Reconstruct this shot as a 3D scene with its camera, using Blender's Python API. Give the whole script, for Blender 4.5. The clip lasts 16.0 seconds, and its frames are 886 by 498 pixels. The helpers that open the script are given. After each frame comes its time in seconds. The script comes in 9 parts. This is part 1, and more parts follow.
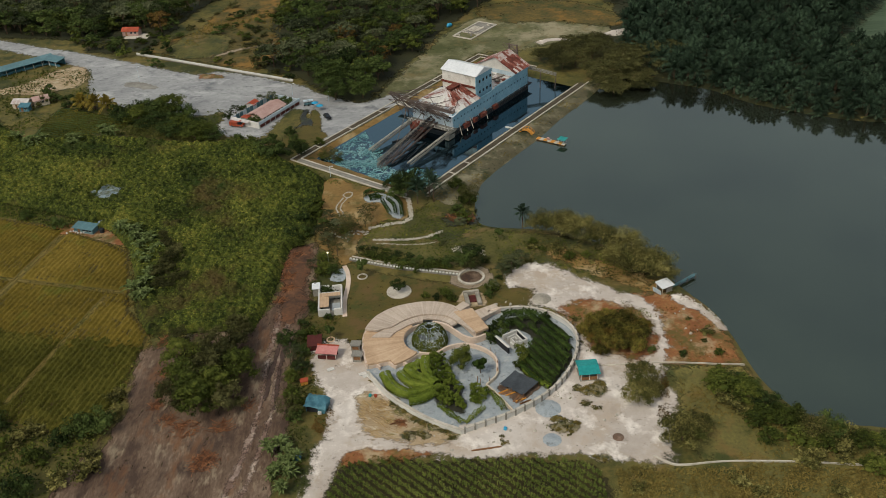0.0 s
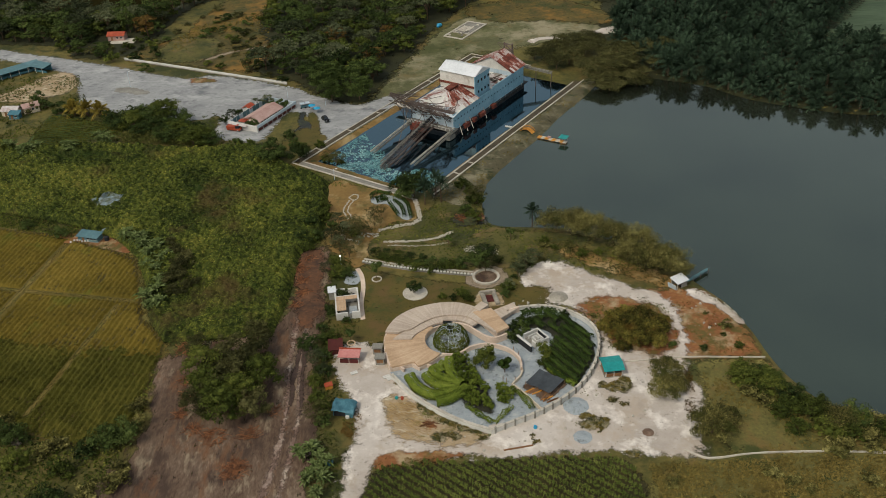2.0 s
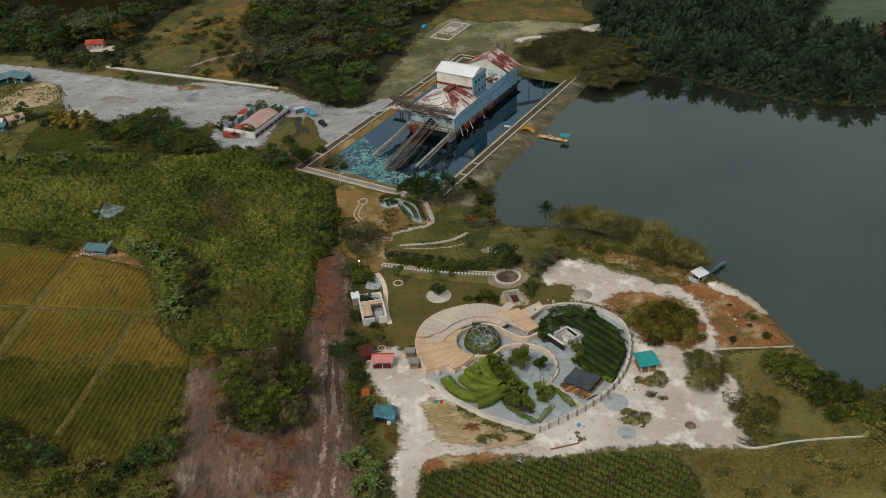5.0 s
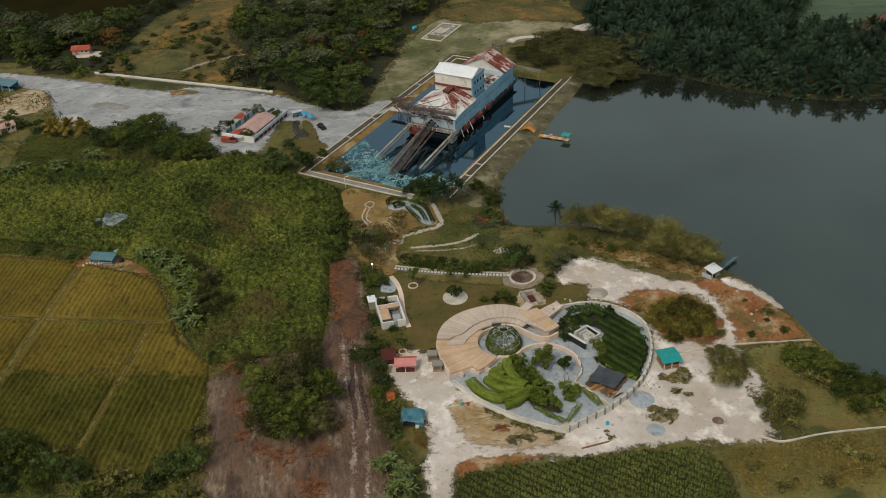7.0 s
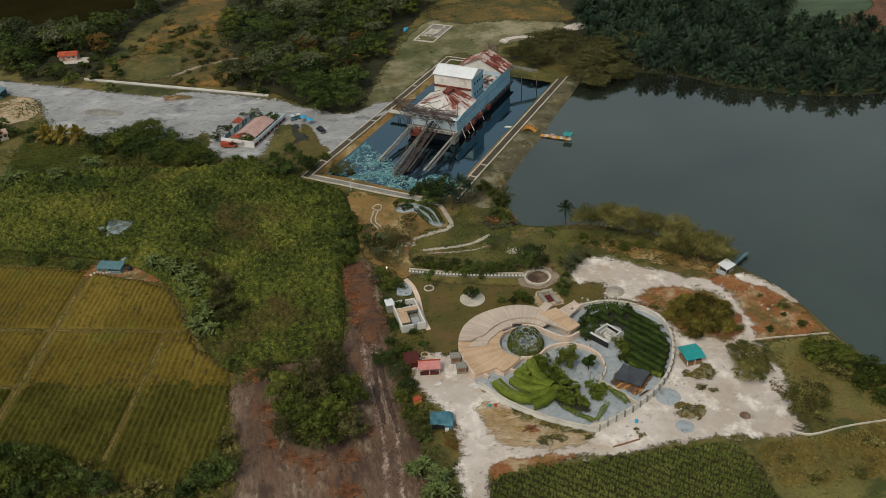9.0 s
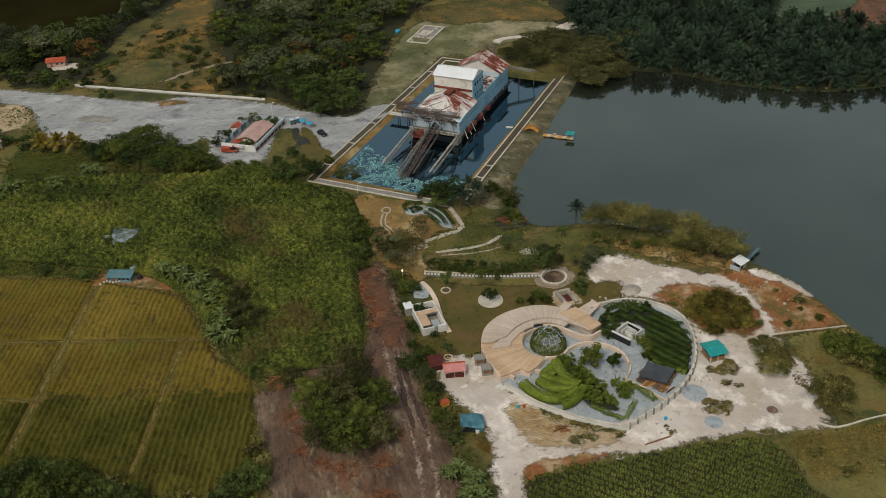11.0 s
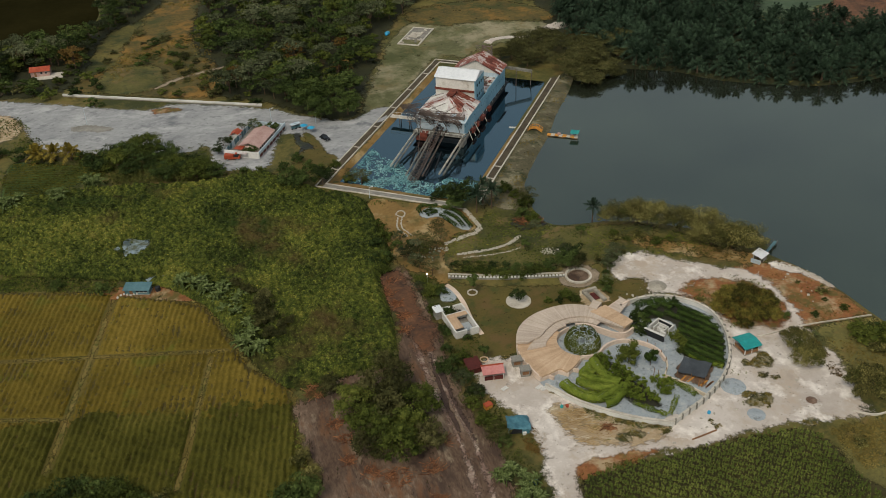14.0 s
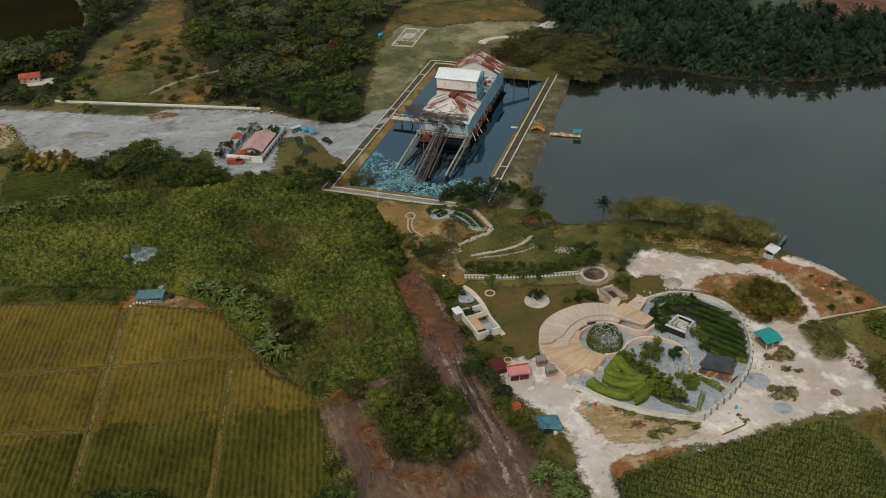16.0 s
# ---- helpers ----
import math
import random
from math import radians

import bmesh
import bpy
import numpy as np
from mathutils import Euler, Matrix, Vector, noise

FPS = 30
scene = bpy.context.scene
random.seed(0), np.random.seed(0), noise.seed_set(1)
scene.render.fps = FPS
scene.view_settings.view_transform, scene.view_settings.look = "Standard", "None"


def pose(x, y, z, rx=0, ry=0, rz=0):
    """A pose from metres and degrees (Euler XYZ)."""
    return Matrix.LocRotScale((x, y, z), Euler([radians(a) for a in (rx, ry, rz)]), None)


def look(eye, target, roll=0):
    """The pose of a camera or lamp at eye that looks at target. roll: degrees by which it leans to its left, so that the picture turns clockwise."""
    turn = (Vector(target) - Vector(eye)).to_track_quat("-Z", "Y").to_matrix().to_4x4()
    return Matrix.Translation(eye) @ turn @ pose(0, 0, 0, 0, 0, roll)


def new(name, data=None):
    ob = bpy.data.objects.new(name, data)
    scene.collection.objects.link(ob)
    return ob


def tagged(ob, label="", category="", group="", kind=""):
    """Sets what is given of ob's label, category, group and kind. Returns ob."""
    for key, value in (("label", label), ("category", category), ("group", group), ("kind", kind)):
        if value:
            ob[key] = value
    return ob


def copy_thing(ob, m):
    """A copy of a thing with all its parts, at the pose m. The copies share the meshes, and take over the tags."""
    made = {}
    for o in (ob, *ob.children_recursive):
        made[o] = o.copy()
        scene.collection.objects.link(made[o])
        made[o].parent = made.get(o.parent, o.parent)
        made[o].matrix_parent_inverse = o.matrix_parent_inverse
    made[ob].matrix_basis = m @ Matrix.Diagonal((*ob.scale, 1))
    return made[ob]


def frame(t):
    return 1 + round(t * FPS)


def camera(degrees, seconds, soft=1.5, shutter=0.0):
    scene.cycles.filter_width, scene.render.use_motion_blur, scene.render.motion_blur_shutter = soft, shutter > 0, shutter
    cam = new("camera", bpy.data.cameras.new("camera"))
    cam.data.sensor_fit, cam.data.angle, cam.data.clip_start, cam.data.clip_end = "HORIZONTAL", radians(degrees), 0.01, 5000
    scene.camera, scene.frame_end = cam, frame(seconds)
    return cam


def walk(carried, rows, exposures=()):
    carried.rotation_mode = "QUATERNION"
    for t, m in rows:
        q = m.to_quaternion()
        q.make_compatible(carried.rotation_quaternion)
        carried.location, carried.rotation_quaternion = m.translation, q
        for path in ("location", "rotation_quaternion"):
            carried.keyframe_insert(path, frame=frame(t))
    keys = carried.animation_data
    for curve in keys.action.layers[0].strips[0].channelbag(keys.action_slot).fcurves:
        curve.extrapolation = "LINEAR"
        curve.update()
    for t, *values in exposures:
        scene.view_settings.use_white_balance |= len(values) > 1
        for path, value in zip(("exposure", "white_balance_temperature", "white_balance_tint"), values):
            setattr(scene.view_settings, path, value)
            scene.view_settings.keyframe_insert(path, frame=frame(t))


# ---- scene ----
cam = camera(51.0, 16.0, soft=0.75)
PATH = [  # seconds, eye, turn
    (0.0, 0.000, 0.000, 150.000, 57.412, 2.497, 0.000),
    (1.0, -6.890, 0.143, 150.411, 57.345, 2.480, -1.226),
    (2.0, -13.718, 0.481, 150.799, 57.287, 2.456, -2.450),
    (3.0, -20.497, 1.012, 151.162, 57.235, 2.424, -3.668),
    (4.0, -27.238, 1.732, 151.500, 57.190, 2.387, -4.880),
    (5.0, -33.951, 2.637, 151.812, 57.151, 2.346, -6.083),
    (6.0, -40.642, 3.720, 152.098, 57.118, 2.301, -7.278),
    (7.0, -47.315, 4.977, 152.358, 57.089, 2.253, -8.462),
    (8.0, -53.970, 6.399, 152.592, 57.064, 2.203, -9.636),
    (9.0, -60.608, 7.979, 152.802, 57.043, 2.152, -10.800),
    (10.0, -67.225, 9.709, 152.990, 57.024, 2.100, -11.952),
    (11.0, -73.814, 11.580, 153.156, 57.008, 2.047, -13.095),
    (12.0, -80.367, 13.581, 153.304, 56.993, 1.994, -14.228),
    (13.0, -86.874, 15.701, 153.435, 56.979, 1.940, -15.352),
    (14.0, -93.320, 17.929, 153.554, 56.965, 1.886, -16.468),
    (15.0, -99.690, 20.253, 153.664, 56.952, 1.832, -17.579),
    (16.0, -105.966, 22.658, 153.769, 56.937, 1.777, -18.686),
]
EXPOSURE = -0.42
walk(cam, [(t, pose(*row)) for t, *row in PATH], exposures=[(0.0, EXPOSURE + 0.03), (16.0, EXPOSURE - 0.04)])

# ---- light: hazy sky, veiled sun from the west ----
SUN_ELEVATION, SUN_AZIMUTH = radians(52), radians(222)   # azimuth clockwise from +y
world = bpy.data.worlds.new("hazy_sky")
scene.world = world
world.use_nodes = True
wn, wl = world.node_tree.nodes, world.node_tree.links
sky = wn.new("ShaderNodeTexSky")
sky.sky_type = "NISHITA"
sky.sun_disc = False
sky.sun_elevation, sky.sun_rotation = SUN_ELEVATION, SUN_AZIMUTH
sky.air_density, sky.dust_density, sky.ozone_density = 2.0, 2.0, 1.0
veil = wn.new("ShaderNodeHueSaturation")
veil.inputs["Saturation"].default_value = 0.36
wl.new(sky.outputs[0], veil.inputs["Color"])
wl.new(veil.outputs[0], wn["Background"].inputs["Color"])
wn["Background"].inputs["Strength"].default_value = 0.15
sun_data = bpy.data.lights.new("sun", "SUN")
sun_data.energy, sun_data.angle, sun_data.color = 2.2, radians(6), (1.0, 0.90, 0.73)
sun = new("sun", sun_data)
sun_from = Vector((math.sin(SUN_AZIMUTH) * math.cos(SUN_ELEVATION), math.cos(SUN_AZIMUTH) * math.cos(SUN_ELEVATION), math.sin(SUN_ELEVATION)))
sun.matrix_world = look(sun_from * 500 + Vector((-20, 250, 0)), (-20, 250, 0))

# ---- materials ----
def srgb(h):
    c = [int(h[i:i + 2], 16) / 255 for i in (0, 2, 4)]
    return tuple(v / 12.92 if v <= 0.04045 else ((v + 0.055) / 1.055) ** 2.4 for v in c) + (1.0,)


def material(name, colours, big=0.08, fine=1.2, rough=0.85, bump=0.15, bump_scale=None, edge=None, island=0.0, each=0.0, metal=0.0,
             spec=0.3, stretch=None, contrast=1.0, stain=None, grain=0.45):
    """A procedural surface. colours: dark to light, mixed by noise at two sizes (big, fine: cycles a metre).
    stain: (colour, cycles a metre, share) of ragged patches of another colour. grain: weight of the fine noise.
    edge: how raggedly the sheet frays at its border. island, each: brightness spread by island, by object."""
    m = bpy.data.materials.new(name)
    m.use_nodes = True
    n, l = m.node_tree.nodes, m.node_tree.links
    b = n["Principled BSDF"]
    co = n.new("ShaderNodeTexCoord").outputs["Object"]
    if stretch:
        mp = n.new("ShaderNodeMapping")
        mp.inputs["Rotation"].default_value = (0, 0, radians(stretch[0]))
        mp.inputs["Scale"].default_value = (stretch[1], stretch[2], 1)
        l.new(co, mp.inputs[0])
        co = mp.outputs[0]

    def noise_tex(scale, detail=4.0, rough_=0.6):
        t = n.new("ShaderNodeTexNoise")
        t.inputs["Scale"].default_value, t.inputs["Detail"].default_value, t.inputs["Roughness"].default_value = scale, detail, rough_
        l.new(co, t.inputs["Vector"])
        return t.outputs["Fac"]

    def calc(op, a, c):
        q = n.new("ShaderNodeMath")
        q.operation = op
        for i, v in enumerate((a, c)):
            if isinstance(v, (int, float)):
                q.inputs[i].default_value = v
            else:
                l.new(v, q.inputs[i])
        return q.outputs[0]

    f_big, f_fine = noise_tex(big), noise_tex(fine, 6.0, 0.72)
    mix = calc("ADD", calc("MULTIPLY", f_big, 1 - grain), calc("MULTIPLY", f_fine, grain))
    mix = calc("ADD", calc("MULTIPLY", calc("SUBTRACT", mix, 0.5), 2.6 * contrast), 0.5)
    if island:
        geo = n.new("ShaderNodeNewGeometry")
        mix = calc("ADD", mix, calc("MULTIPLY", calc("SUBTRACT", geo.outputs["Random Per Island"], 0.5), island))
    if each:
        info = n.new("ShaderNodeObjectInfo")
        mix = calc("ADD", mix, calc("MULTIPLY", calc("SUBTRACT", info.outputs["Random"], 0.5), each))
    ramp = n.new("ShaderNodeValToRGB")
    ramp.color_ramp.interpolation = "LINEAR"
    els = ramp.color_ramp.elements
    while len(els) < len(colours):
        els.new(0.5)
    for i, c in enumerate(colours):
        els[i].position = i / max(1, len(colours) - 1)
        els[i].color = srgb(c) if isinstance(c, str) else (*c, 1.0)
    l.new(mix, ramp.inputs[0])
    colour = ramp.outputs[0]
    for k, (tone, cycles, share) in enumerate(stain or ()):
        mask = n.new("ShaderNodeMapRange")
        mask.inputs["From Min"].default_value, mask.inputs["From Max"].default_value = 0.62 - 0.3 * share, 0.74 - 0.3 * share
        st = n.new("ShaderNodeTexNoise")
        st.noise_dimensions = "4D"
        st.inputs["W"].default_value = 3.7 * k + 1.0
        st.inputs["Scale"].default_value, st.inputs["Detail"].default_value, st.inputs["Roughness"].default_value = cycles, 7.0, 0.68
        l.new(co, st.inputs["Vector"])
        l.new(st.outputs["Fac"], mask.inputs["Value"])
        over = n.new("ShaderNodeMix")
        over.data_type = "RGBA"
        over.inputs[7].default_value = srgb(tone)
        l.new(mask.outputs[0], over.inputs[0])
        l.new(colour, over.inputs[6])
        colour = over.outputs[2]
    l.new(colour, b.inputs["Base Color"])
    b.inputs["Roughness"].default_value = rough
    b.inputs["Metallic"].default_value = metal
    b.inputs["Specular IOR Level"].default_value = spec
    if bump:
        bp = n.new("ShaderNodeBump")
        bp.inputs["Strength"].default_value = bump
        bp.inputs["Distance"].default_value = 0.3
        l.new(noise_tex(bump_scale or fine * 1.7, 3.0) if bump_scale else f_fine, bp.inputs["Height"])
        l.new(bp.outputs[0], b.inputs["Normal"])
    if edge is not None:
        at = n.new("ShaderNodeAttribute")
        at.attribute_name = "edge"
        fray = calc("ADD", at.outputs["Fac"], calc("MULTIPLY", calc("SUBTRACT", noise_tex(edge, 7.0, 0.72), 0.5), 2.6))
        cut = n.new("ShaderNodeMapRange")
        cut.inputs["From Min"].default_value, cut.inputs["From Max"].default_value = 0.3, 0.75
        l.new(fray, cut.inputs["Value"])
        clear = n.new("ShaderNodeBsdfTransparent")
        ms = n.new("ShaderNodeMixShader")
        l.new(cut.outputs[0], ms.inputs[0])
        l.new(clear.outputs[0], ms.inputs[1])
        l.new(b.outputs[0], ms.inputs[2])
        l.new(ms.outputs[0], n["Material Output"].inputs["Surface"])
    return m


def water_material(name, deep, ripple=0.03, scale=0.6, ior=1.55, murky=None, tint=(0.80, 1.0, 0.94)):
    m = bpy.data.materials.new(name)
    m.use_nodes = True
    n, l = m.node_tree.nodes, m.node_tree.links
    b = n["Principled BSDF"]
    b.inputs["Roughness"].default_value = 0.06
    b.inputs["IOR"].default_value = ior
    b.inputs["Specular Tint"].default_value = (*tint, 1.0)
    at = n.new("ShaderNodeTexCoord").outputs["Object"]
    cloud = n.new("ShaderNodeTexNoise")
    cloud.inputs["Scale"].default_value, cloud.inputs["Detail"].default_value = 0.018, 4
    l.new(at, cloud.inputs["Vector"])
    ramp = n.new("ShaderNodeValToRGB")
    ramp.color_ramp.elements[0].position, ramp.color_ramp.elements[1].position = 0.3, 0.7
    ramp.color_ramp.elements[0].color, ramp.color_ramp.elements[1].color = srgb(deep), srgb(murky or deep)
    l.new(cloud.outputs["Fac"], ramp.inputs["Fac"])
    l.new(ramp.outputs[0], b.inputs["Base Color"])
    t = n.new("ShaderNodeTexNoise")
    t.inputs["Scale"].default_value, t.inputs["Detail"].default_value = scale, 3
    l.new(at, t.inputs["Vector"])
    bp = n.new("ShaderNodeBump")
    bp.inputs["Strength"].default_value, bp.inputs["Distance"].default_value = ripple, 0.3
    l.new(t.outputs["Fac"], bp.inputs["Height"])
    l.new(bp.outputs[0], b.inputs["Normal"])
    return m


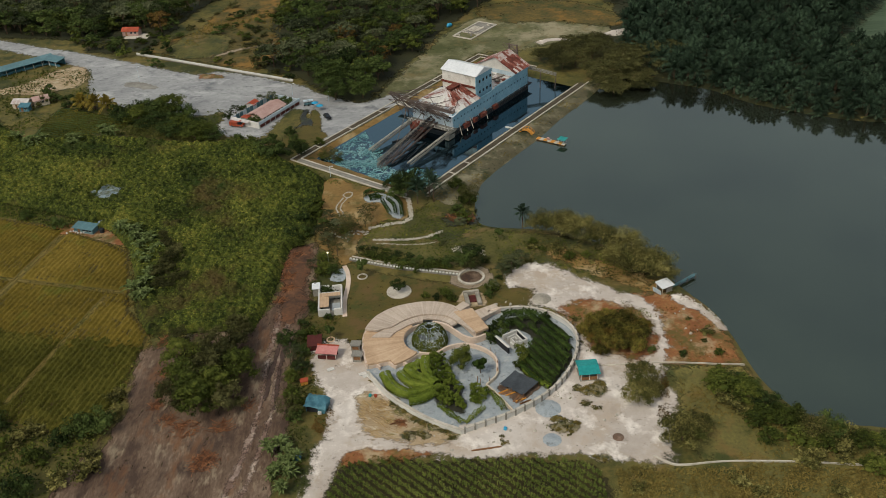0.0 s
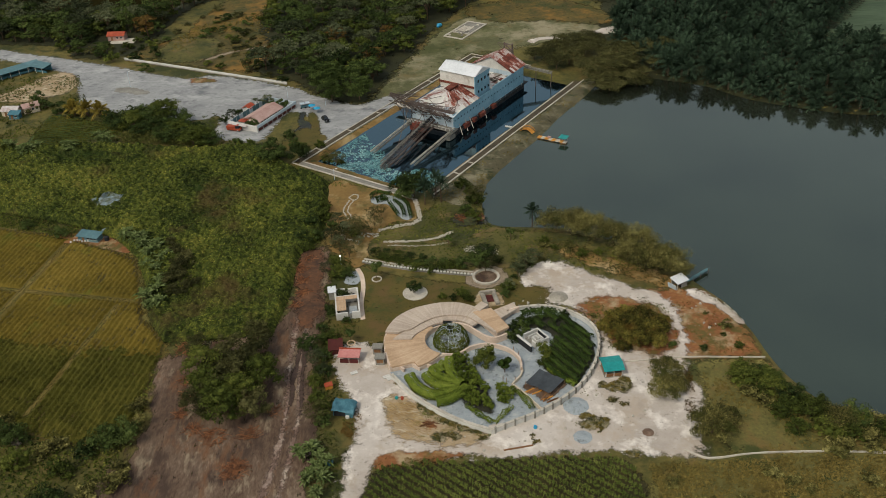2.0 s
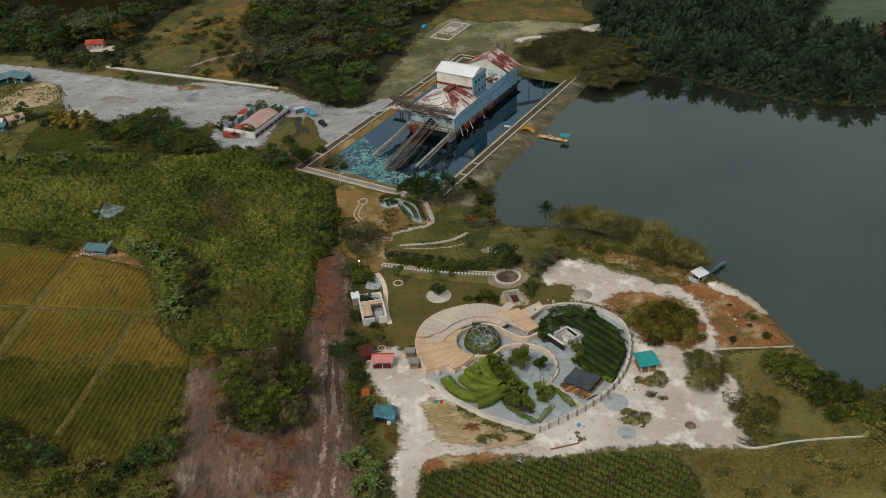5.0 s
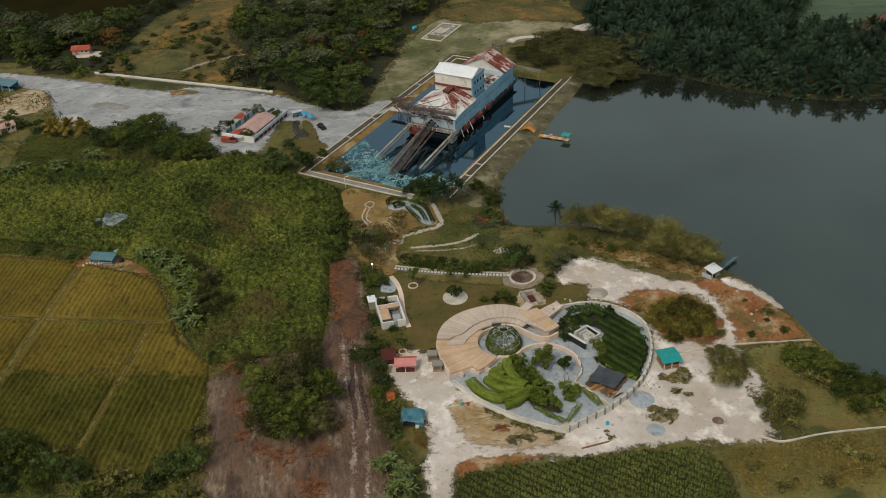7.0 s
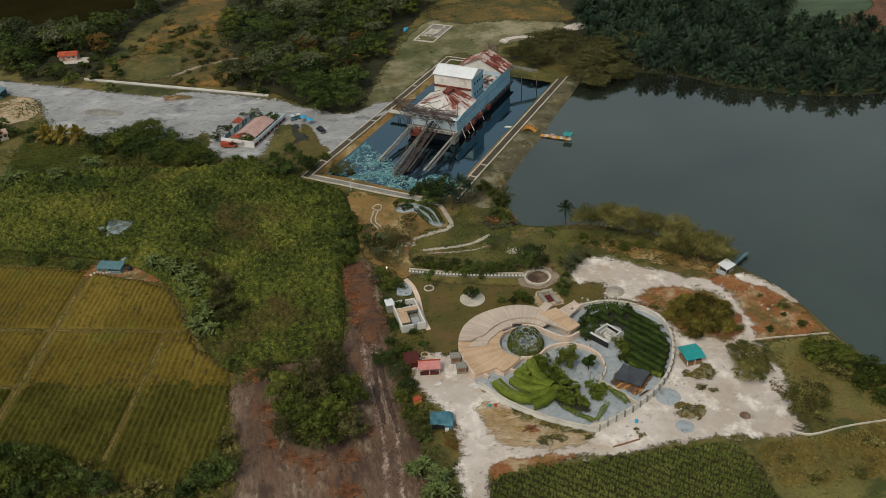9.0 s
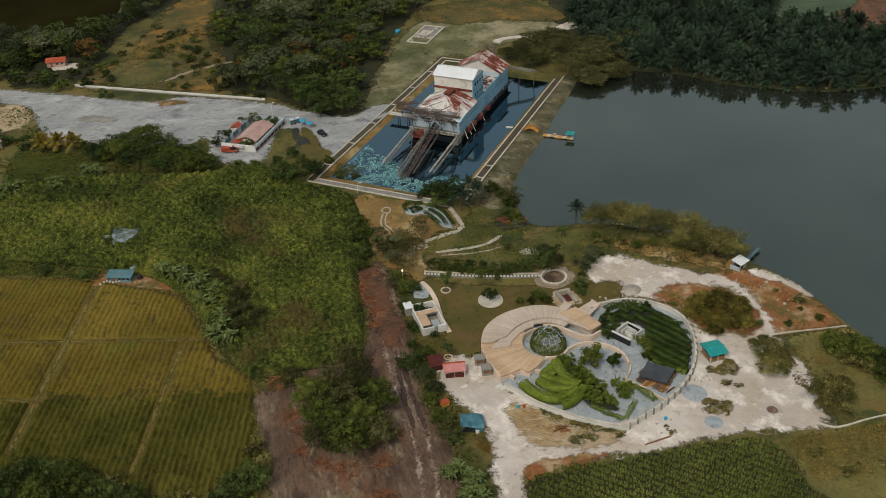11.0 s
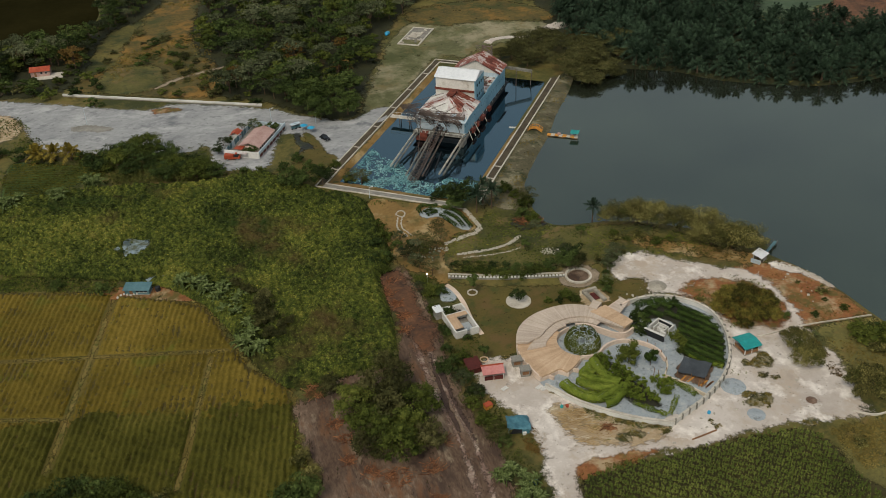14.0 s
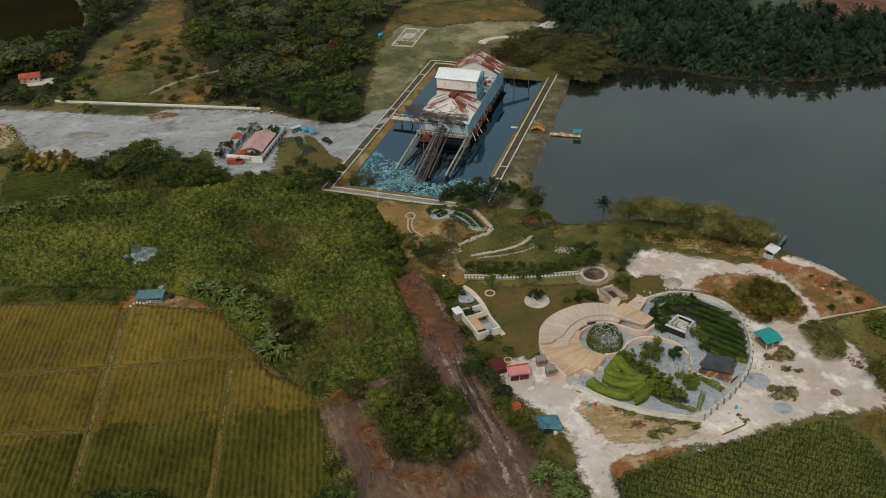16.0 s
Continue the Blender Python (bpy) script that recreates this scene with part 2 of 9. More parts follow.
# colours are surface colours, dark to light; a few are darkened for shade
M = dict(
    ground=material("rough_grass", ["303119", "4b4921", "635b2c", "756837"], 0.03, 0.7, bump=0.5, stain=[("6a5a31", 0.06, 0.35), ("333816", 0.09, 0.45)]),
    scrub_soil=material("scrub_undergrowth", ["23280d", "3d4215", "5a561f"], 0.05, 0.7, edge=0.5, bump=0.5),
    # floor under trees: their shade is put into this dark colour
    wood_floor=material("shaded_leaf_litter", ["1b1e0d", "2b2d16", "3d3c20"], 0.06, 0.9, edge=0.3, bump=0.5),
    clearing=material("grazed_clearing", ["43452a", "5e5e3d", "787452"], 0.03, 0.5, edge=0.2, bump=0.2, stain=[("8d856a", 0.035, 0.48), ("454926", 0.06, 0.4), ("6b5f3c", 0.09, 0.3)]),
    dry_grass=material("dry_yellow_grass", ["36341a", "524821", "6c5a2a"], 0.06, 0.5, edge=0.2, bump=0.5, contrast=1.4, grain=0.55, stain=[("3c3f1a", 0.07, 0.45), ("80602a", 0.06, 0.35)]),
    lawn=material("mown_lawn", ["423d19", "52491f", "625627"], 0.08, 1.8, edge=0.6, bump=0.15, contrast=1.2, stain=[("5d4b29", 0.12, 0.35), ("41441b", 0.2, 0.35)]),
    field=material("crop_field_soil", ["463f17", "584d1e", "695825"], 0.03, 0.5, edge=0.4, bump=0.3, stain=[("44420f", 0.06, 0.4), ("6a521a", 0.05, 0.3)]),
    # dark fill: paints the shade between hedges, fills in under shrubs
    mulch=material("dark_shade_fill", ["1d1e15", "2c2c20", "3f3e30"], 0.3, 2.0, edge=0.6, bump=0.4),
    # bare soil between crop rows, darkened for the shade there too
    furrow=material("shaded_tilled_soil", ["373010", "4a401a", "5e5023"], 0.1, 1.2, bump=0.4),
    field_path=material("trodden_field_path", ["625526", "776735"], 0.1, 1.0, edge=0.7, stain=[("4c4a18", 0.5, 0.5)]),
    bank=material("damp_bank_grass", ["3a3826", "524d38", "6a634c"], 0.1, 1.2, edge=0.6, bump=0.3, stain=[("807a62", 0.12, 0.35), ("33371d", 0.15, 0.4)]),
    lush=material("lush_low_grass", ["263513", "3a4a1c", "505e28"], 0.06, 1.0, edge=0.4, bump=0.3, stain=[("4f4c26", 0.08, 0.35)]),
    maize_soil=material("dark_maize_soil", ["23200f", "343016", "474020"], 0.1, 1.0, edge=0.6),
    dirt=material("bare_brown_earth", ["3a2c22", "534133", "6b5949", "877663"], 0.07, 0.9, edge=0.4, bump=0.7, contrast=1.2, stretch=(-8, 1.6, 0.6), stain=[("94866f", 0.16, 0.22), ("43342a", 0.12, 0.4), ("6c4a30", 0.1, 0.25)]),
    track=material("rutted_earth", ["4a352b", "6f5a4e", "9a887c"], 0.2, 1.2, edge=0.9, bump=0.6, stain=[("a89888", 0.3, 0.4)]),
    red_soil=material("orange_red_soil", ["4f3019", "74492a", "8a5c36", "94784e"], 0.08, 0.9, edge=0.3, bump=0.4, contrast=1.1, stain=[("a08c6c", 0.16, 0.4), ("5a5026", 0.14, 0.45)]),
    court=material("dry_brown_court", ["5f4a26", "7c6236", "917548"], 0.06, 0.9, edge=0.3, stain=[("a08c64", 0.1, 0.3), ("5c5228", 0.12, 0.35)]),
    sand=material("white_mine_sand", ["998f83", "aea499", "bdb4aa", "c9c1b8"], 0.05, 0.5, rough=0.95, edge=0.35, bump=0.25, contrast=0.9, grain=0.3, stain=[("ab9d8c", 0.08, 0.4), ("a09587", 0.2, 0.14), ("ddd6cc", 0.12, 0.34)]),
    straw=material("straw_strewn_sand", ["7c6a4e", "9e8a6c", "b8a68c"], 0.08, 0.9, edge=0.35, bump=0.4, stretch=(35, 1, 2), contrast=0.9, stain=[("6e6338", 0.2, 0.35), ("c0b49c", 0.25, 0.3)]),
    lot=material("pale_gravel_lot", ["797b7c", "8d8e8d", "a2a3a1"], 0.05, 0.5, rough=0.95, edge=0.5, bump=0.2, contrast=1.2, stretch=(27, 1.0, 1.5), stain=[("a9a9a7", 0.07, 0.35), ("6c6e70", 0.12, 0.3)]),
    gravel=material("blue_grey_gravel", ["7f878b", "939b9e", "a6acad"], 0.3, 2.5, rough=0.95, bump=0.3, stain=[("a8abaa", 0.5, 0.3), ("6c7173", 0.8, 0.25)]),
    garden_gravel=material("pale_blue_gravel", ["7f878b", "98a0a3", "b0b6b6"], 0.3, 2.5, rough=0.95, edge=0.8, bump=0.3),
    net=material("dark_shade_cloth", ["2b2f33", "3a3f43", "4a5054"], 0.5, 3.0, rough=0.8, bump=0.2),
    bank_rough=material("rough_bank_grass", ["2d3014", "44441b", "585428", "6a6337"], 0.07, 1.4, edge=0.5, bump=0.4, contrast=1.2, stain=[("34391a", 0.1, 0.4), ("6b5a38", 0.14, 0.3)]),
    paving=material("worn_tan_paving", ["65594a", "857764", "9f917c"], 0.3, 2.2, edge=0.4, bump=0.3, stain=[("4f4a35", 0.5, 0.35)]),
    red_dirt=material("rusty_brown_earth", ["38261a", "543a28", "6b4a33", "7d6450"], 0.09, 1.0, edge=0.3, bump=0.6, contrast=1.2, stain=[("6f4528", 0.2, 0.25), ("3b2c22", 0.16, 0.4)]),
    rut_dark=material("damp_dark_rut", ["33281f", "463730", "5a4a40"], 0.3, 1.2, edge=0.9, bump=0.5),
    palm_yellow=material("sunburnt_palm_fronds", ["4a4419", "6e6126", "8c7a38"], 0.3, 1.0, rough=0.85, bump=0, spec=0.08, island=0.4),
    leaf_reed=material("tall_reed_blades", ["2f3416", "4c4f24", "6b6a38"], 0.1, 0.6, rough=0.85, bump=0, spec=0.08, island=0.4),
    east_grass=material("yellow_green_rough_grass", ["4a4926", "635d30", "7c723e"], 0.06, 1.2, edge=0.6, bump=0.3, contrast=1.2, stain=[("6d5a30", 0.1, 0.35), ("3d421c", 0.14, 0.35)]),
    north_crop=material("blue_green_crop", ["2f3d2b", "40503a", "51614a"], 0.05, 0.5, edge=0.3, bump=0.3, stretch=(52, 0.12, 1.0), contrast=1.3, stain=[("4d5a3c", 0.03, 0.4)]),
    straw_stalk=material("dry_straw_stalks", ["7a5f36", "a3885c", "c2aa80"], 0.3, 1.5, rough=0.9, bump=0, spec=0.1, island=0.8),
    brown_earth=material("dark_brown_earth", ["47362a", "6a5546", "8d7a6a"], 0.5, 3.0, bump=0.5),
    puddle=material("stony_puddle", ["56666c", "7a8a90", "9aa8ac"], 0.3, 1.2, rough=0.35, edge=0.6, bump=0.3, contrast=1.3, stain=[("4c4f30", 0.35, 0.5), ("3a4a50", 0.2, 0.4)]),
    lake=water_material("lake_water", "171a12", 0.012, 0.5, 1.96, "2e3429", (0.74, 1.0, 0.92)),
    pool=water_material("pool_water", "04090c", 0.015, 0.8, 2.7, "0a151b", (0.40, 0.78, 1.0)),
    pond=material("muddy_pond", ["181709", "201e0e", "272412"], 0.03, 0.4, rough=1.0, bump=0.05, spec=0.0),
    bark=material("bark", ["3a2d22", "5a4838", "77654f"], 0.6, 5.0, bump=0.6),
    leaf_dark=material("leaf_dark_green", ["1b2411", "2f3b1b", "445127", "5a6534"], 0.12, 0.7, rough=0.85, bump=0, spec=0.08, island=0.4, each=0.6),
    leaf_olive=material("leaf_olive", ["20270e", "384119", "525a25", "6c6f32"], 0.12, 0.7, rough=0.85, bump=0, spec=0.08, island=0.4, each=0.5),
    leaf_rain=material("leaf_brown_olive", ["202312", "38391e", "504f2d", "696640"], 0.12, 0.7, rough=0.85, bump=0, spec=0.08, island=0.4, each=0.5),
    leaf_mound=material("leaf_yellow_olive", ["22240e", "43411b", "67612b", "8a7d3c"], 0.2, 0.8, rough=0.85, bump=0, spec=0.08, island=0.5, each=0.6, contrast=1.4, stain=[("6b5526", 0.25, 0.25)]),
    leaf_grey=material("leaf_grey_green", ["22281a", "394029", "51573c", "696d50"], 0.12, 0.7, rough=0.85, bump=0, spec=0.08, island=0.4, each=0.7),
    tassel=material("maize_tassels", ["767044", "8d8554"], 0.2, 1.0, rough=0.85, bump=0, spec=0.08, island=0.4),
    leaf_yellow=material("leaf_yellow_green", ["2c2d17", "504e2a", "77713f", "98905a"], 0.12, 0.8, rough=0.85, bump=0, spec=0.08, island=0.55, each=0.4, contrast=1.3, stain=[("41451f", 0.2, 0.35)]),
    leaf_rust=material("leaf_rust", ["30260f", "4d3d1c", "665028", "776338"], 0.12, 0.7, rough=0.85, bump=0, spec=0.08, island=0.4, each=0.4),
    leaf_scrub=material("scrub_leaves", ["1d270e", "3b471b", "5f6728", "84803b"], 0.05, 0.75, rough=0.85, bump=0, spec=0.08, island=0.35, contrast=1.6, grain=0.62, stain=[("524628", 0.032, 0.24), ("2b3a18", 0.05, 0.2)]),
    # darker copy of leaf_scrub: the low growth's shade is in its colour
    scrub_canopy=material("scrub_shaded_leaves", ["181f0b", "303816", "4c5220", "67652c"], 0.05, 0.75, rough=0.85, spec=0.08, bump=1.0, bump_scale=2.0, contrast=1.6, grain=0.62, stain=[("483c23", 0.032, 0.24), ("283516", 0.05, 0.2)]),
    crop_canopy=material("crop_low_leaves", ["433b16", "62551f", "806d30"], 0.035, 0.7, rough=0.85, spec=0.08, bump=0.6, bump_scale=2.5, stain=[("6f5f24", 0.04, 0.3), ("565a22", 0.09, 0.25)]),
    crop_canopy_lush=material("lush_crop_low_leaves", ["33340f", "4c4a1b", "676029"], 0.04, 0.7, rough=0.85, spec=0.08, bump=0.6, bump_scale=2.5),
    leaf_weed=material("faded_weed_leaves", ["33341c", "4f4c2b", "6c673f"], 0.2, 1.0, rough=0.85, bump=0, spec=0.08, island=0.5, each=0.5),
    weedy_sand=material("weedy_sand", ["5c563c", "7d7458", "9c9179"], 0.3, 1.6, edge=0.5, bump=0.4, contrast=1.3, stain=[("3f4022", 0.4, 0.45)]),
    leaf_mid=material("fresh_green_leaves", ["344115", "566424", "7d863a"], 0.2, 1.0, rough=0.85, bump=0, spec=0.08, island=0.4, each=0.4),
    leaf_dry=material("dry_grass_blades", ["564f2a", "716434", "8a7a45"], 0.1, 0.8, rough=0.85, bump=0, spec=0.08, island=0.4),
    leaf_crop_dark=material("lush_crop_leaves", ["2f3413", "4c4c1b", "6a642b"], 0.04, 0.3, rough=0.85, bump=0, spec=0.08, island=0.4),
    leaf_crop=material("crop_leaves", ["4a431a", "655a25", "7f6f33"], 0.04, 0.3, rough=0.85, bump=0, spec=0.08, island=0.35, stain=[("725f1a", 0.05, 0.35)]),
    leaf_corn=material("maize_leaves", ["36411a", "525d28", "757c3d"], 0.05, 0.4, rough=0.85, bump=0, spec=0.08, island=0.4),
    leaf_hedge=material("clipped_hedge_leaves", ["404e19", "616f28", "828b3c"], 0.2, 1.0, rough=0.85, bump=0, spec=0.08, island=0.4),
    leaf_maze=material("dark_hedge_leaves", ["16210c", "2c3c16", "4e5f2b"], 0.2, 1.0, rough=0.85, bump=0, spec=0.08, island=0.4),
    palm=material("palm_fronds", ["121b13", "263526", "485a45"], 0.1, 0.8, rough=0.85, bump=0, spec=0.08, island=0.4, each=0.5),
    banana=material("banana_leaves", ["303b1c", "566236", "868f63"], 0.2, 0.8, rough=0.85, bump=0, spec=0.08, island=0.4),
    twig=material("dry_cut_twigs", ["4c2f1d", "764b2f", "9c6c47"], 0.4, 2.0, bump=0.2, island=0.8),
    white=material("weathered_white_paint", ["a9a7a0", "c6c4bd", "d9d7d0"], 0.15, 1.5, rough=0.6, bump=0.05),
    tower=material("chalky_white_sheet", ["aeaaa2", "c8c5bd", "d8d5ce"], 0.15, 1.5, rough=0.65, bump=0.05, stain=[("a39c90", 0.3, 0.2)]),
    cream=material("cream_plaster", ["a89a84", "c4b6a0", "d6cab6"], 0.2, 1.5, bump=0.1),
    kerb=material("limewashed_kerb", ["8f897c", "b5aea0", "cfc9bc"], 0.3, 2.0, bump=0.1),
    concrete=material("stained_concrete", ["5f5c54", "7d7a71", "97948b"], 0.2, 1.5, bump=0.15),
    drain=material("dark_drain_bed", ["2f2a20", "473f30", "5d5442"], 0.3, 1.5, bump=0.2),
    deck=material("tan_boards", ["9f8467", "b79b7d", "c6ad90"], 0.15, 2.0, rough=0.7, bump=0.1, each=0.35),
    deck_pale=material("pale_weathered_boards", ["9c8e7f", "b3a494", "c3b5a5"], 0.15, 2.0, rough=0.7, bump=0.1, each=0.35),
    pinkwall=material("pinkish_plaster", ["b09a88", "c9b5a3", "dac9b8"], 0.25, 1.8, bump=0.1),
    roof_white=material("white_metal_roof", ["b9bdbe", "d2d5d6", "e0e2e2"], 0.1, 1.0, rough=0.5, bump=0.03),
    blue=material("pale_blue_painted_steel", ["628799", "7ca5b7", "97bac8"], 0.12, 1.2, rough=0.55, bump=0.05),
    blue_white=material("blue_white_steel", ["95a9b5", "b4c3cb", "cdd5d8"], 0.12, 1.2, rough=0.55, bump=0.05),
    rust=material("rusty_roof_sheet", ["54291e", "71392b", "8a5447", "b0a6a0"], 0.25, 1.3, rough=0.75, bump=0.1, contrast=1.3, each=0.8),
    rust_pale=material("faded_roof_sheet", ["7b4a3c", "a08f88", "b5aeaa", "c3bebb"], 0.25, 1.0, rough=0.7, bump=0.1, contrast=1.3, each=0.6),
    steel=material("rust_brown_steel", ["40352f", "5d5049", "80756b"], 0.4, 2.5, rough=0.7, bump=0.1),
    steel_dark=material("dark_hull_steel", ["14161a", "22262a", "383a3a"], 0.3, 1.5, rough=0.6, bump=0.1),
    teal=material("teal_roof_sheet", ["146e6e", "1e8683", "349a94"], 0.3, 1.5, rough=0.5, bump=0.05),
    bluegreen=material("blue_green_roof_sheet", ["3d5c62", "4f7076", "64858a"], 0.2, 1.0, rough=0.55, bump=0.05),
    bluesheet=material("blue_tarpaulin", ["2c4f5a", "3f6b78", "5a8890"], 0.2, 1.2, rough=0.6, bump=0.2),
    redsheet=material("faded_red_roof", ["a2605c", "b87a74", "c8928a"], 0.3, 1.5, rough=0.6, bump=0.05),
    darkred=material("dark_red_netting", ["3a1614", "4c211d", "602e28"], 0.5, 2.5, bump=0.2),
    salmon=material("salmon_tile_roof", ["94726a", "a98b82", "b99f96"], 0.3, 1.6, rough=0.7, bump=0.1),
    # dark red that also holds the shade of the stall openings
    maroon=material("stall_shade_red", ["3f1c18", "57291f", "6a3a2e"], 0.4, 2.0, rough=0.7, bump=0.05),
    ditch=material("black_ditch_mud", ["121412", "1f211c", "33342a"], 0.2, 1.0, rough=0.4, edge=0.7, bump=0.3, stain=[("3a3e20", 0.3, 0.4)]),
    vermilion=material("orange_red_paint", ["7c3420", "9c452a", "b25c40"], 0.4, 2.0, rough=0.6, bump=0.05),
    timber=material("brown_timber", ["5b3f28", "7d5a3c", "9a7654"], 0.4, 3.0, bump=0.15),
    orangewood=material("orange_timber", ["9a6424", "bd8234", "d09a50"], 0.4, 3.0, bump=0.15),
    black=material("black_shade_net", ["161719", "242628", "34363a"], 0.3, 1.5, rough=0.8, bump=0.2),
    lily=material("teal_floating_weed", ["3f7278", "5f9092", "93b6b2"], 0.1, 0.8, rough=0.7, bump=0, island=0.9),
    stone=material("pale_field_stone", ["6f6a5e", "938d80", "b8b2a5"], 0.3, 2.0, bump=0.3, island=0.8),
    glass=material("dark_window_glass", ["20262b", "2b3238"], 0.5, 1.0, rough=0.15, bump=0, spec=0.5),
    carblack=material("black_car_paint", ["0c0d0f", "17191c"], 0.5, 1.0, rough=0.25, bump=0, spec=0.5),
    tyre=material("tyre_rubber", ["101010", "1c1c1c"], 0.5, 3.0, bump=0.1),
    bluegoods=material("bright_blue_plastic", ["1f7fa6", "3aa0c4"], 0.5, 2.0, rough=0.45, bump=0),
)

glow = bpy.data.materials.new("lit_lamp_glass")
glow.use_nodes = True
glow.node_tree.nodes["Principled BSDF"].inputs["Base Color"].default_value = srgb("f2e8d2")
glow.node_tree.nodes["Principled BSDF"].inputs["Emission Color"].default_value = srgb("ffe4bc")
glow.node_tree.nodes["Principled BSDF"].inputs["Emission Strength"].default_value = 9.0
M["glow"] = glow

# ---- builders ----
rng = np.random.default_rng(7)


def lattice(x, y, s, seed=0):
    """Smooth value noise, -1 to 1, on arrays; s: metres a cell."""
    x, y = np.asarray(x) / s, np.asarray(y) / s
    i, j = np.floor(x).astype(np.int64), np.floor(y).astype(np.int64)
    fx, fy = x - i, y - j
    fx, fy = fx * fx * (3 - 2 * fx), fy * fy * (3 - 2 * fy)

    def h(a, b):
        k = (a * 374761393 + b * 668265263 + seed * 144665) & 0x7FFFFFFF
        k = ((k ^ (k >> 13)) * 1274126177) & 0x7FFFFFFF
        return ((k ^ (k >> 16)) & 0xFFFF) / 32767.5 - 1
    return (h(i, j) * (1 - fx) + h(i + 1, j) * fx) * (1 - fy) + (h(i, j + 1) * (1 - fx) + h(i + 1, j + 1) * fx) * fy


def domes(x, y, s, seed=0, stray=0.7):
    """Rounded tops, 0 to 1, one in each cell s metres wide, with creases between. stray: how far they leave the cells' middles."""
    x, y = np.asarray(x) / s, np.asarray(y) / s
    i, j = np.floor(x).astype(np.int64), np.floor(y).astype(np.int64)
    best = np.zeros(np.shape(x))

    def h(a, b, q):
        k = (a * 374761393 + b * 668265263 + (seed + q) * 144665) & 0x7FFFFFFF
        k = ((k ^ (k >> 13)) * 1274126177) & 0x7FFFFFFF
        return ((k ^ (k >> 16)) & 0xFFFF) / 65535
    for di in (-1, 0, 1):
        for dj in (-1, 0, 1):
            a, b = i + di, j + dj
            r2 = (x - a - 0.5 - stray * (h(a, b, 0) - 0.5)) ** 2 + (y - b - 0.5 - stray * (h(a, b, 1) - 0.5)) ** 2
            best = np.maximum(best, np.sqrt(np.clip(1 - r2 / 0.72, 0, 1)) * (0.45 + 0.55 * h(a, b, 2)))
    return best


def smooth(points, closed=True, k=4):
    """A rounder outline through the points."""
    p = np.array(points, float)
    n, out = len(p), []
    for i in range(n if closed else n - 1):
        a, b, c, d = (p[(i + o) % n] if closed else p[min(max(i + o, 0), n - 1)] for o in (-1, 0, 1, 2))
        for t in np.arange(k) / k:
            out.append(0.5 * (2 * b + (c - a) * t + (2 * a - 5 * b + 4 * c - d) * t * t + (3 * b - a - 3 * c + d) * t ** 3))
    if not closed:
        out.append(p[-1])
    return np.array(out)


def inside(x, y, poly):
    """Signed distance to an outline, positive inside."""
    best, odd = np.full(x.shape, 1e18), np.zeros(x.shape, bool)
    for (x1, y1), (x2, y2) in zip(poly, np.roll(poly, -1, axis=0)):
        dx, dy = x2 - x1, y2 - y1
        t = np.clip(((x - x1) * dx + (y - y1) * dy) / max(dx * dx + dy * dy, 1e-9), 0, 1)
        best = np.minimum(best, (x - x1 - t * dx) ** 2 + (y - y1 - t * dy) ** 2)
        if y1 != y2:
            odd ^= ((y1 > y) != (y2 > y)) & (x < dx * (y - y1) / dy + x1)
    return np.where(odd, 1, -1) * np.sqrt(best)


def mesh_of(name, verts, faces, mats=(), attr=None):
    """A mesh from arrays: verts (n, 3), faces (m, 3 or 4)."""
    me = bpy.data.meshes.new(name)
    verts, faces = np.asarray(verts, np.float32), np.asarray(faces, np.int32)
    me.vertices.add(len(verts))
    me.vertices.foreach_set("co", verts.ravel())
    me.loops.add(faces.size)
    me.loops.foreach_set("vertex_index", faces.ravel())
    me.polygons.add(len(faces))
    me.polygons.foreach_set("loop_start", np.arange(0, faces.size, faces.shape[1], dtype=np.int32))
    for m in mats:
        me.materials.append(m)
    if attr is not None:
        a = me.attributes.new("edge", "FLOAT", "POINT")
        a.data.foreach_set("value", np.asarray(attr, np.float32))
    me.update()
    me.validate()
    return me


def part(name, bm, mat, parent=None, label=""):
    """Links a bmesh as one mesh object under a thing or a part."""
    me = bpy.data.meshes.new(name)
    bmesh.ops.recalc_face_normals(bm, faces=bm.faces)
    bm.to_mesh(me)
    bm.free()
    me.materials.append(mat)
    ob = new(name, me)
    ob.parent = parent
    return tagged(ob, label)


def mesh_part(name, me, parent=None, label=""):
    ob = new(name, me)
    ob.parent = parent
    return tagged(ob, label)


def thing(name, m, label, category, group="", kind=""):
    ob = new(name)
    ob.empty_display_size = 0.5
    ob.matrix_basis = m
    return tagged(ob, label, category, group, kind)


def box(bm, lo, hi, m=None):
    x0, y0, z0 = lo
    x1, y1, z1 = hi
    v = [bm.verts.new(c) for c in ((x0, y0, z0), (x1, y0, z0), (x1, y1, z0), (x0, y1, z0), (x0, y0, z1), (x1, y0, z1), (x1, y1, z1), (x0, y1, z1))]
    for f in ((3, 2, 1, 0), (4, 5, 6, 7), (0, 1, 5, 4), (1, 2, 6, 5), (2, 3, 7, 6), (3, 0, 4, 7)):
        bm.faces.new([v[i] for i in f])
    if m is not None:
        bmesh.ops.transform(bm, matrix=m, verts=v)
    return bm


def boxes(*pairs):
    bm = bmesh.new()
    for lo, hi in pairs:
        box(bm, lo, hi)
    return bm


def beam(bm, a, b, w=0.2, h=None):
    """A square bar from a to b."""
    a, b = Vector(a), Vector(b)
    h = h or w
    d = b - a
    q = d.to_track_quat("Z", "Y").to_matrix().to_4x4()
    return box(bm, (-w / 2, -h / 2, 0), (w / 2, h / 2, d.length), Matrix.Translation(a) @ q)


def beams(pairs, w=0.2):
    bm = bmesh.new()
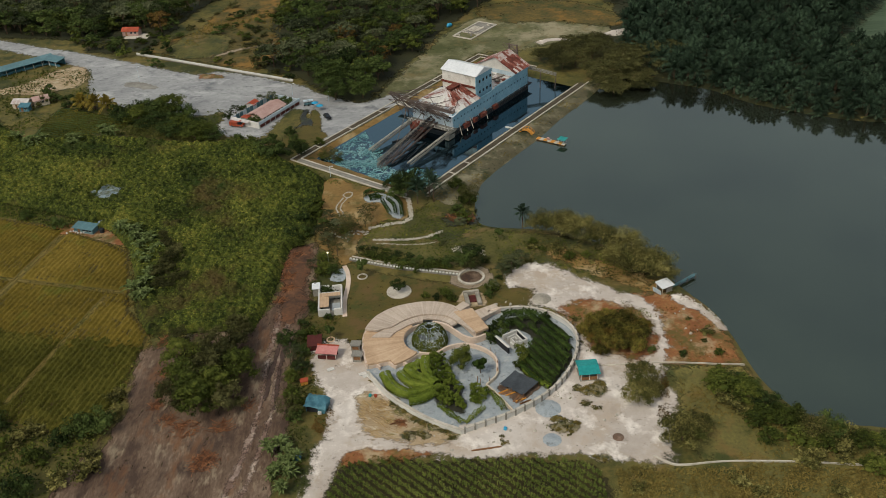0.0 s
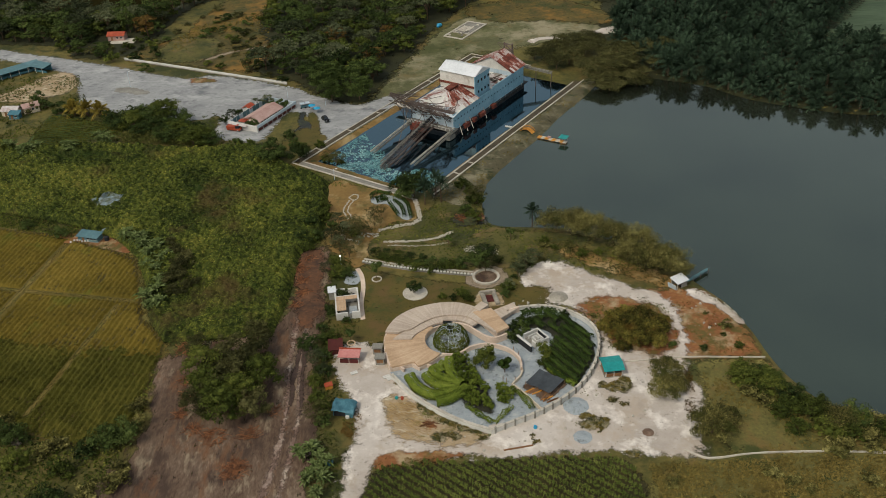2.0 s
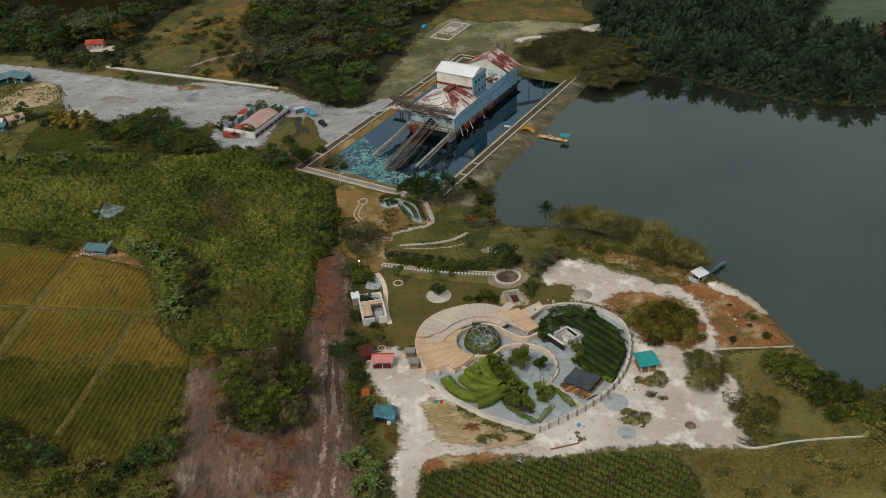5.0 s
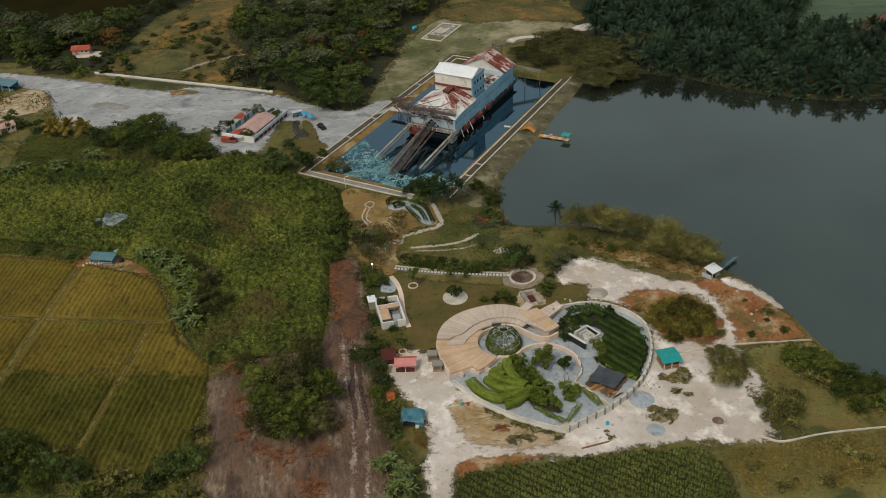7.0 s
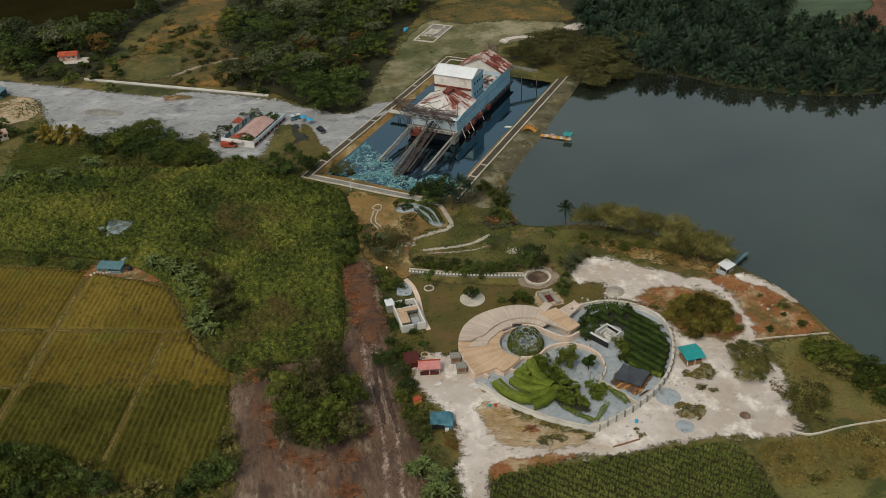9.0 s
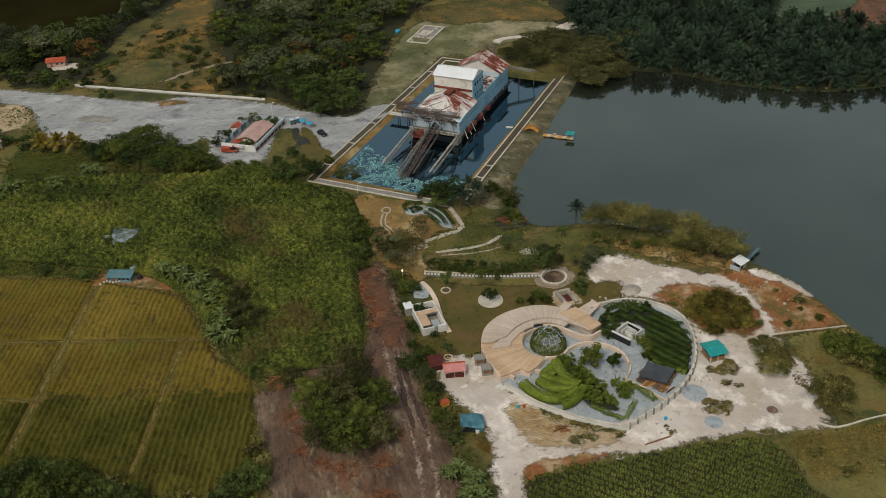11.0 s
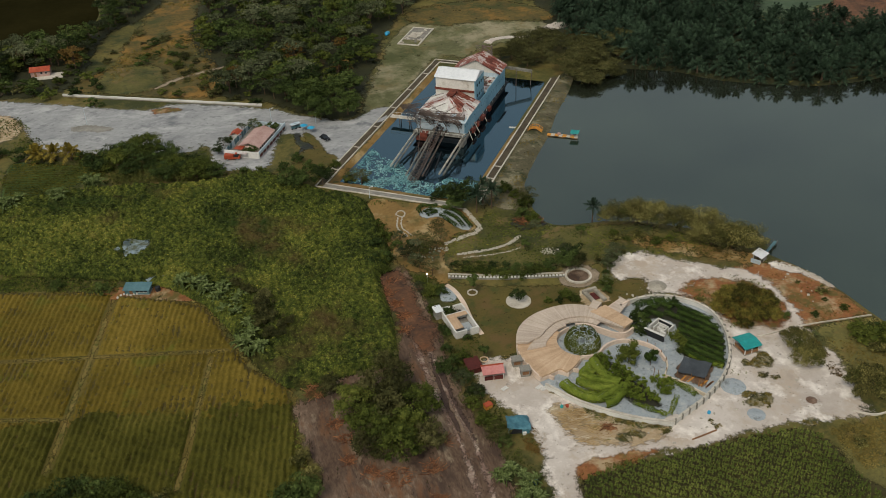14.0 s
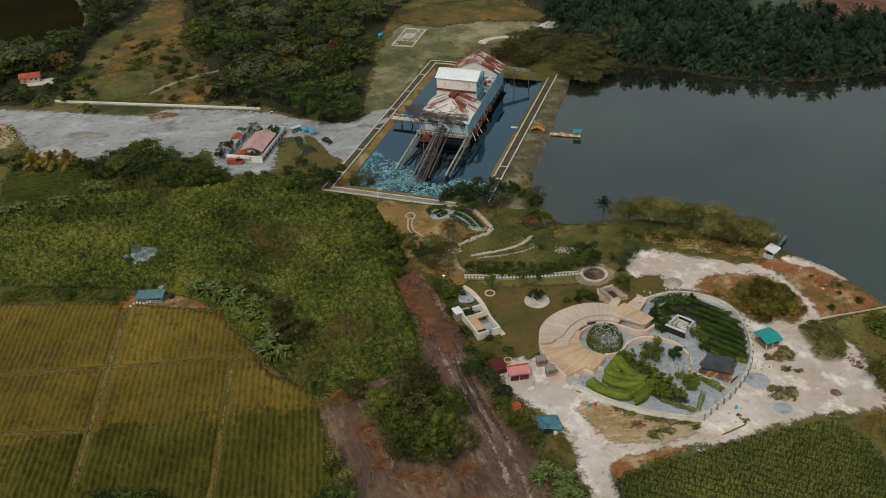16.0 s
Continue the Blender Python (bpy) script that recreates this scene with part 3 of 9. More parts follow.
    for a, b in pairs:
        beam(bm, a, b, w)
    return bm


def tube(bm, points, radii, sides=7):
    """A tapering round limb through the points."""
    rings = []
    for i, (p, r) in enumerate(zip(points, radii)):
        d = Vector(points[min(i + 1, len(points) - 1)]) - Vector(points[max(i - 1, 0)])
        q = d.to_track_quat("Z", "Y")
        rings.append([bm.verts.new(Vector(p) + q @ Vector((r * math.cos(2 * math.pi * k / sides), r * math.sin(2 * math.pi * k / sides), 0))) for k in range(sides)])
    for r0, r1 in zip(rings, rings[1:]):
        for k in range(sides):
            bm.faces.new((r0[k], r0[(k + 1) % sides], r1[(k + 1) % sides], r1[k]))
    bm.faces.new(rings[0][::-1])
    bm.faces.new(rings[-1])
    return bm


def prism(bm, outline, z0, z1):
    """A solid slab over a flat outline."""
    lo = [bm.verts.new((x, y, z0)) for x, y in outline]
    hi = [bm.verts.new((x, y, z1)) for x, y in outline]
    n = len(lo)
    bm.faces.new(lo[::-1])
    bm.faces.new(hi)
    for i in range(n):
        bm.faces.new((lo[i], lo[(i + 1) % n], hi[(i + 1) % n], hi[i]))
    return bm


def ribbon(bm, line, width, z0, z1, closed=False):
    """A wall or kerb of even width along a line; z0, z1 may be functions of x, y."""
    p = np.array(line, float)
    t = (np.roll(p, -1, 0) - np.roll(p, 1, 0)) if closed else np.gradient(p, axis=0)
    t /= np.linalg.norm(t, axis=1)[:, None] + 1e-9
    nrm = np.c_[-t[:, 1], t[:, 0]] * width / 2
    zz = [(f if callable(f) else (lambda x, y, c=f: c)) for f in (z0, z1)]
    rows = []
    for q, s in zip(p, nrm):
        a, b = q + s, q - s
        rows.append([bm.verts.new((*a, zz[0](*q))), bm.verts.new((*b, zz[0](*q))), bm.verts.new((*b, zz[1](*q))), bm.verts.new((*a, zz[1](*q)))])
    m = len(rows)
    for i in range(m if closed else m - 1):
        r0, r1 = rows[i], rows[(i + 1) % m]
        for k in range(4):
            bm.faces.new((r0[k], r1[k], r1[(k + 1) % 4], r0[(k + 1) % 4]))
    if not closed:
        bm.faces.new(rows[0])
        bm.faces.new(rows[-1][::-1])
    return bm


def blades(pos, normal, size, aspect=1.7, droop=0.0):
    """Leaf quads, one at each place, facing normal with random twist. Returns verts, faces."""
    n = len(pos)
    nn = normal / (np.linalg.norm(normal, axis=1)[:, None] + 1e-9)
    t = rng.normal(size=(n, 3))
    t -= (t * nn).sum(1)[:, None] * nn
    t /= np.linalg.norm(t, axis=1)[:, None] + 1e-9
    b = np.cross(nn, t)
    s = (np.asarray(size) * np.ones(n))[:, None]
    v = np.stack([pos - t * s * aspect / 2, pos + b * s / 2 - t * s * 0.1, pos + t * s * aspect / 2 - [0, 0, droop] * s, pos - b * s / 2 - t * s * 0.1], 1)
    return v.reshape(-1, 3), np.arange(4 * n).reshape(-1, 4)


def lobes_leaves(lobes, count, size, low=-0.35, jitter=0.3, loose=0.52):
    """Leaves on the shells of lobes: (x, y, z, rx, ry, rz)."""
    lobes = np.array(lobes, float)
    area = lobes[:, 3] * lobes[:, 4] + lobes[:, 4] * lobes[:, 5]
    k = rng.choice(len(lobes), count, p=area / area.sum())
    d = rng.normal(size=(count, 3))
    d /= np.linalg.norm(d, axis=1)[:, None]
    d[:, 2] = np.where(d[:, 2] < low, -d[:, 2] * 0.6, d[:, 2])
    pos = lobes[k, :3] + d * lobes[k, 3:] * (0.68 + loose * rng.uniform(size=(count, 1)) ** 1.2)
    return blades(pos, d + rng.normal(size=(count, 3)) * jitter, size * rng.uniform(0.6, 1.4, count), droop=0.15)


def join(*sets):
    """Joins (verts, faces) sets with equal face size."""
    vs, fs, n = [], [], 0
    for v, f in sets:
        vs.append(v)
        fs.append(f + n)
        n += len(v)
    return np.concatenate(vs), np.concatenate(fs)

# ---- the lie of the land ----
U, V = np.array((0.5906, 0.8070)), np.array((0.8070, -0.5906))   # along and across the dredge pool
POOL = np.array((-61.3, 298.0))
POOL_LENGTH, POOL_WIDTH = 119.6, 57.0
LAKE_LEVEL, POOL_LEVEL = -0.9, -1.2


def pool_uv(x, y):
    dx, dy = np.asarray(x) - POOL[0], np.asarray(y) - POOL[1]
    return dx * U[0] + dy * U[1], dx * V[0] + dy * V[1]


def pool_xy(u, v):
    return tuple(POOL + U * u + V * v)


LAKE = smooth([(62, 362), (51, 345), (41, 331), (29, 312), (19.5, 298), (10, 284), (5, 275), (3, 263), (3, 252), (8, 247), (17, 245.5), (28, 243),
               (39, 236.5), (50, 227), (56, 217), (60, 209), (65, 199.5), (67, 190), (68.5, 178), (71, 168), (75.5, 160), (83, 156), (95, 153.5),
               (130, 148), (200, 150), (330, 190), (420, 260), (420, 300), (330, 312), (250, 314), (183, 312), (155, 312.5), (138, 318), (125.5, 325),
               (113, 334), (101, 348), (87, 356), (75, 362)])
POND = smooth([(-138, 503), (-147, 482), (-165, 484), (-205, 500), (-260, 540), (-220, 590), (-150, 570), (-136, 530)])


def land(x, y):
    """Height of the ground."""
    x, y = np.asarray(x, float), np.asarray(y, float)
    z = 0.10 * lattice(x, y, 9, 3) + 0.06 * lattice(x, y, 3.1, 4)
    z = z - np.clip((inside(x, y, LAKE) + 1.0) * 0.45, 0, 2.6)
    z = z - np.clip((inside(x, y, POND) + 1.0) * 0.4, 0, 2.0)
    u, v = pool_uv(x, y)
    d = np.minimum(np.minimum((v - 3.0) * 1.7, (53.5 - v) * 3), np.minimum(u - 3.0, 115 - u))
    return z - np.clip(d * 0.3, 0, 2.6)


def land_at(x, y):
    return float(land(np.array([x]), np.array([y]))[0])


def grid_faces(nx, ny):
    i = np.arange(nx * ny).reshape(ny, nx)
    return np.stack([i[:-1, :-1], i[:-1, 1:], i[1:, 1:], i[1:, :-1]], -1).reshape(-1, 4)


xs, ys = np.arange(-270, 331, 2.0), np.arange(105, 601, 2.0)
gx, gy = np.meshgrid(xs, ys)
gz = land(gx, gy)
border = (gx == xs[0]) | (gx == xs[-1]) | (gy == ys[0]) | (gy == ys[-1])
gz[border] = np.minimum(gz[border], 0)
gv = np.c_[gx.ravel(), gy.ravel(), gz.ravel()]
gf = grid_faces(len(xs), len(ys))
far = 3000.0
ring_in = [(xs[0], ys[0]), (xs[-1], ys[0]), (xs[-1], ys[-1]), (xs[0], ys[-1])]
ring_out = [(-far, -far), (far, -far), (far, far), (-far, far)]
rv = np.array([(x, y, -0.12) for x, y in ring_in + ring_out])
rf = np.array([(i, (i + 1) % 4, 4 + (i + 1) % 4, 4 + i) for i in range(4)])[:, ::-1]
ground_mesh = mesh_of("ground", *join((gv, gf), (rv, rf)), [M["ground"]])
ground_mesh.polygons.foreach_set("use_smooth", np.ones(len(ground_mesh.polygons), bool))
tagged(new("ground", ground_mesh), "flat land of rough olive and brown grass", "ground", kind="structure")


def region(name, outline, mat, label, category, lift=0.03, step=0.9, fade=3.0, rough=1.2, rounded=True, seed=0):
    """A sheet of one kind of ground, draped on the land, with an uneven, fraying border."""
    poly = smooth(outline) if rounded else np.array(outline, float)
    x0, y0 = poly.min(0) - 4
    x1, y1 = poly.max(0) + 4
    ax, ay = np.arange(x0, x1, step), np.arange(y0, y1, step)
    X, Y = np.meshgrid(ax, ay)
    d = inside(X, Y, poly) + rough * (0.7 * lattice(X, Y, 6, seed) + 0.5 * lattice(X, Y, 2, seed + 1)) + fade * 0.5
    f = grid_faces(len(ax), len(ay))
    keep = d.ravel()[f].max(1) > 0
    f = f[keep]
    used, inv = np.unique(f, return_inverse=True)
    Z = land(X, Y) + lift
    v = np.c_[X.ravel(), Y.ravel(), Z.ravel()][used]
    e = np.clip(d.ravel()[used] / fade, 0, 1)
    me = mesh_of(name, v, inv.reshape(-1, 4), [mat], e)
    me.polygons.foreach_set("use_smooth", np.ones(len(me.polygons), bool))
    return tagged(new(name, me), label, category, kind="structure")


def water_sheet(name, outline, z, mat, label):
    bm = bmesh.new()
    bm.faces.new([bm.verts.new((x, y, z)) for x, y in outline])
    bmesh.ops.triangulate(bm, faces=bm.faces)
    ob = part(name, bm, mat)
    return tagged(ob, label, "water", kind="structure")


lake_wide = smooth([(62, 366), (45, 345), (24, 312), (14, 298), (1, 278), (-1, 262), (0, 248), (8, 242), (28, 239), (47, 224), (56, 204), (63, 190), (66, 170), (73, 156), (95, 149),
                    (130, 143), (200, 145), (330, 180), (426, 255), (426, 306), (330, 317), (183, 317), (140, 323), (117, 338), (103, 353), (85, 362)], k=2)
water_sheet("water_lake", lake_wide, LAKE_LEVEL, M["lake"], "still dark grey lake reflecting the sky")
water_sheet("water_pool", [pool_xy(*q) for q in ((4, 4.2), (114, 4.2), (114, 53.3), (4, 53.3))], POOL_LEVEL, M["pool"], "dark blue still pool round the dredge")
water_sheet("water_pond", [tuple(q) for q in smooth([(-133, 503), (-147, 477), (-165, 479), (-205, 494), (-266, 540), (-220, 596), (-148, 575), (-131, 530)], k=2)], -0.7, M["pond"], "brown murky pond among trees")

SCRUB = [(-165, 322), (-140, 322), (-120, 318), (-95, 313), (-76, 314), (-63, 296), (-47, 282), (-46.5, 262), (-46.5, 246), (-53, 237), (-54, 215), (-57, 197),
         (-72, 197), (-86, 197), (-92, 208), (-97, 225), (-103, 240), (-112, 252), (-128, 262), (-165, 278), (-235, 310), (-230, 345), (-190, 345)]
FIELD = [(-240, 306), (-162, 267), (-142, 260), (-127, 254), (-112, 246), (-103, 240), (-98.5, 225), (-94, 209), (-85, 197), (-86, 182), (-87, 166),
         (-100, 160), (-118, 168), (-140, 175), (-165, 180), (-240, 200)]
region("ground_scrub", SCRUB, M["scrub_soil"], "dark green weedy ground under tall scrub", "ground", 0.03, 1.2, 4)
region("ground_field", FIELD, M["field"], "yellowish green soil of a planted crop field", "field", 0.04, 1.2, 3)
region("ground_clearing", [(-34, 350), (-26, 372), (-16, 398), (-4, 424), (12, 445), (45, 452), (74, 432), (80, 410), (62, 398), (36, 402), (22, 392), (10, 396), (-6, 374), (-22, 352), (-30, 342)],
       M["clearing"], "pale worn grass clearing beside the pool", "grass", 0.03, 1.2, 5)
region("ground_dry_grass", [(20, 436), (48, 432), (74, 424), (78, 440), (60, 462), (30, 466), (10, 456)], M["dry_grass"], "dry yellow brown grass patch", "grass", 0.06, 1.2, 5)
region("ground_meadow", [(-146, 418), (-128, 440), (-122, 470), (-100, 530), (-72, 530), (-88, 474), (-84, 430), (-74, 404), (-84, 388), (-110, 396)], M["dry_grass"], "dry brown meadow among trees", "grass", 0.03, 1.5, 5)
region("ground_lawn", [(-34, 229), (-30, 226), (-20, 221.5), (-5, 217), (18, 212.5), (17, 205), (5, 202), (-8, 205), (-27, 193), (-30, 191.5), (-34.5, 192), (-41, 195), (-42, 204), (-34.5, 202), (-33.7, 217), (-36, 226)],
       M["lawn"], "mown olive green lawn with faint paths", "lawn", 0.05, 0.8, 2.0, 0.4)
region("ground_bank", [(-30, 249), (-14, 258), (-10, 272), (2, 272), (3, 250), (15, 243.5), (34, 237), (26, 226), (12, 224), (0, 224), (-30, 233), (-34, 242)], M["bank_rough"], "grassy garden bank beside the lake", "grass", 0.04, 1.0, 3)
region("ground_court", [(-46.5, 282.5), (-32, 275), (-19, 267.5), (-17, 255), (-27, 251), (-31, 243), (-33, 232), (-36, 228), (-40, 234), (-46, 243), (-46.5, 262)],
       M["court"], "dry brown earth court below the pool wall", "earth", 0.05, 0.9, 2)
region("ground_east_grass", [(48.5, 177), (66, 176.5), (69, 168), (72, 159), (84, 152), (112, 147), (112, 120), (32, 120), (30, 136), (40, 145), (50, 144), (48, 155), (50, 168)],
       M["east_grass"], "rough green grass on the lake side", "grass", 0.04, 1.2, 4)
region("ground_red", [(24, 205), (31, 208.5), (40, 208), (50, 208.5), (60, 206), (64, 199), (66, 190), (67, 178.5), (58, 177.8), (48, 177.8), (44, 180), (36, 179.5), (30, 184), (28.5, 194)],
       M["red_soil"], "orange red bare soil with dry weeds", "earth", 0.06, 0.8, 4)
region("ground_sand", [(-39, 190), (-31, 191), (-27, 188), (-24, 180), (-20, 172), (-12, 166), (-2, 160), (11, 165), (22, 175), (28, 186), (28, 196), (24, 202.5), (17, 205.5), (18.5, 211.5), (11, 215), (13, 221.5), (18, 225),
                       (24, 224.5), (31, 218.5), (38, 213), (47, 207), (50.5, 200), (50.2, 190), (49.8, 182), (48, 176), (46, 172), (48.5, 166), (46.5, 160), (44.5, 153), (42.5, 145.2), (34, 146), (27, 147.5), (14, 148.5),
                       (-1, 148.5), (-20, 150.5), (-28, 149), (-31, 142), (-33, 130), (-38.5, 130), (-36, 143), (-35.5, 151), (-34, 158), (-34, 168), (-38.5, 177)],
       M["sand"], "white sandy tracks and yard round the maze", "sand", 0.08, 0.7, 3.4, 0.9)
region("ground_inner_red", [(25.5, 203), (31, 206.5), (39, 205), (46.5, 199), (48, 190), (46, 182.5), (38, 181), (31.5, 184.5), (29, 192)], M["red_soil"], "red weedy island of soil inside the sand loop", "earth", 0.11, 0.7, 3.5)
region("ground_straw", [(-27, 172), (-20, 169), (-13, 162.5), (-4, 156), (-8, 153), (-14, 153.5), (-20, 154.6), (-26, 159.5)], M["straw"], "straw strewn ochre sand below the maze wall", "sand", 0.12, 0.7, 3)
region("ground_shore_weeds", [(25, 230), (32, 223), (42, 214.5), (51, 209), (55, 212), (48, 219), (38, 226), (29, 232)], M["court"], "orange brown weedy earth under the shore bushes", "earth", 0.07, 0.8, 4)
region("ground_brush_bank", [(-6.5, 252), (-2, 257), (2.5, 257), (4, 250), (1, 247.5), (-4, 248)], M["ditch"], "dark heap of dead brush on the lake corner", "earth", 0.1, 0.6, 2.5, 1.2)
region("ground_field_trail", [(-124.5, 177), (-118.5, 174), (-114.5, 168), (-111.5, 162), (-113.5, 161.5), (-117, 167), (-120.5, 172), (-125, 174.5)], M["paving"], "pale trodden trail at the field corner", "path", 0.3, 0.6, 1.8, 1.0)
region("ground_straw_edge", [(-29, 151), (-20, 151.5), (-9, 150.5), (-12, 148.8), (-22, 148.6), (-29, 147)], M["red_soil"], "rusty weeds along the crop edge", "earth", 0.12, 0.7, 2)
region("ground_dirt", [(-52, 237), (-45, 238), (-43.5, 222), (-44, 205), (-45.5, 184), (-43.5, 168), (-42, 158), (-44, 145), (-46, 125), (-80, 125), (-92, 142), (-85, 158), (-83, 168), (-85, 180), (-85, 190), (-79, 192),
                       (-73, 197), (-60, 199), (-55, 205), (-53, 220)], M["dirt"], "churned red brown bare earth", "earth", 0.07, 0.9, 4.0)
for k, line in enumerate(([(-47, 226), (-48, 205), (-48.5, 185), (-47.5, 165), (-49, 145), (-52, 128)], [(-50.2, 222), (-51, 205), (-51.3, 185), (-50.6, 165), (-52.5, 145), (-56, 128)])):
    p = smooth(line, False, 6)
    t = np.gradient(p, axis=0)
    t /= np.linalg.norm(t, axis=1)[:, None]
    nrm = np.c_[-t[:, 1], t[:, 0]] * 0.6
    region("road_rut", np.concatenate([p + nrm, (p - nrm)[::-1]]), M["track"], "pale wheel rut in brown earth", "track", 0.10, 0.5, 1.8, 0.5, False, k)
region("ground_red_strip", [(-53, 237), (-46, 236), (-45, 222), (-45.5, 208), (-48, 200), (-51, 206), (-53, 222)], M["red_dirt"], "rusty red earth at the top of the dirt strip", "earth", 0.11, 0.7, 4.0, 1.6)
region("ground_shore_chalk", [(56.5, 207), (61, 204), (65, 198.5), (67, 193), (65.2, 192), (61.5, 198.5), (57, 203)], M["sand"], "chalky white rubble strip on the shore", "sand", 0.12, 0.5, 1.6, 0.9)
for k, line in enumerate(([(-48.3, 199.6), (-49.1, 193.8), (-49.4, 188.6), (-49.6, 183.7), (-49.9, 178.3), (-49.7, 173.1), (-50.1, 167.2)], [(-47.9, 192.2), (-47.8, 188.1), (-47.8, 183.0), (-47.7, 177.6), (-47.3, 172.3), (-47.0, 166.2)])):
    p = np.array(smooth(line, False))
    d = np.gradient(p, axis=0)
    side = np.c_[-d[:, 1], d[:, 0]] / np.linalg.norm(d, axis=1)[:, None] * 0.42
    region("road_rut_dark", np.concatenate([p + side, (p - side)[::-1]]), M["rut_dark"], "damp dark wheel rut in bare earth", "track", 0.115, 0.4, 0.8, 0.4, False, 70 + k)
region("road_lot", [(-260, 458), (-225, 441), (-190, 423), (-158, 407.5), (-117, 385), (-102, 385.5), (-69, 368), (-59, 359), (-48, 351), (-38, 346), (-30, 352), (-22, 352), (-24, 344), (-37, 329), (-48.5, 314), (-52, 317),
                    (-55, 330), (-61.5, 341), (-68, 340), (-72, 325), (-76, 317.5), (-84, 319), (-93, 325), (-94, 343), (-104, 340), (-129, 350), (-150, 356), (-160, 376), (-166, 394), (-189, 410), (-221, 428), (-260, 446)],
       M["lot"], "pale grey gravel road and wide lot", "road", 0.06, 1.2, 3.0, 0.8)
region("ground_yard", [(-200, 372), (-190, 382), (-180, 396), (-169, 399), (-163, 385), (-166, 375), (-182, 369)], M["straw"], "pale earth yard of a long shed", "earth", 0.08, 1.0, 3)
region("ground_north_field", [(162, 399), (172, 392), (188, 378), (199, 391), (217, 399), (228, 416), (240, 440), (200, 445), (185, 422)], M["north_crop"], "pale green crop plot beyond the palms", "field", 0.05, 1.5, 2)
region("ground_north_dirt", [(187, 376), (199, 390), (217, 398), (230, 416), (262, 410), (262, 345), (225, 350), (198, 364)], M["red_dirt"], "brown cleared earth beyond the palms", "earth", 0.06, 1.5, 3)
PLOT = [(-163, 353), (-146, 345.5), (-129, 338.5), (-131.3, 331.4), (-138.4, 328.3), (-149.7, 321.5), (-159, 322.4), (-164, 326.7), (-166, 340)]
region("ground_lush_plot", PLOT, M["lush"], "low dark green plot below the lot", "grass", 0.06, 1.0, 3)
# ---- plants ----
def cube_sphere(n=3):
    """A round lump of quads, radius 1."""
    vs, fs = [], []
    g = np.linspace(-1, 1, n + 1)
    a, b = np.meshgrid(np.tan(g * math.pi / 4), np.tan(g * math.pi / 4))
    for axis in range(3):
        for s in (-1, 1):
            p = np.zeros((a.size, 3))
            p[:, axis], p[:, (axis + 1) % 3], p[:, (axis + 2) % 3] = s, a.ravel() * s, b.ravel()
            fs.append(grid_faces(n + 1, n + 1) + len(vs) * a.size)
            vs.append(p / np.linalg.norm(p, axis=1)[:, None])
    return np.concatenate(vs), np.concatenate(fs)


LUMP = cube_sphere(2)


def lump_at(x, y, z, a, b, c, shape=LUMP):
    v = shape[0] * (1 + 0.12 * rng.normal(size=(len(shape[0]), 1))) * [a, b, c] + [x, y, z]
    return v, shape[1]


def crown_mesh(lobes, mat, count, size, core=0.7, low=-0.35, jitter=0.3, loose=0.52):
    sets = [lobes_leaves(lobes, count, size, low, jitter, loose)]
    if core:
        core *= 1.15 if len(lobes) > 12 else 1.0
        sets += [lump_at(x, y, z, a * core, b * core, c * core) for x, y, z, a, b, c in (lobes[::2] if len(lobes) > 12 else lobes)]
    me = mesh_of("crown", *join(*sets), [mat])
    me.polygons.foreach_set("use_smooth", np.ones(len(me.polygons), bool))
    return me


def tree(name, m, height, spread, mat, leaves, size, label, category="tree", n_lobes=9, trunk=0.22, base=0.35, flat=0.55, core=0.66, group="", dense=1.15, clump=1.0, loose=0.52):
    """A tapered trunk with limbs, and a crown of leaf clumps. base: where the crown begins, as a share of the height."""
    root = thing(name, m, label, category, group)
    lobes, limbs = [], []
    for i in range(n_lobes):
        a = 2 * math.pi * (i * 0.382 + 0.1 * random.random())
        r = spread * math.sqrt((i + 0.3) / n_lobes) * 0.75
        z = height * (base + (0.93 - base) * (random.uniform(0.55, 1.0) if base > 0.3 else random.uniform(0.2, 1.0)) * (1 - 0.35 * (r / spread) ** 2))
        if base < 0.04:
            z = height * (0.15 + 0.6 * (1 - (r / spread) ** 2)) * random.uniform(0.9, 1.1)
        s = spread * random.uniform(0.28, 0.48) * clump
        lobes.append((r * math.cos(a), r * math.sin(a), z, s, s * random.uniform(0.85, 1.15), s * flat * random.uniform(0.9, 1.4)))
    bm = bmesh.new()
    top = height * base
    tube(bm, [(0, 0, -0.3), (0.05, 0.02, top * 0.5), (0, 0, top)], [trunk * 1.3, trunk, trunk * 0.8])
    for x, y, z, *_ in lobes[:6]:
        tube(bm, [(0, 0, top * 0.8), (x * 0.5, y * 0.5, (z + top) / 2), (x, y, z)], [trunk * 0.55, trunk * 0.35, trunk * 0.12], 5)
    part("trunk", bm, M["bark"], root)
    mesh_part("crown", crown_mesh(lobes, mat, int(leaves * dense), size * 0.76, core, jitter=0.3 + 0.3 * (loose > 0.6), loose=loose), root)
    return root


def frond(base, yaw, length, rise, droop, n=7, leaf=0.9, wide=0.16, fold=0.5):
    """A feather leaf: a bent midrib with leaflets on both sides. Returns quads."""
    t = np.linspace(0, 1, n + 1)
    out = length * (t * math.cos(rise) - 0.12 * t * t)
    up = length * (t * math.sin(rise) - droop * t * t)
    c, s = math.cos(yaw), math.sin(yaw)
    rib = np.stack([base[0] + out * c, base[1] + out * s, base[2] + up], 1)
    side = np.array((-s, c, 0.0))
    quads = []
    w = 0.05
    for i in range(n):
        a, b = rib[i], rib[i + 1]
        quads.append((a - side * w, a + side * w, b + side * w * 0.8, b - side * w * 0.8))
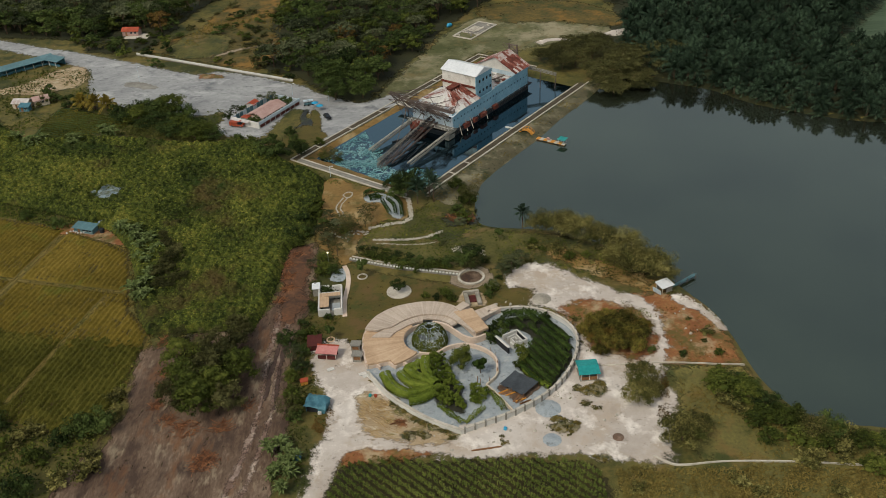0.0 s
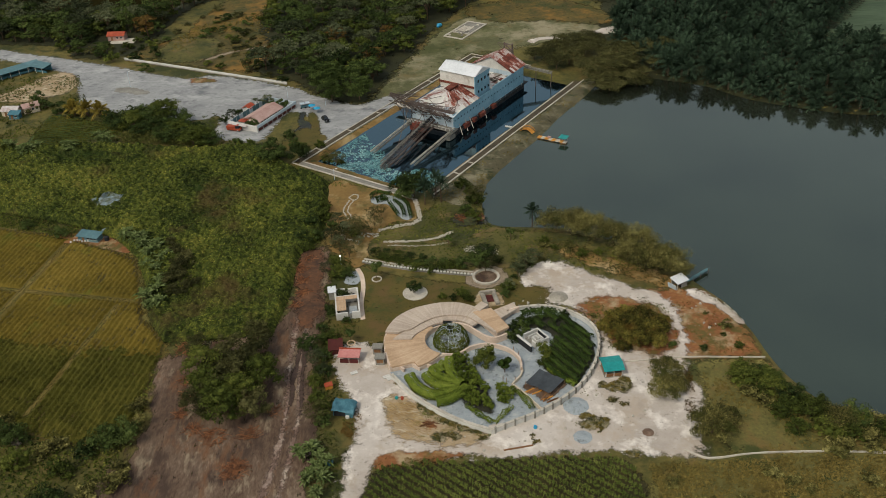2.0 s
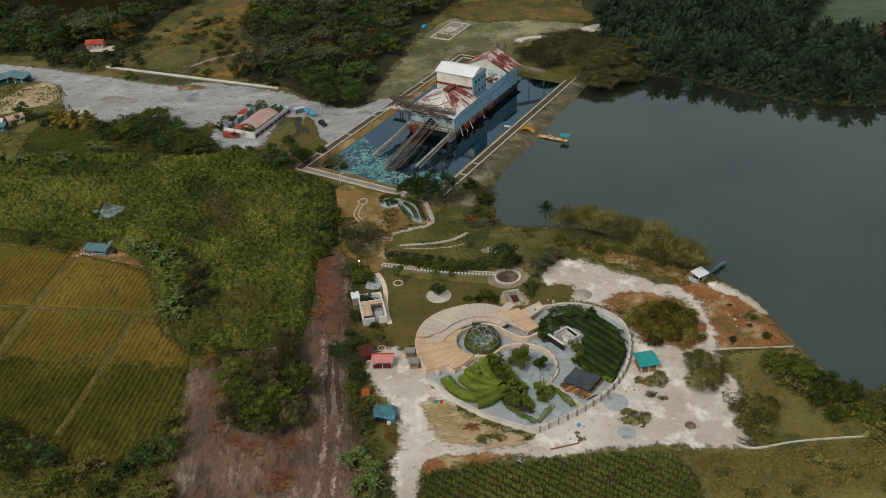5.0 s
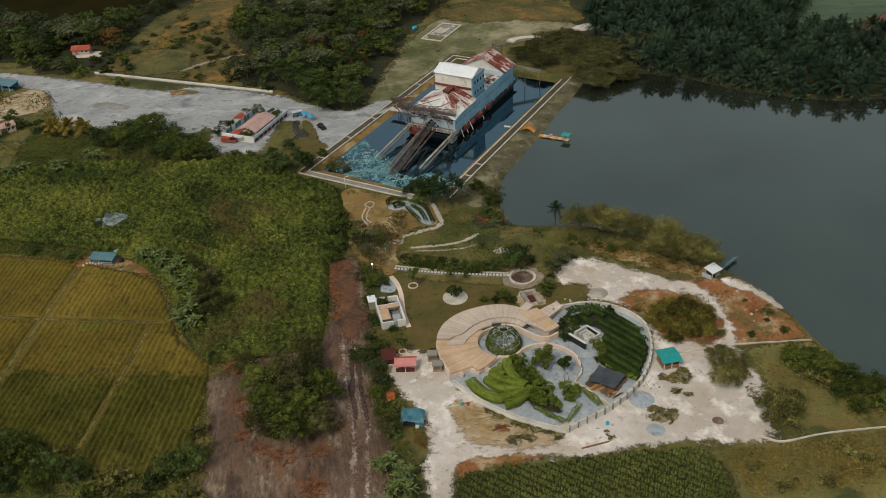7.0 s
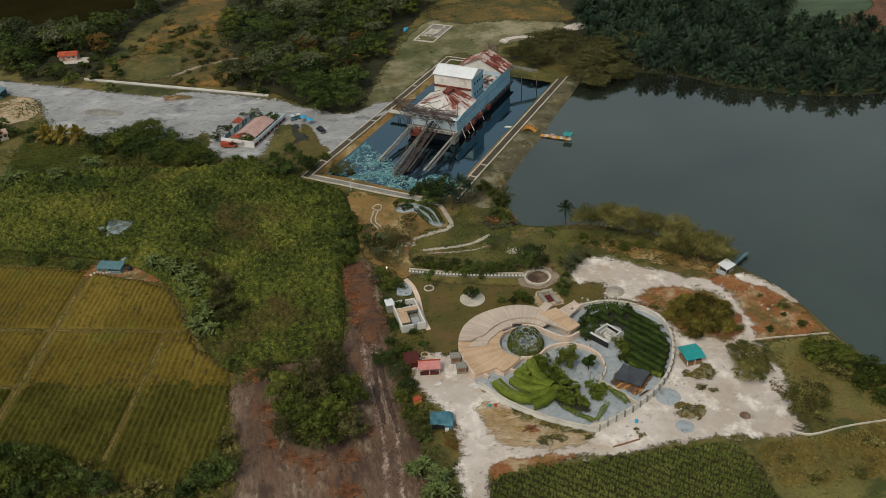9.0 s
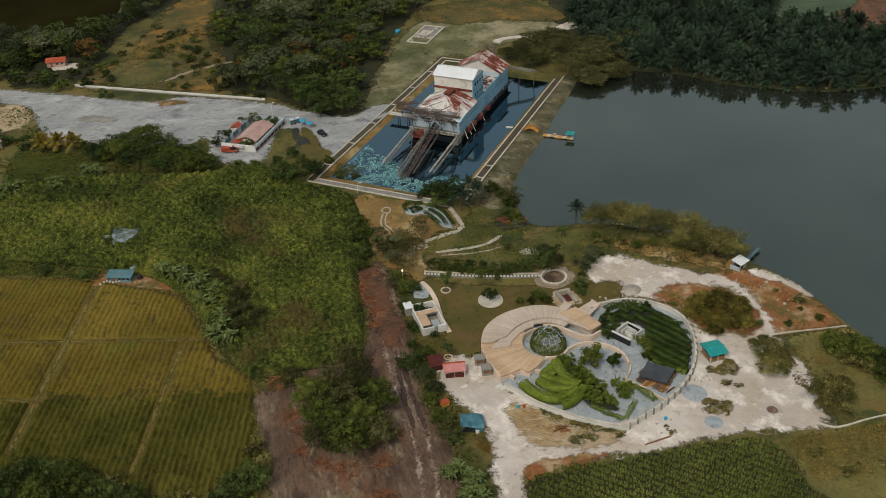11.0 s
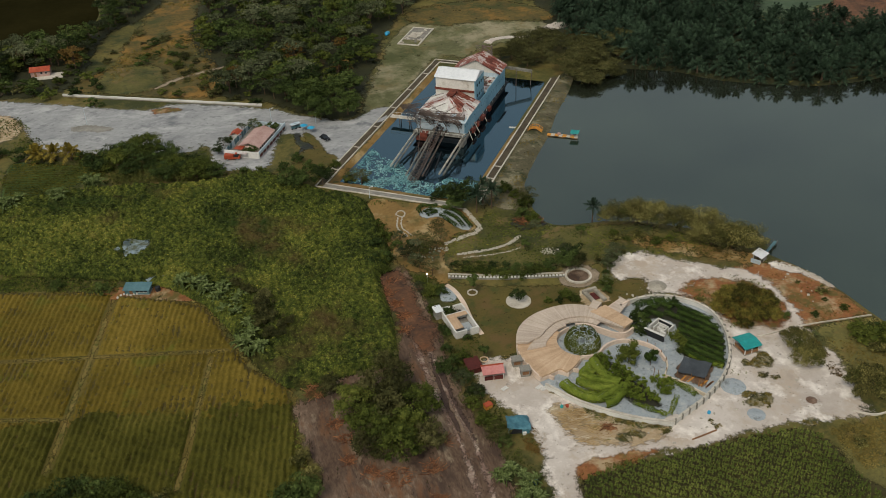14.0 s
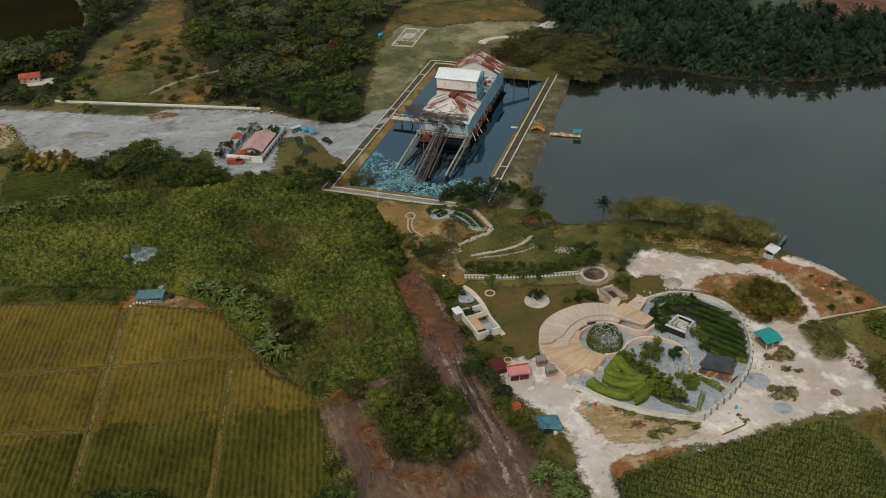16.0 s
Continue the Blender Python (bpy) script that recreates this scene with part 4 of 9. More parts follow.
        if i < 1:
            continue
        l = leaf * math.sin(math.pi * min(1, 0.18 + 0.82 * t[i]) ** 0.8) + 0.25
        d = (b - a) / np.linalg.norm(b - a)
        for sg in (-1, 1):
            tip = a + side * sg * l * 0.8 + d * l * 0.55 - np.array((0, 0, fold * l * random.uniform(0.6, 1.3)))
            quads.append((a, a + d * wide * 2.4, tip + d * 0.06, tip))
    return np.array(quads)


def quads_mesh(name, quads, mat):
    q = np.concatenate(quads)
    return mesh_of(name, q.reshape(-1, 3), np.arange(len(q) * 4).reshape(-1, 4), [mat])


def palm(name, m, height, n, length, label, category="palm tree", mat="palm", trunk=0.3, leaf=0.9, group=""):
    root = thing(name, m, label, category, group)
    bm = bmesh.new()
    lean = random.uniform(-0.06, 0.06) * height
    tube(bm, [(0, 0, -0.3), (lean * 0.4, 0, height * 0.5), (lean, 0, height)], [trunk * 1.2, trunk, trunk * 0.9], 8)
    part("trunk", bm, M["bark"], root)
    qs = []
    for i in range(n):
        k = i / n
        rise = radians(80 - 85 * k + random.uniform(-8, 8))
        qs.append(frond((lean, 0, height), i * 2.39996, length * random.uniform(0.8, 1.05), rise, 0.28 + 0.25 * k, leaf=leaf))
    mesh_part("fronds", quads_mesh("fronds", qs, M[mat]), root)
    return root


def banana(name, m, n, label, group=""):
    """A clump of banana stems with broad arching leaves."""
    root = thing(name, m, label, "banana plant", group)
    qs = []
    for k in range(n):
        x, y = random.uniform(-1.3, 1.3) * (k > 0), random.uniform(-1.3, 1.3) * (k > 0)
        h = random.uniform(1.6, 2.6)
        stem = bmesh.new()
        tube(stem, [(x, y, -0.2), (x, y, h)], [0.16, 0.1], 6)
        part("stem", stem, M["banana"], root)
        for i in range(8):
            yaw, rise, L, w = i * 2.4 + k, radians(random.uniform(25, 75)), random.uniform(2.0, 3.0), random.uniform(0.2, 0.3)
            t = np.linspace(0, 1, 6)
            out, up = L * t * math.cos(rise), L * (t * math.sin(rise) - 0.55 * t * t)
            rib = np.stack([x + out * math.cos(yaw), y + out * math.sin(yaw), h + up], 1)
            side = np.array((-math.sin(yaw), math.cos(yaw), 0))
            ww = w * np.sin(np.pi * (0.08 + 0.9 * t)) ** 0.6
            for a in range(5):
                for sg in (-1, 1):
                    e0, e1 = rib[a] + side * sg * ww[a] + [0, 0, 0.1], rib[a + 1] + side * sg * ww[a + 1] + [0, 0, 0.1]
                    qs.append(np.array([(rib[a], rib[a + 1], e1, e0)]))
    mesh_part("leaves", quads_mesh("leaves", qs, M["banana"]), root)
    return root


def spread_points(outline, gap, jitter=0.35, hole=None):
    """Places on a jittered lattice inside an outline."""
    poly = np.array(outline, float)
    x0, y0 = poly.min(0)
    x1, y1 = poly.max(0)
    ax, ay = np.arange(x0, x1, gap), np.arange(y0, y1, gap * 0.866)
    X, Y = np.meshgrid(ax, ay)
    X = X + (np.arange(len(ay)) % 2)[:, None] * gap / 2
    X, Y = X + rng.uniform(-jitter, jitter, X.shape) * gap, Y + rng.uniform(-jitter, jitter, Y.shape) * gap
    ok = inside(X, Y, poly) > 0
    if hole is not None:
        ok &= inside(X, Y, np.array(hole, float)) < 0
    return np.c_[X[ok], Y[ok]]


PLANTED = set()


def plant(kinds, x, y, scale=1.0, squash=1.0):
    """Sets one of the kinds at a place: the kind's first plant itself, then copies."""
    proto = random.choice(kinds)
    m = pose(x, y, land_at(x, y), 0, 0, random.uniform(0, 360))
    ob = copy_thing(proto, m) if proto.name in PLANTED else proto
    PLANTED.add(proto.name)
    ob.matrix_basis = m @ Matrix.Diagonal((scale, scale, scale * squash, 1))
    return ob


I4 = Matrix.Identity(4)
WOOD = [tree("forest_tree", I4, 8, 4.6, M["leaf_dark"], 950, 0.5, "dense dark green forest tree", group="woodland trees", n_lobes=20, base=0.12, dense=0.72, loose=0.8, clump=0.66),
        tree("forest_tree", I4, 10, 5.0, M["leaf_dark"], 1050, 0.5, "tall dark green forest tree", group="woodland trees", n_lobes=22, base=0.15, dense=0.72, loose=0.8, clump=0.62, core=0.6),
        tree("olive_green_tree", I4, 7, 4.6, M["leaf_olive"], 900, 0.5, "olive green forest tree", group="woodland trees", n_lobes=19, base=0.12, dense=0.72, loose=0.8, clump=0.66),
        tree("feathery_tree", I4, 9, 6.2, M["leaf_grey"], 1150, 0.5, "wide greyish green feathery forest tree", group="woodland trees", n_lobes=22, base=0.35, dense=0.72, loose=0.8, flat=0.4, clump=0.58, core=0.45)]
RUST = [tree("rusty_tree", I4, 9, 5.0, M["leaf_rust"], 1100, 0.5, "rust brown forest tree", group="woodland trees", n_lobes=20, base=0.3, dense=0.72, loose=0.8, flat=0.42, clump=0.62, core=0.6)]
UNDER = [tree("wood_edge_bush", I4, 3.2, 3.0, M["leaf_dark"], 430, 0.42, "dark green bush along the wood", "shrub", n_lobes=9, base=0.05, trunk=0.1, group="wood edge bushes", clump=0.85, dense=0.55, loose=0.8),
         tree("wood_edge_bush", I4, 2.8, 3.0, M["leaf_rain"], 400, 0.42, "dull green bush along the wood", "shrub", n_lobes=9, base=0.05, trunk=0.1, group="wood edge bushes", clump=0.85, dense=0.55, loose=0.8),
         tree("wood_edge_bush", I4, 2.6, 2.8, M["leaf_olive"], 380, 0.42, "olive bush along the wood", "shrub", n_lobes=8, base=0.05, trunk=0.1, group="wood edge bushes", clump=0.85, dense=0.55, loose=0.8)]
RAIN = [tree("rain_tree", I4, 10, 10.0, M["leaf_rain"], 3600, 0.46, "wide flat topped olive rain tree beside the pool", n_lobes=42, base=0.45, flat=0.42, trunk=0.35, core=0.4, clump=0.5, loose=0.8),
        tree("rain_tree", I4, 9, 9, M["leaf_rust"], 2300, 0.48, "wide thin brownish rain tree beside the pool", n_lobes=32, base=0.5, flat=0.32, trunk=0.3, core=0, clump=0.5),
        tree("rain_tree", I4, 9, 8.5, M["leaf_rain"], 2700, 0.44, "wide thin olive rain tree beside the pool", n_lobes=36, base=0.4, flat=0.4, trunk=0.3, core=0.3, clump=0.5, loose=0.8)]
BIG = [tree("shade_tree", I4, 12, 8.5, M["leaf_dark"], 3600, 0.52, "large dark green shade tree beside the gravel lot", n_lobes=34, base=0.2, flat=0.5, trunk=0.4, clump=0.55, loose=0.85, core=0.55)]
BUSH = [tree("shore_tree", I4, 7.4, 5.0, M["leaf_yellow"], 3600, 0.27, "yellow green bushy tree on the lake shore", n_lobes=34, base=0.1, trunk=0.12, group="shore bushes", core=0.3, flat=0.7, clump=0.55, loose=1.25),
        tree("shore_tree", I4, 6.6, 4.4, M["leaf_yellow"], 2700, 0.27, "sparse yellow green bush on the lake shore", n_lobes=28, base=0.12, trunk=0.1, group="shore bushes", core=0.22, flat=0.7, clump=0.55, loose=1.25)]
SHRUB = [tree("shrub", I4, 3.9, 3.2, M["leaf_olive"], 1050, 0.42, "rounded olive green shrub", "shrub", n_lobes=15, base=0.05, trunk=0.08, group="shrubs", core=0.58, flat=0.7, dense=0.52, loose=0.8, clump=0.8),
         tree("shrub", I4, 3.3, 2.7, M["leaf_dark"], 950, 0.42, "rounded dark green shrub", "shrub", n_lobes=13, base=0.05, trunk=0.08, group="shrubs", core=0.58, flat=0.7, dense=0.52, loose=0.8, clump=0.8),
         tree("shrub", I4, 3.4, 3.0, M["leaf_yellow"], 950, 0.42, "loose yellow green shrub", "shrub", n_lobes=14, base=0.05, trunk=0.08, group="shrubs", core=0.55, flat=0.7, dense=0.52, loose=0.8, clump=0.8)]
TUFT = [tree("weed_clump", I4, 0.9, 0.95, M["leaf_weed"], 80, 0.22, "low faded olive weed clump on open ground", "weeds", n_lobes=3, base=0.03, trunk=0.03, group="weed clumps", core=0, flat=0.7, clump=0.8, loose=0.9),
        tree("weed_clump", I4, 0.8, 0.9, M["leaf_dry"], 80, 0.22, "low yellow green weed clump on open ground", "weeds", n_lobes=3, base=0.03, trunk=0.03, group="weed clumps", core=0, flat=0.7, clump=0.8, loose=0.9)]
MOUND = [tree("mound_bush", I4, 5.2, 5.6, M["leaf_mound"], 5200, 0.32, "wide rounded olive yellow bush on red soil", "shrub", n_lobes=38, base=0.02, trunk=0.15, flat=0.8, clump=0.4, core=0.5, dense=0.85, loose=1.05, group="mound bushes"),
         tree("mound_bush", I4, 6.6, 6.8, M["leaf_yellow"], 7000, 0.32, "wide feathery yellow olive bush beside the sand", "shrub", n_lobes=52, base=0.02, trunk=0.15, flat=0.8, clump=0.36, core=0.35, dense=0.8, loose=1.1)]
VERGE = [tree("roadside_bush", I4, 6.0, 4.4, M["leaf_olive"], 1900, 0.36, "broad olive green bush beside the gravel lot", "shrub", n_lobes=20, base=0.1, trunk=0.12, group="roadside bushes", flat=0.6, clump=0.72, dense=0.9, loose=0.85, core=0.55),
         tree("roadside_bush", I4, 5.4, 4.2, M["leaf_dark"], 1800, 0.36, "broad dark green bush beside the gravel lot", "shrub", n_lobes=20, base=0.1, trunk=0.12, group="roadside bushes", flat=0.6, clump=0.72, dense=0.9, loose=0.85, core=0.55)]
FEATHER = [tree("garden_tree", I4, 6.0, 3.8, M["leaf_grey"], 1300, 0.24, "feathery grey green garden tree with thin crown", n_lobes=22, base=0.3, trunk=0.11, flat=0.6, clump=0.6, core=0),
           tree("garden_tree", I4, 5.6, 3.6, M["leaf_dark"], 1400, 0.33, "dark green leafy garden tree", n_lobes=18, base=0.25, trunk=0.12, flat=0.6, clump=0.72, core=0.5),
           tree("garden_tree", I4, 5.4, 3.6, M["leaf_rain"], 1000, 0.22, "thin brownish half bare garden tree", n_lobes=18, base=0.3, trunk=0.11, flat=0.55, clump=0.6, core=0)]
CLUMP = [tree("thicket_tree", I4, 9, 5.4, M["leaf_olive"], 2400, 0.37, "dense olive thicket tree on bare earth", n_lobes=26, base=0.15, trunk=0.25, flat=0.6, group="thicket", clump=0.6, loose=0.9, core=0.6),
         tree("thicket_tree", I4, 8, 5.0, M["leaf_rain"], 2100, 0.38, "dense brownish olive thicket tree on bare earth", n_lobes=24, base=0.15, trunk=0.22, flat=0.6, group="thicket", clump=0.6, loose=0.9, core=0.6)]
SLENDER = [tree("slender_shrub", I4, 2.5, 1.15, M["leaf_mid"], 480, 0.2, "slender loose green shrub on grey gravel", "shrub", n_lobes=9, base=0.05, trunk=0.05, group="slender shrubs", flat=1.2, clump=0.7, core=0.5, loose=0.85),
           tree("slender_shrub", I4, 3.0, 1.0, M["leaf_mid"], 480, 0.2, "tall slender green shrub on grey gravel", "shrub", n_lobes=9, base=0.05, trunk=0.05, group="slender shrubs", flat=1.3, clump=0.7, core=0.5, loose=0.85)]
SMALL = [tree("young_tree", I4, 4.4, 1.6, M["leaf_dark"], 500, 0.25, "slender young garden tree", n_lobes=5, base=0.45, trunk=0.07, flat=0.9)]
OIL = [palm("oil_palm", I4, 2.8, 25, 5.0, "dark green oil palm with arching fronds", group="oil palm grove"),
       palm("oil_palm", I4, 3.4, 27, 5.4, "tall dark green oil palm with arching fronds", group="oil palm grove"),
       palm("oil_palm", I4, 2.2, 24, 4.8, "low dark green oil palm with arching fronds", group="oil palm grove")]
COCO = [palm("coconut_palm", I4, 6.0, 24, 4.4, "slim coconut palm with drooping fronds", trunk=0.16, leaf=0.6)]
FANPALM = [palm("squat_palm", I4, 1.8, 22, 3.4, "squat bushy yellow green palm with long fronds", trunk=0.3, leaf=0.8, mat="palm_yellow")]
BANANA = [banana("banana_plant", I4, 3, "clump of pale green banana plants", "banana plants"), banana("banana_plant", I4, 4, "broad clump of banana plants", "banana plants")]

# woods round the clearing and in the north west
for outline, gap, kinds in (
        ([(-84, 388), (-70, 378), (-58, 372), (-40, 362), (-30, 374), (-20, 398), (-7, 430), (4, 450), (24, 476), (60, 480), (78, 455), (88, 470), (88, 488), (0, 502), (-60, 540), (-78, 530), (-88, 474), (-86, 440), (-78, 410)], 8.1, WOOD),
        ([(-262, 462), (-226, 446), (-182, 437), (-166, 419), (-152, 420), (-143, 440), (-133, 484), (-120, 500), (-106, 535), (-122, 566), (-131, 530), (-133, 503), (-143, 474), (-166, 474), (-208, 490), (-262, 520)], 6.8, WOOD)):
    for x, y in spread_points(outline, gap):
        if math.hypot(x + 159, y - 432) < 15:
            continue
        near_rust = random.random() < 0.035
        plant(RUST if near_rust else kinds, x, y, random.uniform(0.65, 1.5), random.uniform(0.75, 1.1))
for x, y in spread_points([(70, 390), (84, 360), (101, 350), (113, 337), (126, 328), (139, 321), (156, 315.5), (184, 315), (215, 317), (252, 319), (262, 342), (225, 342), (204, 360), (194, 375), (181, 376), (163, 387),
                           (184, 414), (204, 442), (212, 452), (150, 462), (92, 468), (78, 430)], 7.7, 0.32):
    plant(OIL, x, y, random.uniform(1.3, 1.75))
for x, y in ((-167.0, 423.1), (-160.7, 416.0), (-153.5, 410.1), (-175.8, 432.5), (-187.9, 442.9), (-151.7, 420.4), (-145.7, 419.4), (-143.6, 423.7), (-143.7, 434.5), (-138.9, 426.0), (-148.9, 426.6), (-182.9, 430.9), (-173.6, 440.5), (-135.0, 414.5), (-142.9, 409.9), (-173.8, 421.6)):
    plant(UNDER, x, y, random.uniform(0.5, 0.75) if math.hypot(x + 154, y - 428) < 13 else random.uniform(1.1, 1.7), 1.1)
for x, y in ((-109.1, 446.0), (-104.2, 433.2), (-113.9, 443.5), (-100.1, 428.3), (-94.7, 419.6), (-92.5, 429.9), (-98.5, 450.9), (-104.6, 465.0), (-116.0, 436.4), (-108.4, 399.4), (-102.1, 394.5), (-131.0, 444.3), (-128.1, 455.2), (-122.3, 465.8), (-116.3, 476.9), (-133.7, 433.9), (-109.8, 460.6), (-84.4, 411.1), (-88.4, 421.5), (-90.6, 410.0), (-97.4, 436.6), (-102.1, 442.5), (-84.1, 392.9), (-87.7, 390.0), (-91.5, 398.2), (-79.3, 396.2), (-74.5, 384.0), (-79.2, 382.1), (-72.2, 374.1), (-136.7, 397.4), (-132.9, 395.1)):
    plant(UNDER, x, y, random.uniform(0.6, 1.4), 0.85)
for x, y in spread_points([(-84, 470), (-93, 450), (-86, 418), (-76, 398), (-88, 396), (-104, 404), (-110, 440), (-118, 470)], 5.5, 0.5):
    if random.random() < 0.6:
        plant(UNDER[1:], x, y, random.uniform(0.4, 1.0), 0.55)
plant(RUST, -50.7, 411.6, 1.15)
for x, y in ((88, 357.5), (95, 353), (102, 348), (108, 341), (115, 334.5), (121, 330), (128, 325.5), (135, 321), (142, 318), (150, 315.5), (158, 314), (167, 313.5), (176, 313.3), (185, 313.2), (195, 313.8), (205, 314.5), (216, 315), (228, 315.5)):
    plant(OIL, x, y, random.uniform(1.15, 1.45))
    plant(OIL[2:], x + random.uniform(-2, 4), y - 2.2, random.uniform(0.85, 1.1), 0.8)
for x, y, s in ((-53, 362, 1.0), (-43, 364, 0.95), (-39, 351, 0.8), (-50, 350, 0.75), (-60, 372, 0.8)):
    plant(BIG, x, y, s)
for x, y, s in ((-172, 423, 0.9), (-160, 420, 0.75)):
    plant(WOOD[:1], x, y, s)
for x, y, s in ((44, 372, 0.8), (58, 384, 1.0), (52, 392, 0.9), (70, 376, 1.0), (62, 396, 0.8), (76, 392, 0.7), (90, 380, 0.8), (36, 384, 0.6), (46, 390, 0.7), (60, 354, 0.8), (72, 358, 0.85), (40, 381, 0.8), (50, 376, 0.9), (57, 361, 0.9), (68, 364, 1.0), (80, 378, 0.9), (74, 352, 0.75), (62, 348, 0.7), (86, 366, 0.7)):
    plant(RAIN[1:2] if (x, y) == (76, 392) else RAIN[::2], x, y, s * 1.15, 0.75)
for x, y, s in ((21.5, 243.5, 0.75), (25, 242, 0.95), (29, 240, 1.05), (33, 238, 1.0), (36, 236, 0.9), (40.5, 231.5, 1.05), (44, 228.5, 1.15), (47.5, 226, 0.95), (47, 219, 1.0), (50, 217.5, 1.2), (54, 215.5, 1.1), (56, 213.5, 0.7), (43, 224, 0.7), (31, 241, 0.9), (52, 219, 1.0), (46, 222, 0.8)):
    plant(BUSH, x, y, s * 1.15)
for x, y, s in ((34.0, 193.6, 0.8), (40.6, 194.4, 0.85), (42.8, 189.0, 0.85), (37.4, 190.2, 1.0), (33.0, 188.4, 0.72), (37.8, 185.2, 0.8), (42.4, 184.6, 0.62), (30.4, 192.0, 0.5), (37.2, 197.0, 0.62), (45.4, 192.6, 0.55), (33.6, 183.6, 0.5)):
    plant(MOUND[:1], x, y, s, random.uniform(0.85, 1.1))
for x, y, s in ((41.4, 172.3, 0.76), (39.8, 165.6, 0.78), (42.6, 167.2, 0.6), (46.9, 151.6, 1.0), (50.6, 154.6, 0.7)):
    plant(MOUND[1:], x, y, s)
for x, y, s in ((28.5, 197.5, 0.5), (46, 183.5, 0.5), (61.5, 190, 0.7), (53.5, 181.5, 0.45), (62.5, 181.5, 0.5), (60, 186.5, 0.3), (58, 196, 0.3)):
    plant(SHRUB, x, y, s, 0.8)
for x, y, s in ((63.5, 170, 0.6), (64.8, 164.5, 0.75), (68, 161.5, 0.8), (70.7, 155.5, 0.8), (75, 151.5, 0.85), (80, 152.5, 0.9), (66.5, 168, 0.6), (85, 148, 0.7), (91, 147.5, 0.7), (97, 146, 0.7)):
    plant(BUSH if random.random() < 0.45 else VERGE, x, y, s * 1.1, 0.9)
for x, y in spread_points([(60, 175), (66, 174), (71, 162), (77, 155), (90, 150), (110, 145), (110, 136), (85, 140), (72, 144), (62, 154), (57, 165)], 4.6):
    plant(SHRUB[::2], x, y, random.uniform(0.7, 1.2), 0.8)
for x, y in spread_points([(-262, 462), (-226, 446), (-182, 437), (-166, 420), (-152, 420), (-143, 440), (-133, 484), (-120, 500), (-131, 510), (-143, 474), (-166, 474), (-208, 490), (-262, 520)], 7.2, 0.45):
    if x > -205 and math.hypot(x + 157, y - 437) > 9:
        plant(UNDER, x, y, random.uniform(0.8, 1.35))
for x, y in spread_points([(33, 140), (40, 140), (60, 140.5), (80, 139), (108, 134), (100, 124), (60, 128), (36, 128)], 5.2):
    plant(TUFT if random.random() < 0.5 else SHRUB[2:], x, y, random.uniform(0.5, 0.9), 0.7)
for x, y, s in ((-72, 181.5, 1.0), (-67, 188, 0.95), (-60, 187, 0.95), (-57, 177, 0.95), (-71, 169.5, 0.9), (-64.5, 166, 1.0), (-58, 167, 0.9), (-64.5, 176, 1.15), (-76, 192, 0.7), (-60, 195, 0.8), (-70, 175, 0.9), (-62, 171, 0.95), (-68, 181, 0.9), (-60.5, 181, 0.9), (-67, 171, 0.9), (-64, 184, 0.8)):
    plant(CLUMP, x, y, s * 1.08)
for x, y in ((-99.3, 239.7), (-95.5, 230.2), (-91.8, 218.6), (-89.3, 212.9), (-94.3, 235.6), (-101.3, 244.7), (-92, 225), (-104, 248), (-107, 251), (-97, 243), (-93.5, 214.5),
             (-159.8, 316), (-146.8, 317.6), (-135, 322), (-157.2, 317.6), (-163.2, 318.7), (-132.4, 323.1), (-137.2, 323.6), (-144.4, 316.6), (-168, 320),
             (-43, 153.4), (-40.8, 151.2), (-42.5, 148.2), (-39.8, 144.3), (-45, 150.5), (-43.5, 144), (-41, 140)):
    big = 0.75 if x > -60 else 1.0
    plant(BANANA, x, y, big * random.uniform(1.2, 1.6))
    plant(BANANA, x + random.uniform(-2.2, 2.2), y + random.uniform(-2.2, 2.2), big * random.uniform(1.0, 1.4))
for x, y, s in ((-87.4, 222.9, 0.8), (-85.7, 217.2, 0.7), (-86.6, 233.4, 0.75), (-88, 229, 0.8), (-90.5, 239, 0.65), (-82.5, 221, 0.65), (-93, 245, 0.5)):
    plant(CLUMP, x, y, s, 1.0)
for x, y, s in ((-50.6, 252.2, 1.3), (-47.5, 256, 1.2), (-49, 246, 1.1), (-52.9, 243, 1.2), (-56.4, 273.2, 1.0), (-47.6, 263, 1.0), (-52, 263, 0.9), (-38.9, 213, 0.9), (-38.6, 223.7, 0.9), (-41.5, 193.5, 0.9), (-43.4, 194, 0.8), (-42.8, 186.7, 1.0), (-42.2, 180.5, 1.1), (-44, 177, 0.9),
                (-41.9, 167.5, 1.0), (-41.2, 162.5, 1.0), (-41.5, 224.4, 1.0), (-42, 230, 0.8), (-43.5, 171, 0.8), (-42.8, 216, 0.8), (-42.5, 207, 0.7), (-44, 199, 0.7)):
    plant(SHRUB[:2], x, y, s * 0.9)
for x, y, s in ((-37, 246, 0.9), (-40.5, 249, 0.9), (-44, 251, 0.9), (-83, 315.5, 0.9), (-78, 313, 0.9), (-70, 312, 1.1), (-66, 304, 1.2), (-69, 300, 1.4), (-64, 318, 1.0), (-61, 310, 1.1), (-66, 292, 1.0), (-58, 305, 1.1), (-49, 300, 0.9), (-44, 298, 0.7),
                (-52, 309, 0.8), (-18.4, 277.6, 1.3), (-22, 278, 1.2), (-2, 272, 1.1), (1.5, 261.5, 1.2), (0, 251, 1.0), (-2, 256, 1.0), (0, 268, 0.8), (-15, 276, 1.0), (-25, 276, 0.9)):
    plant(SHRUB[:2], x, y, s * 0.9)
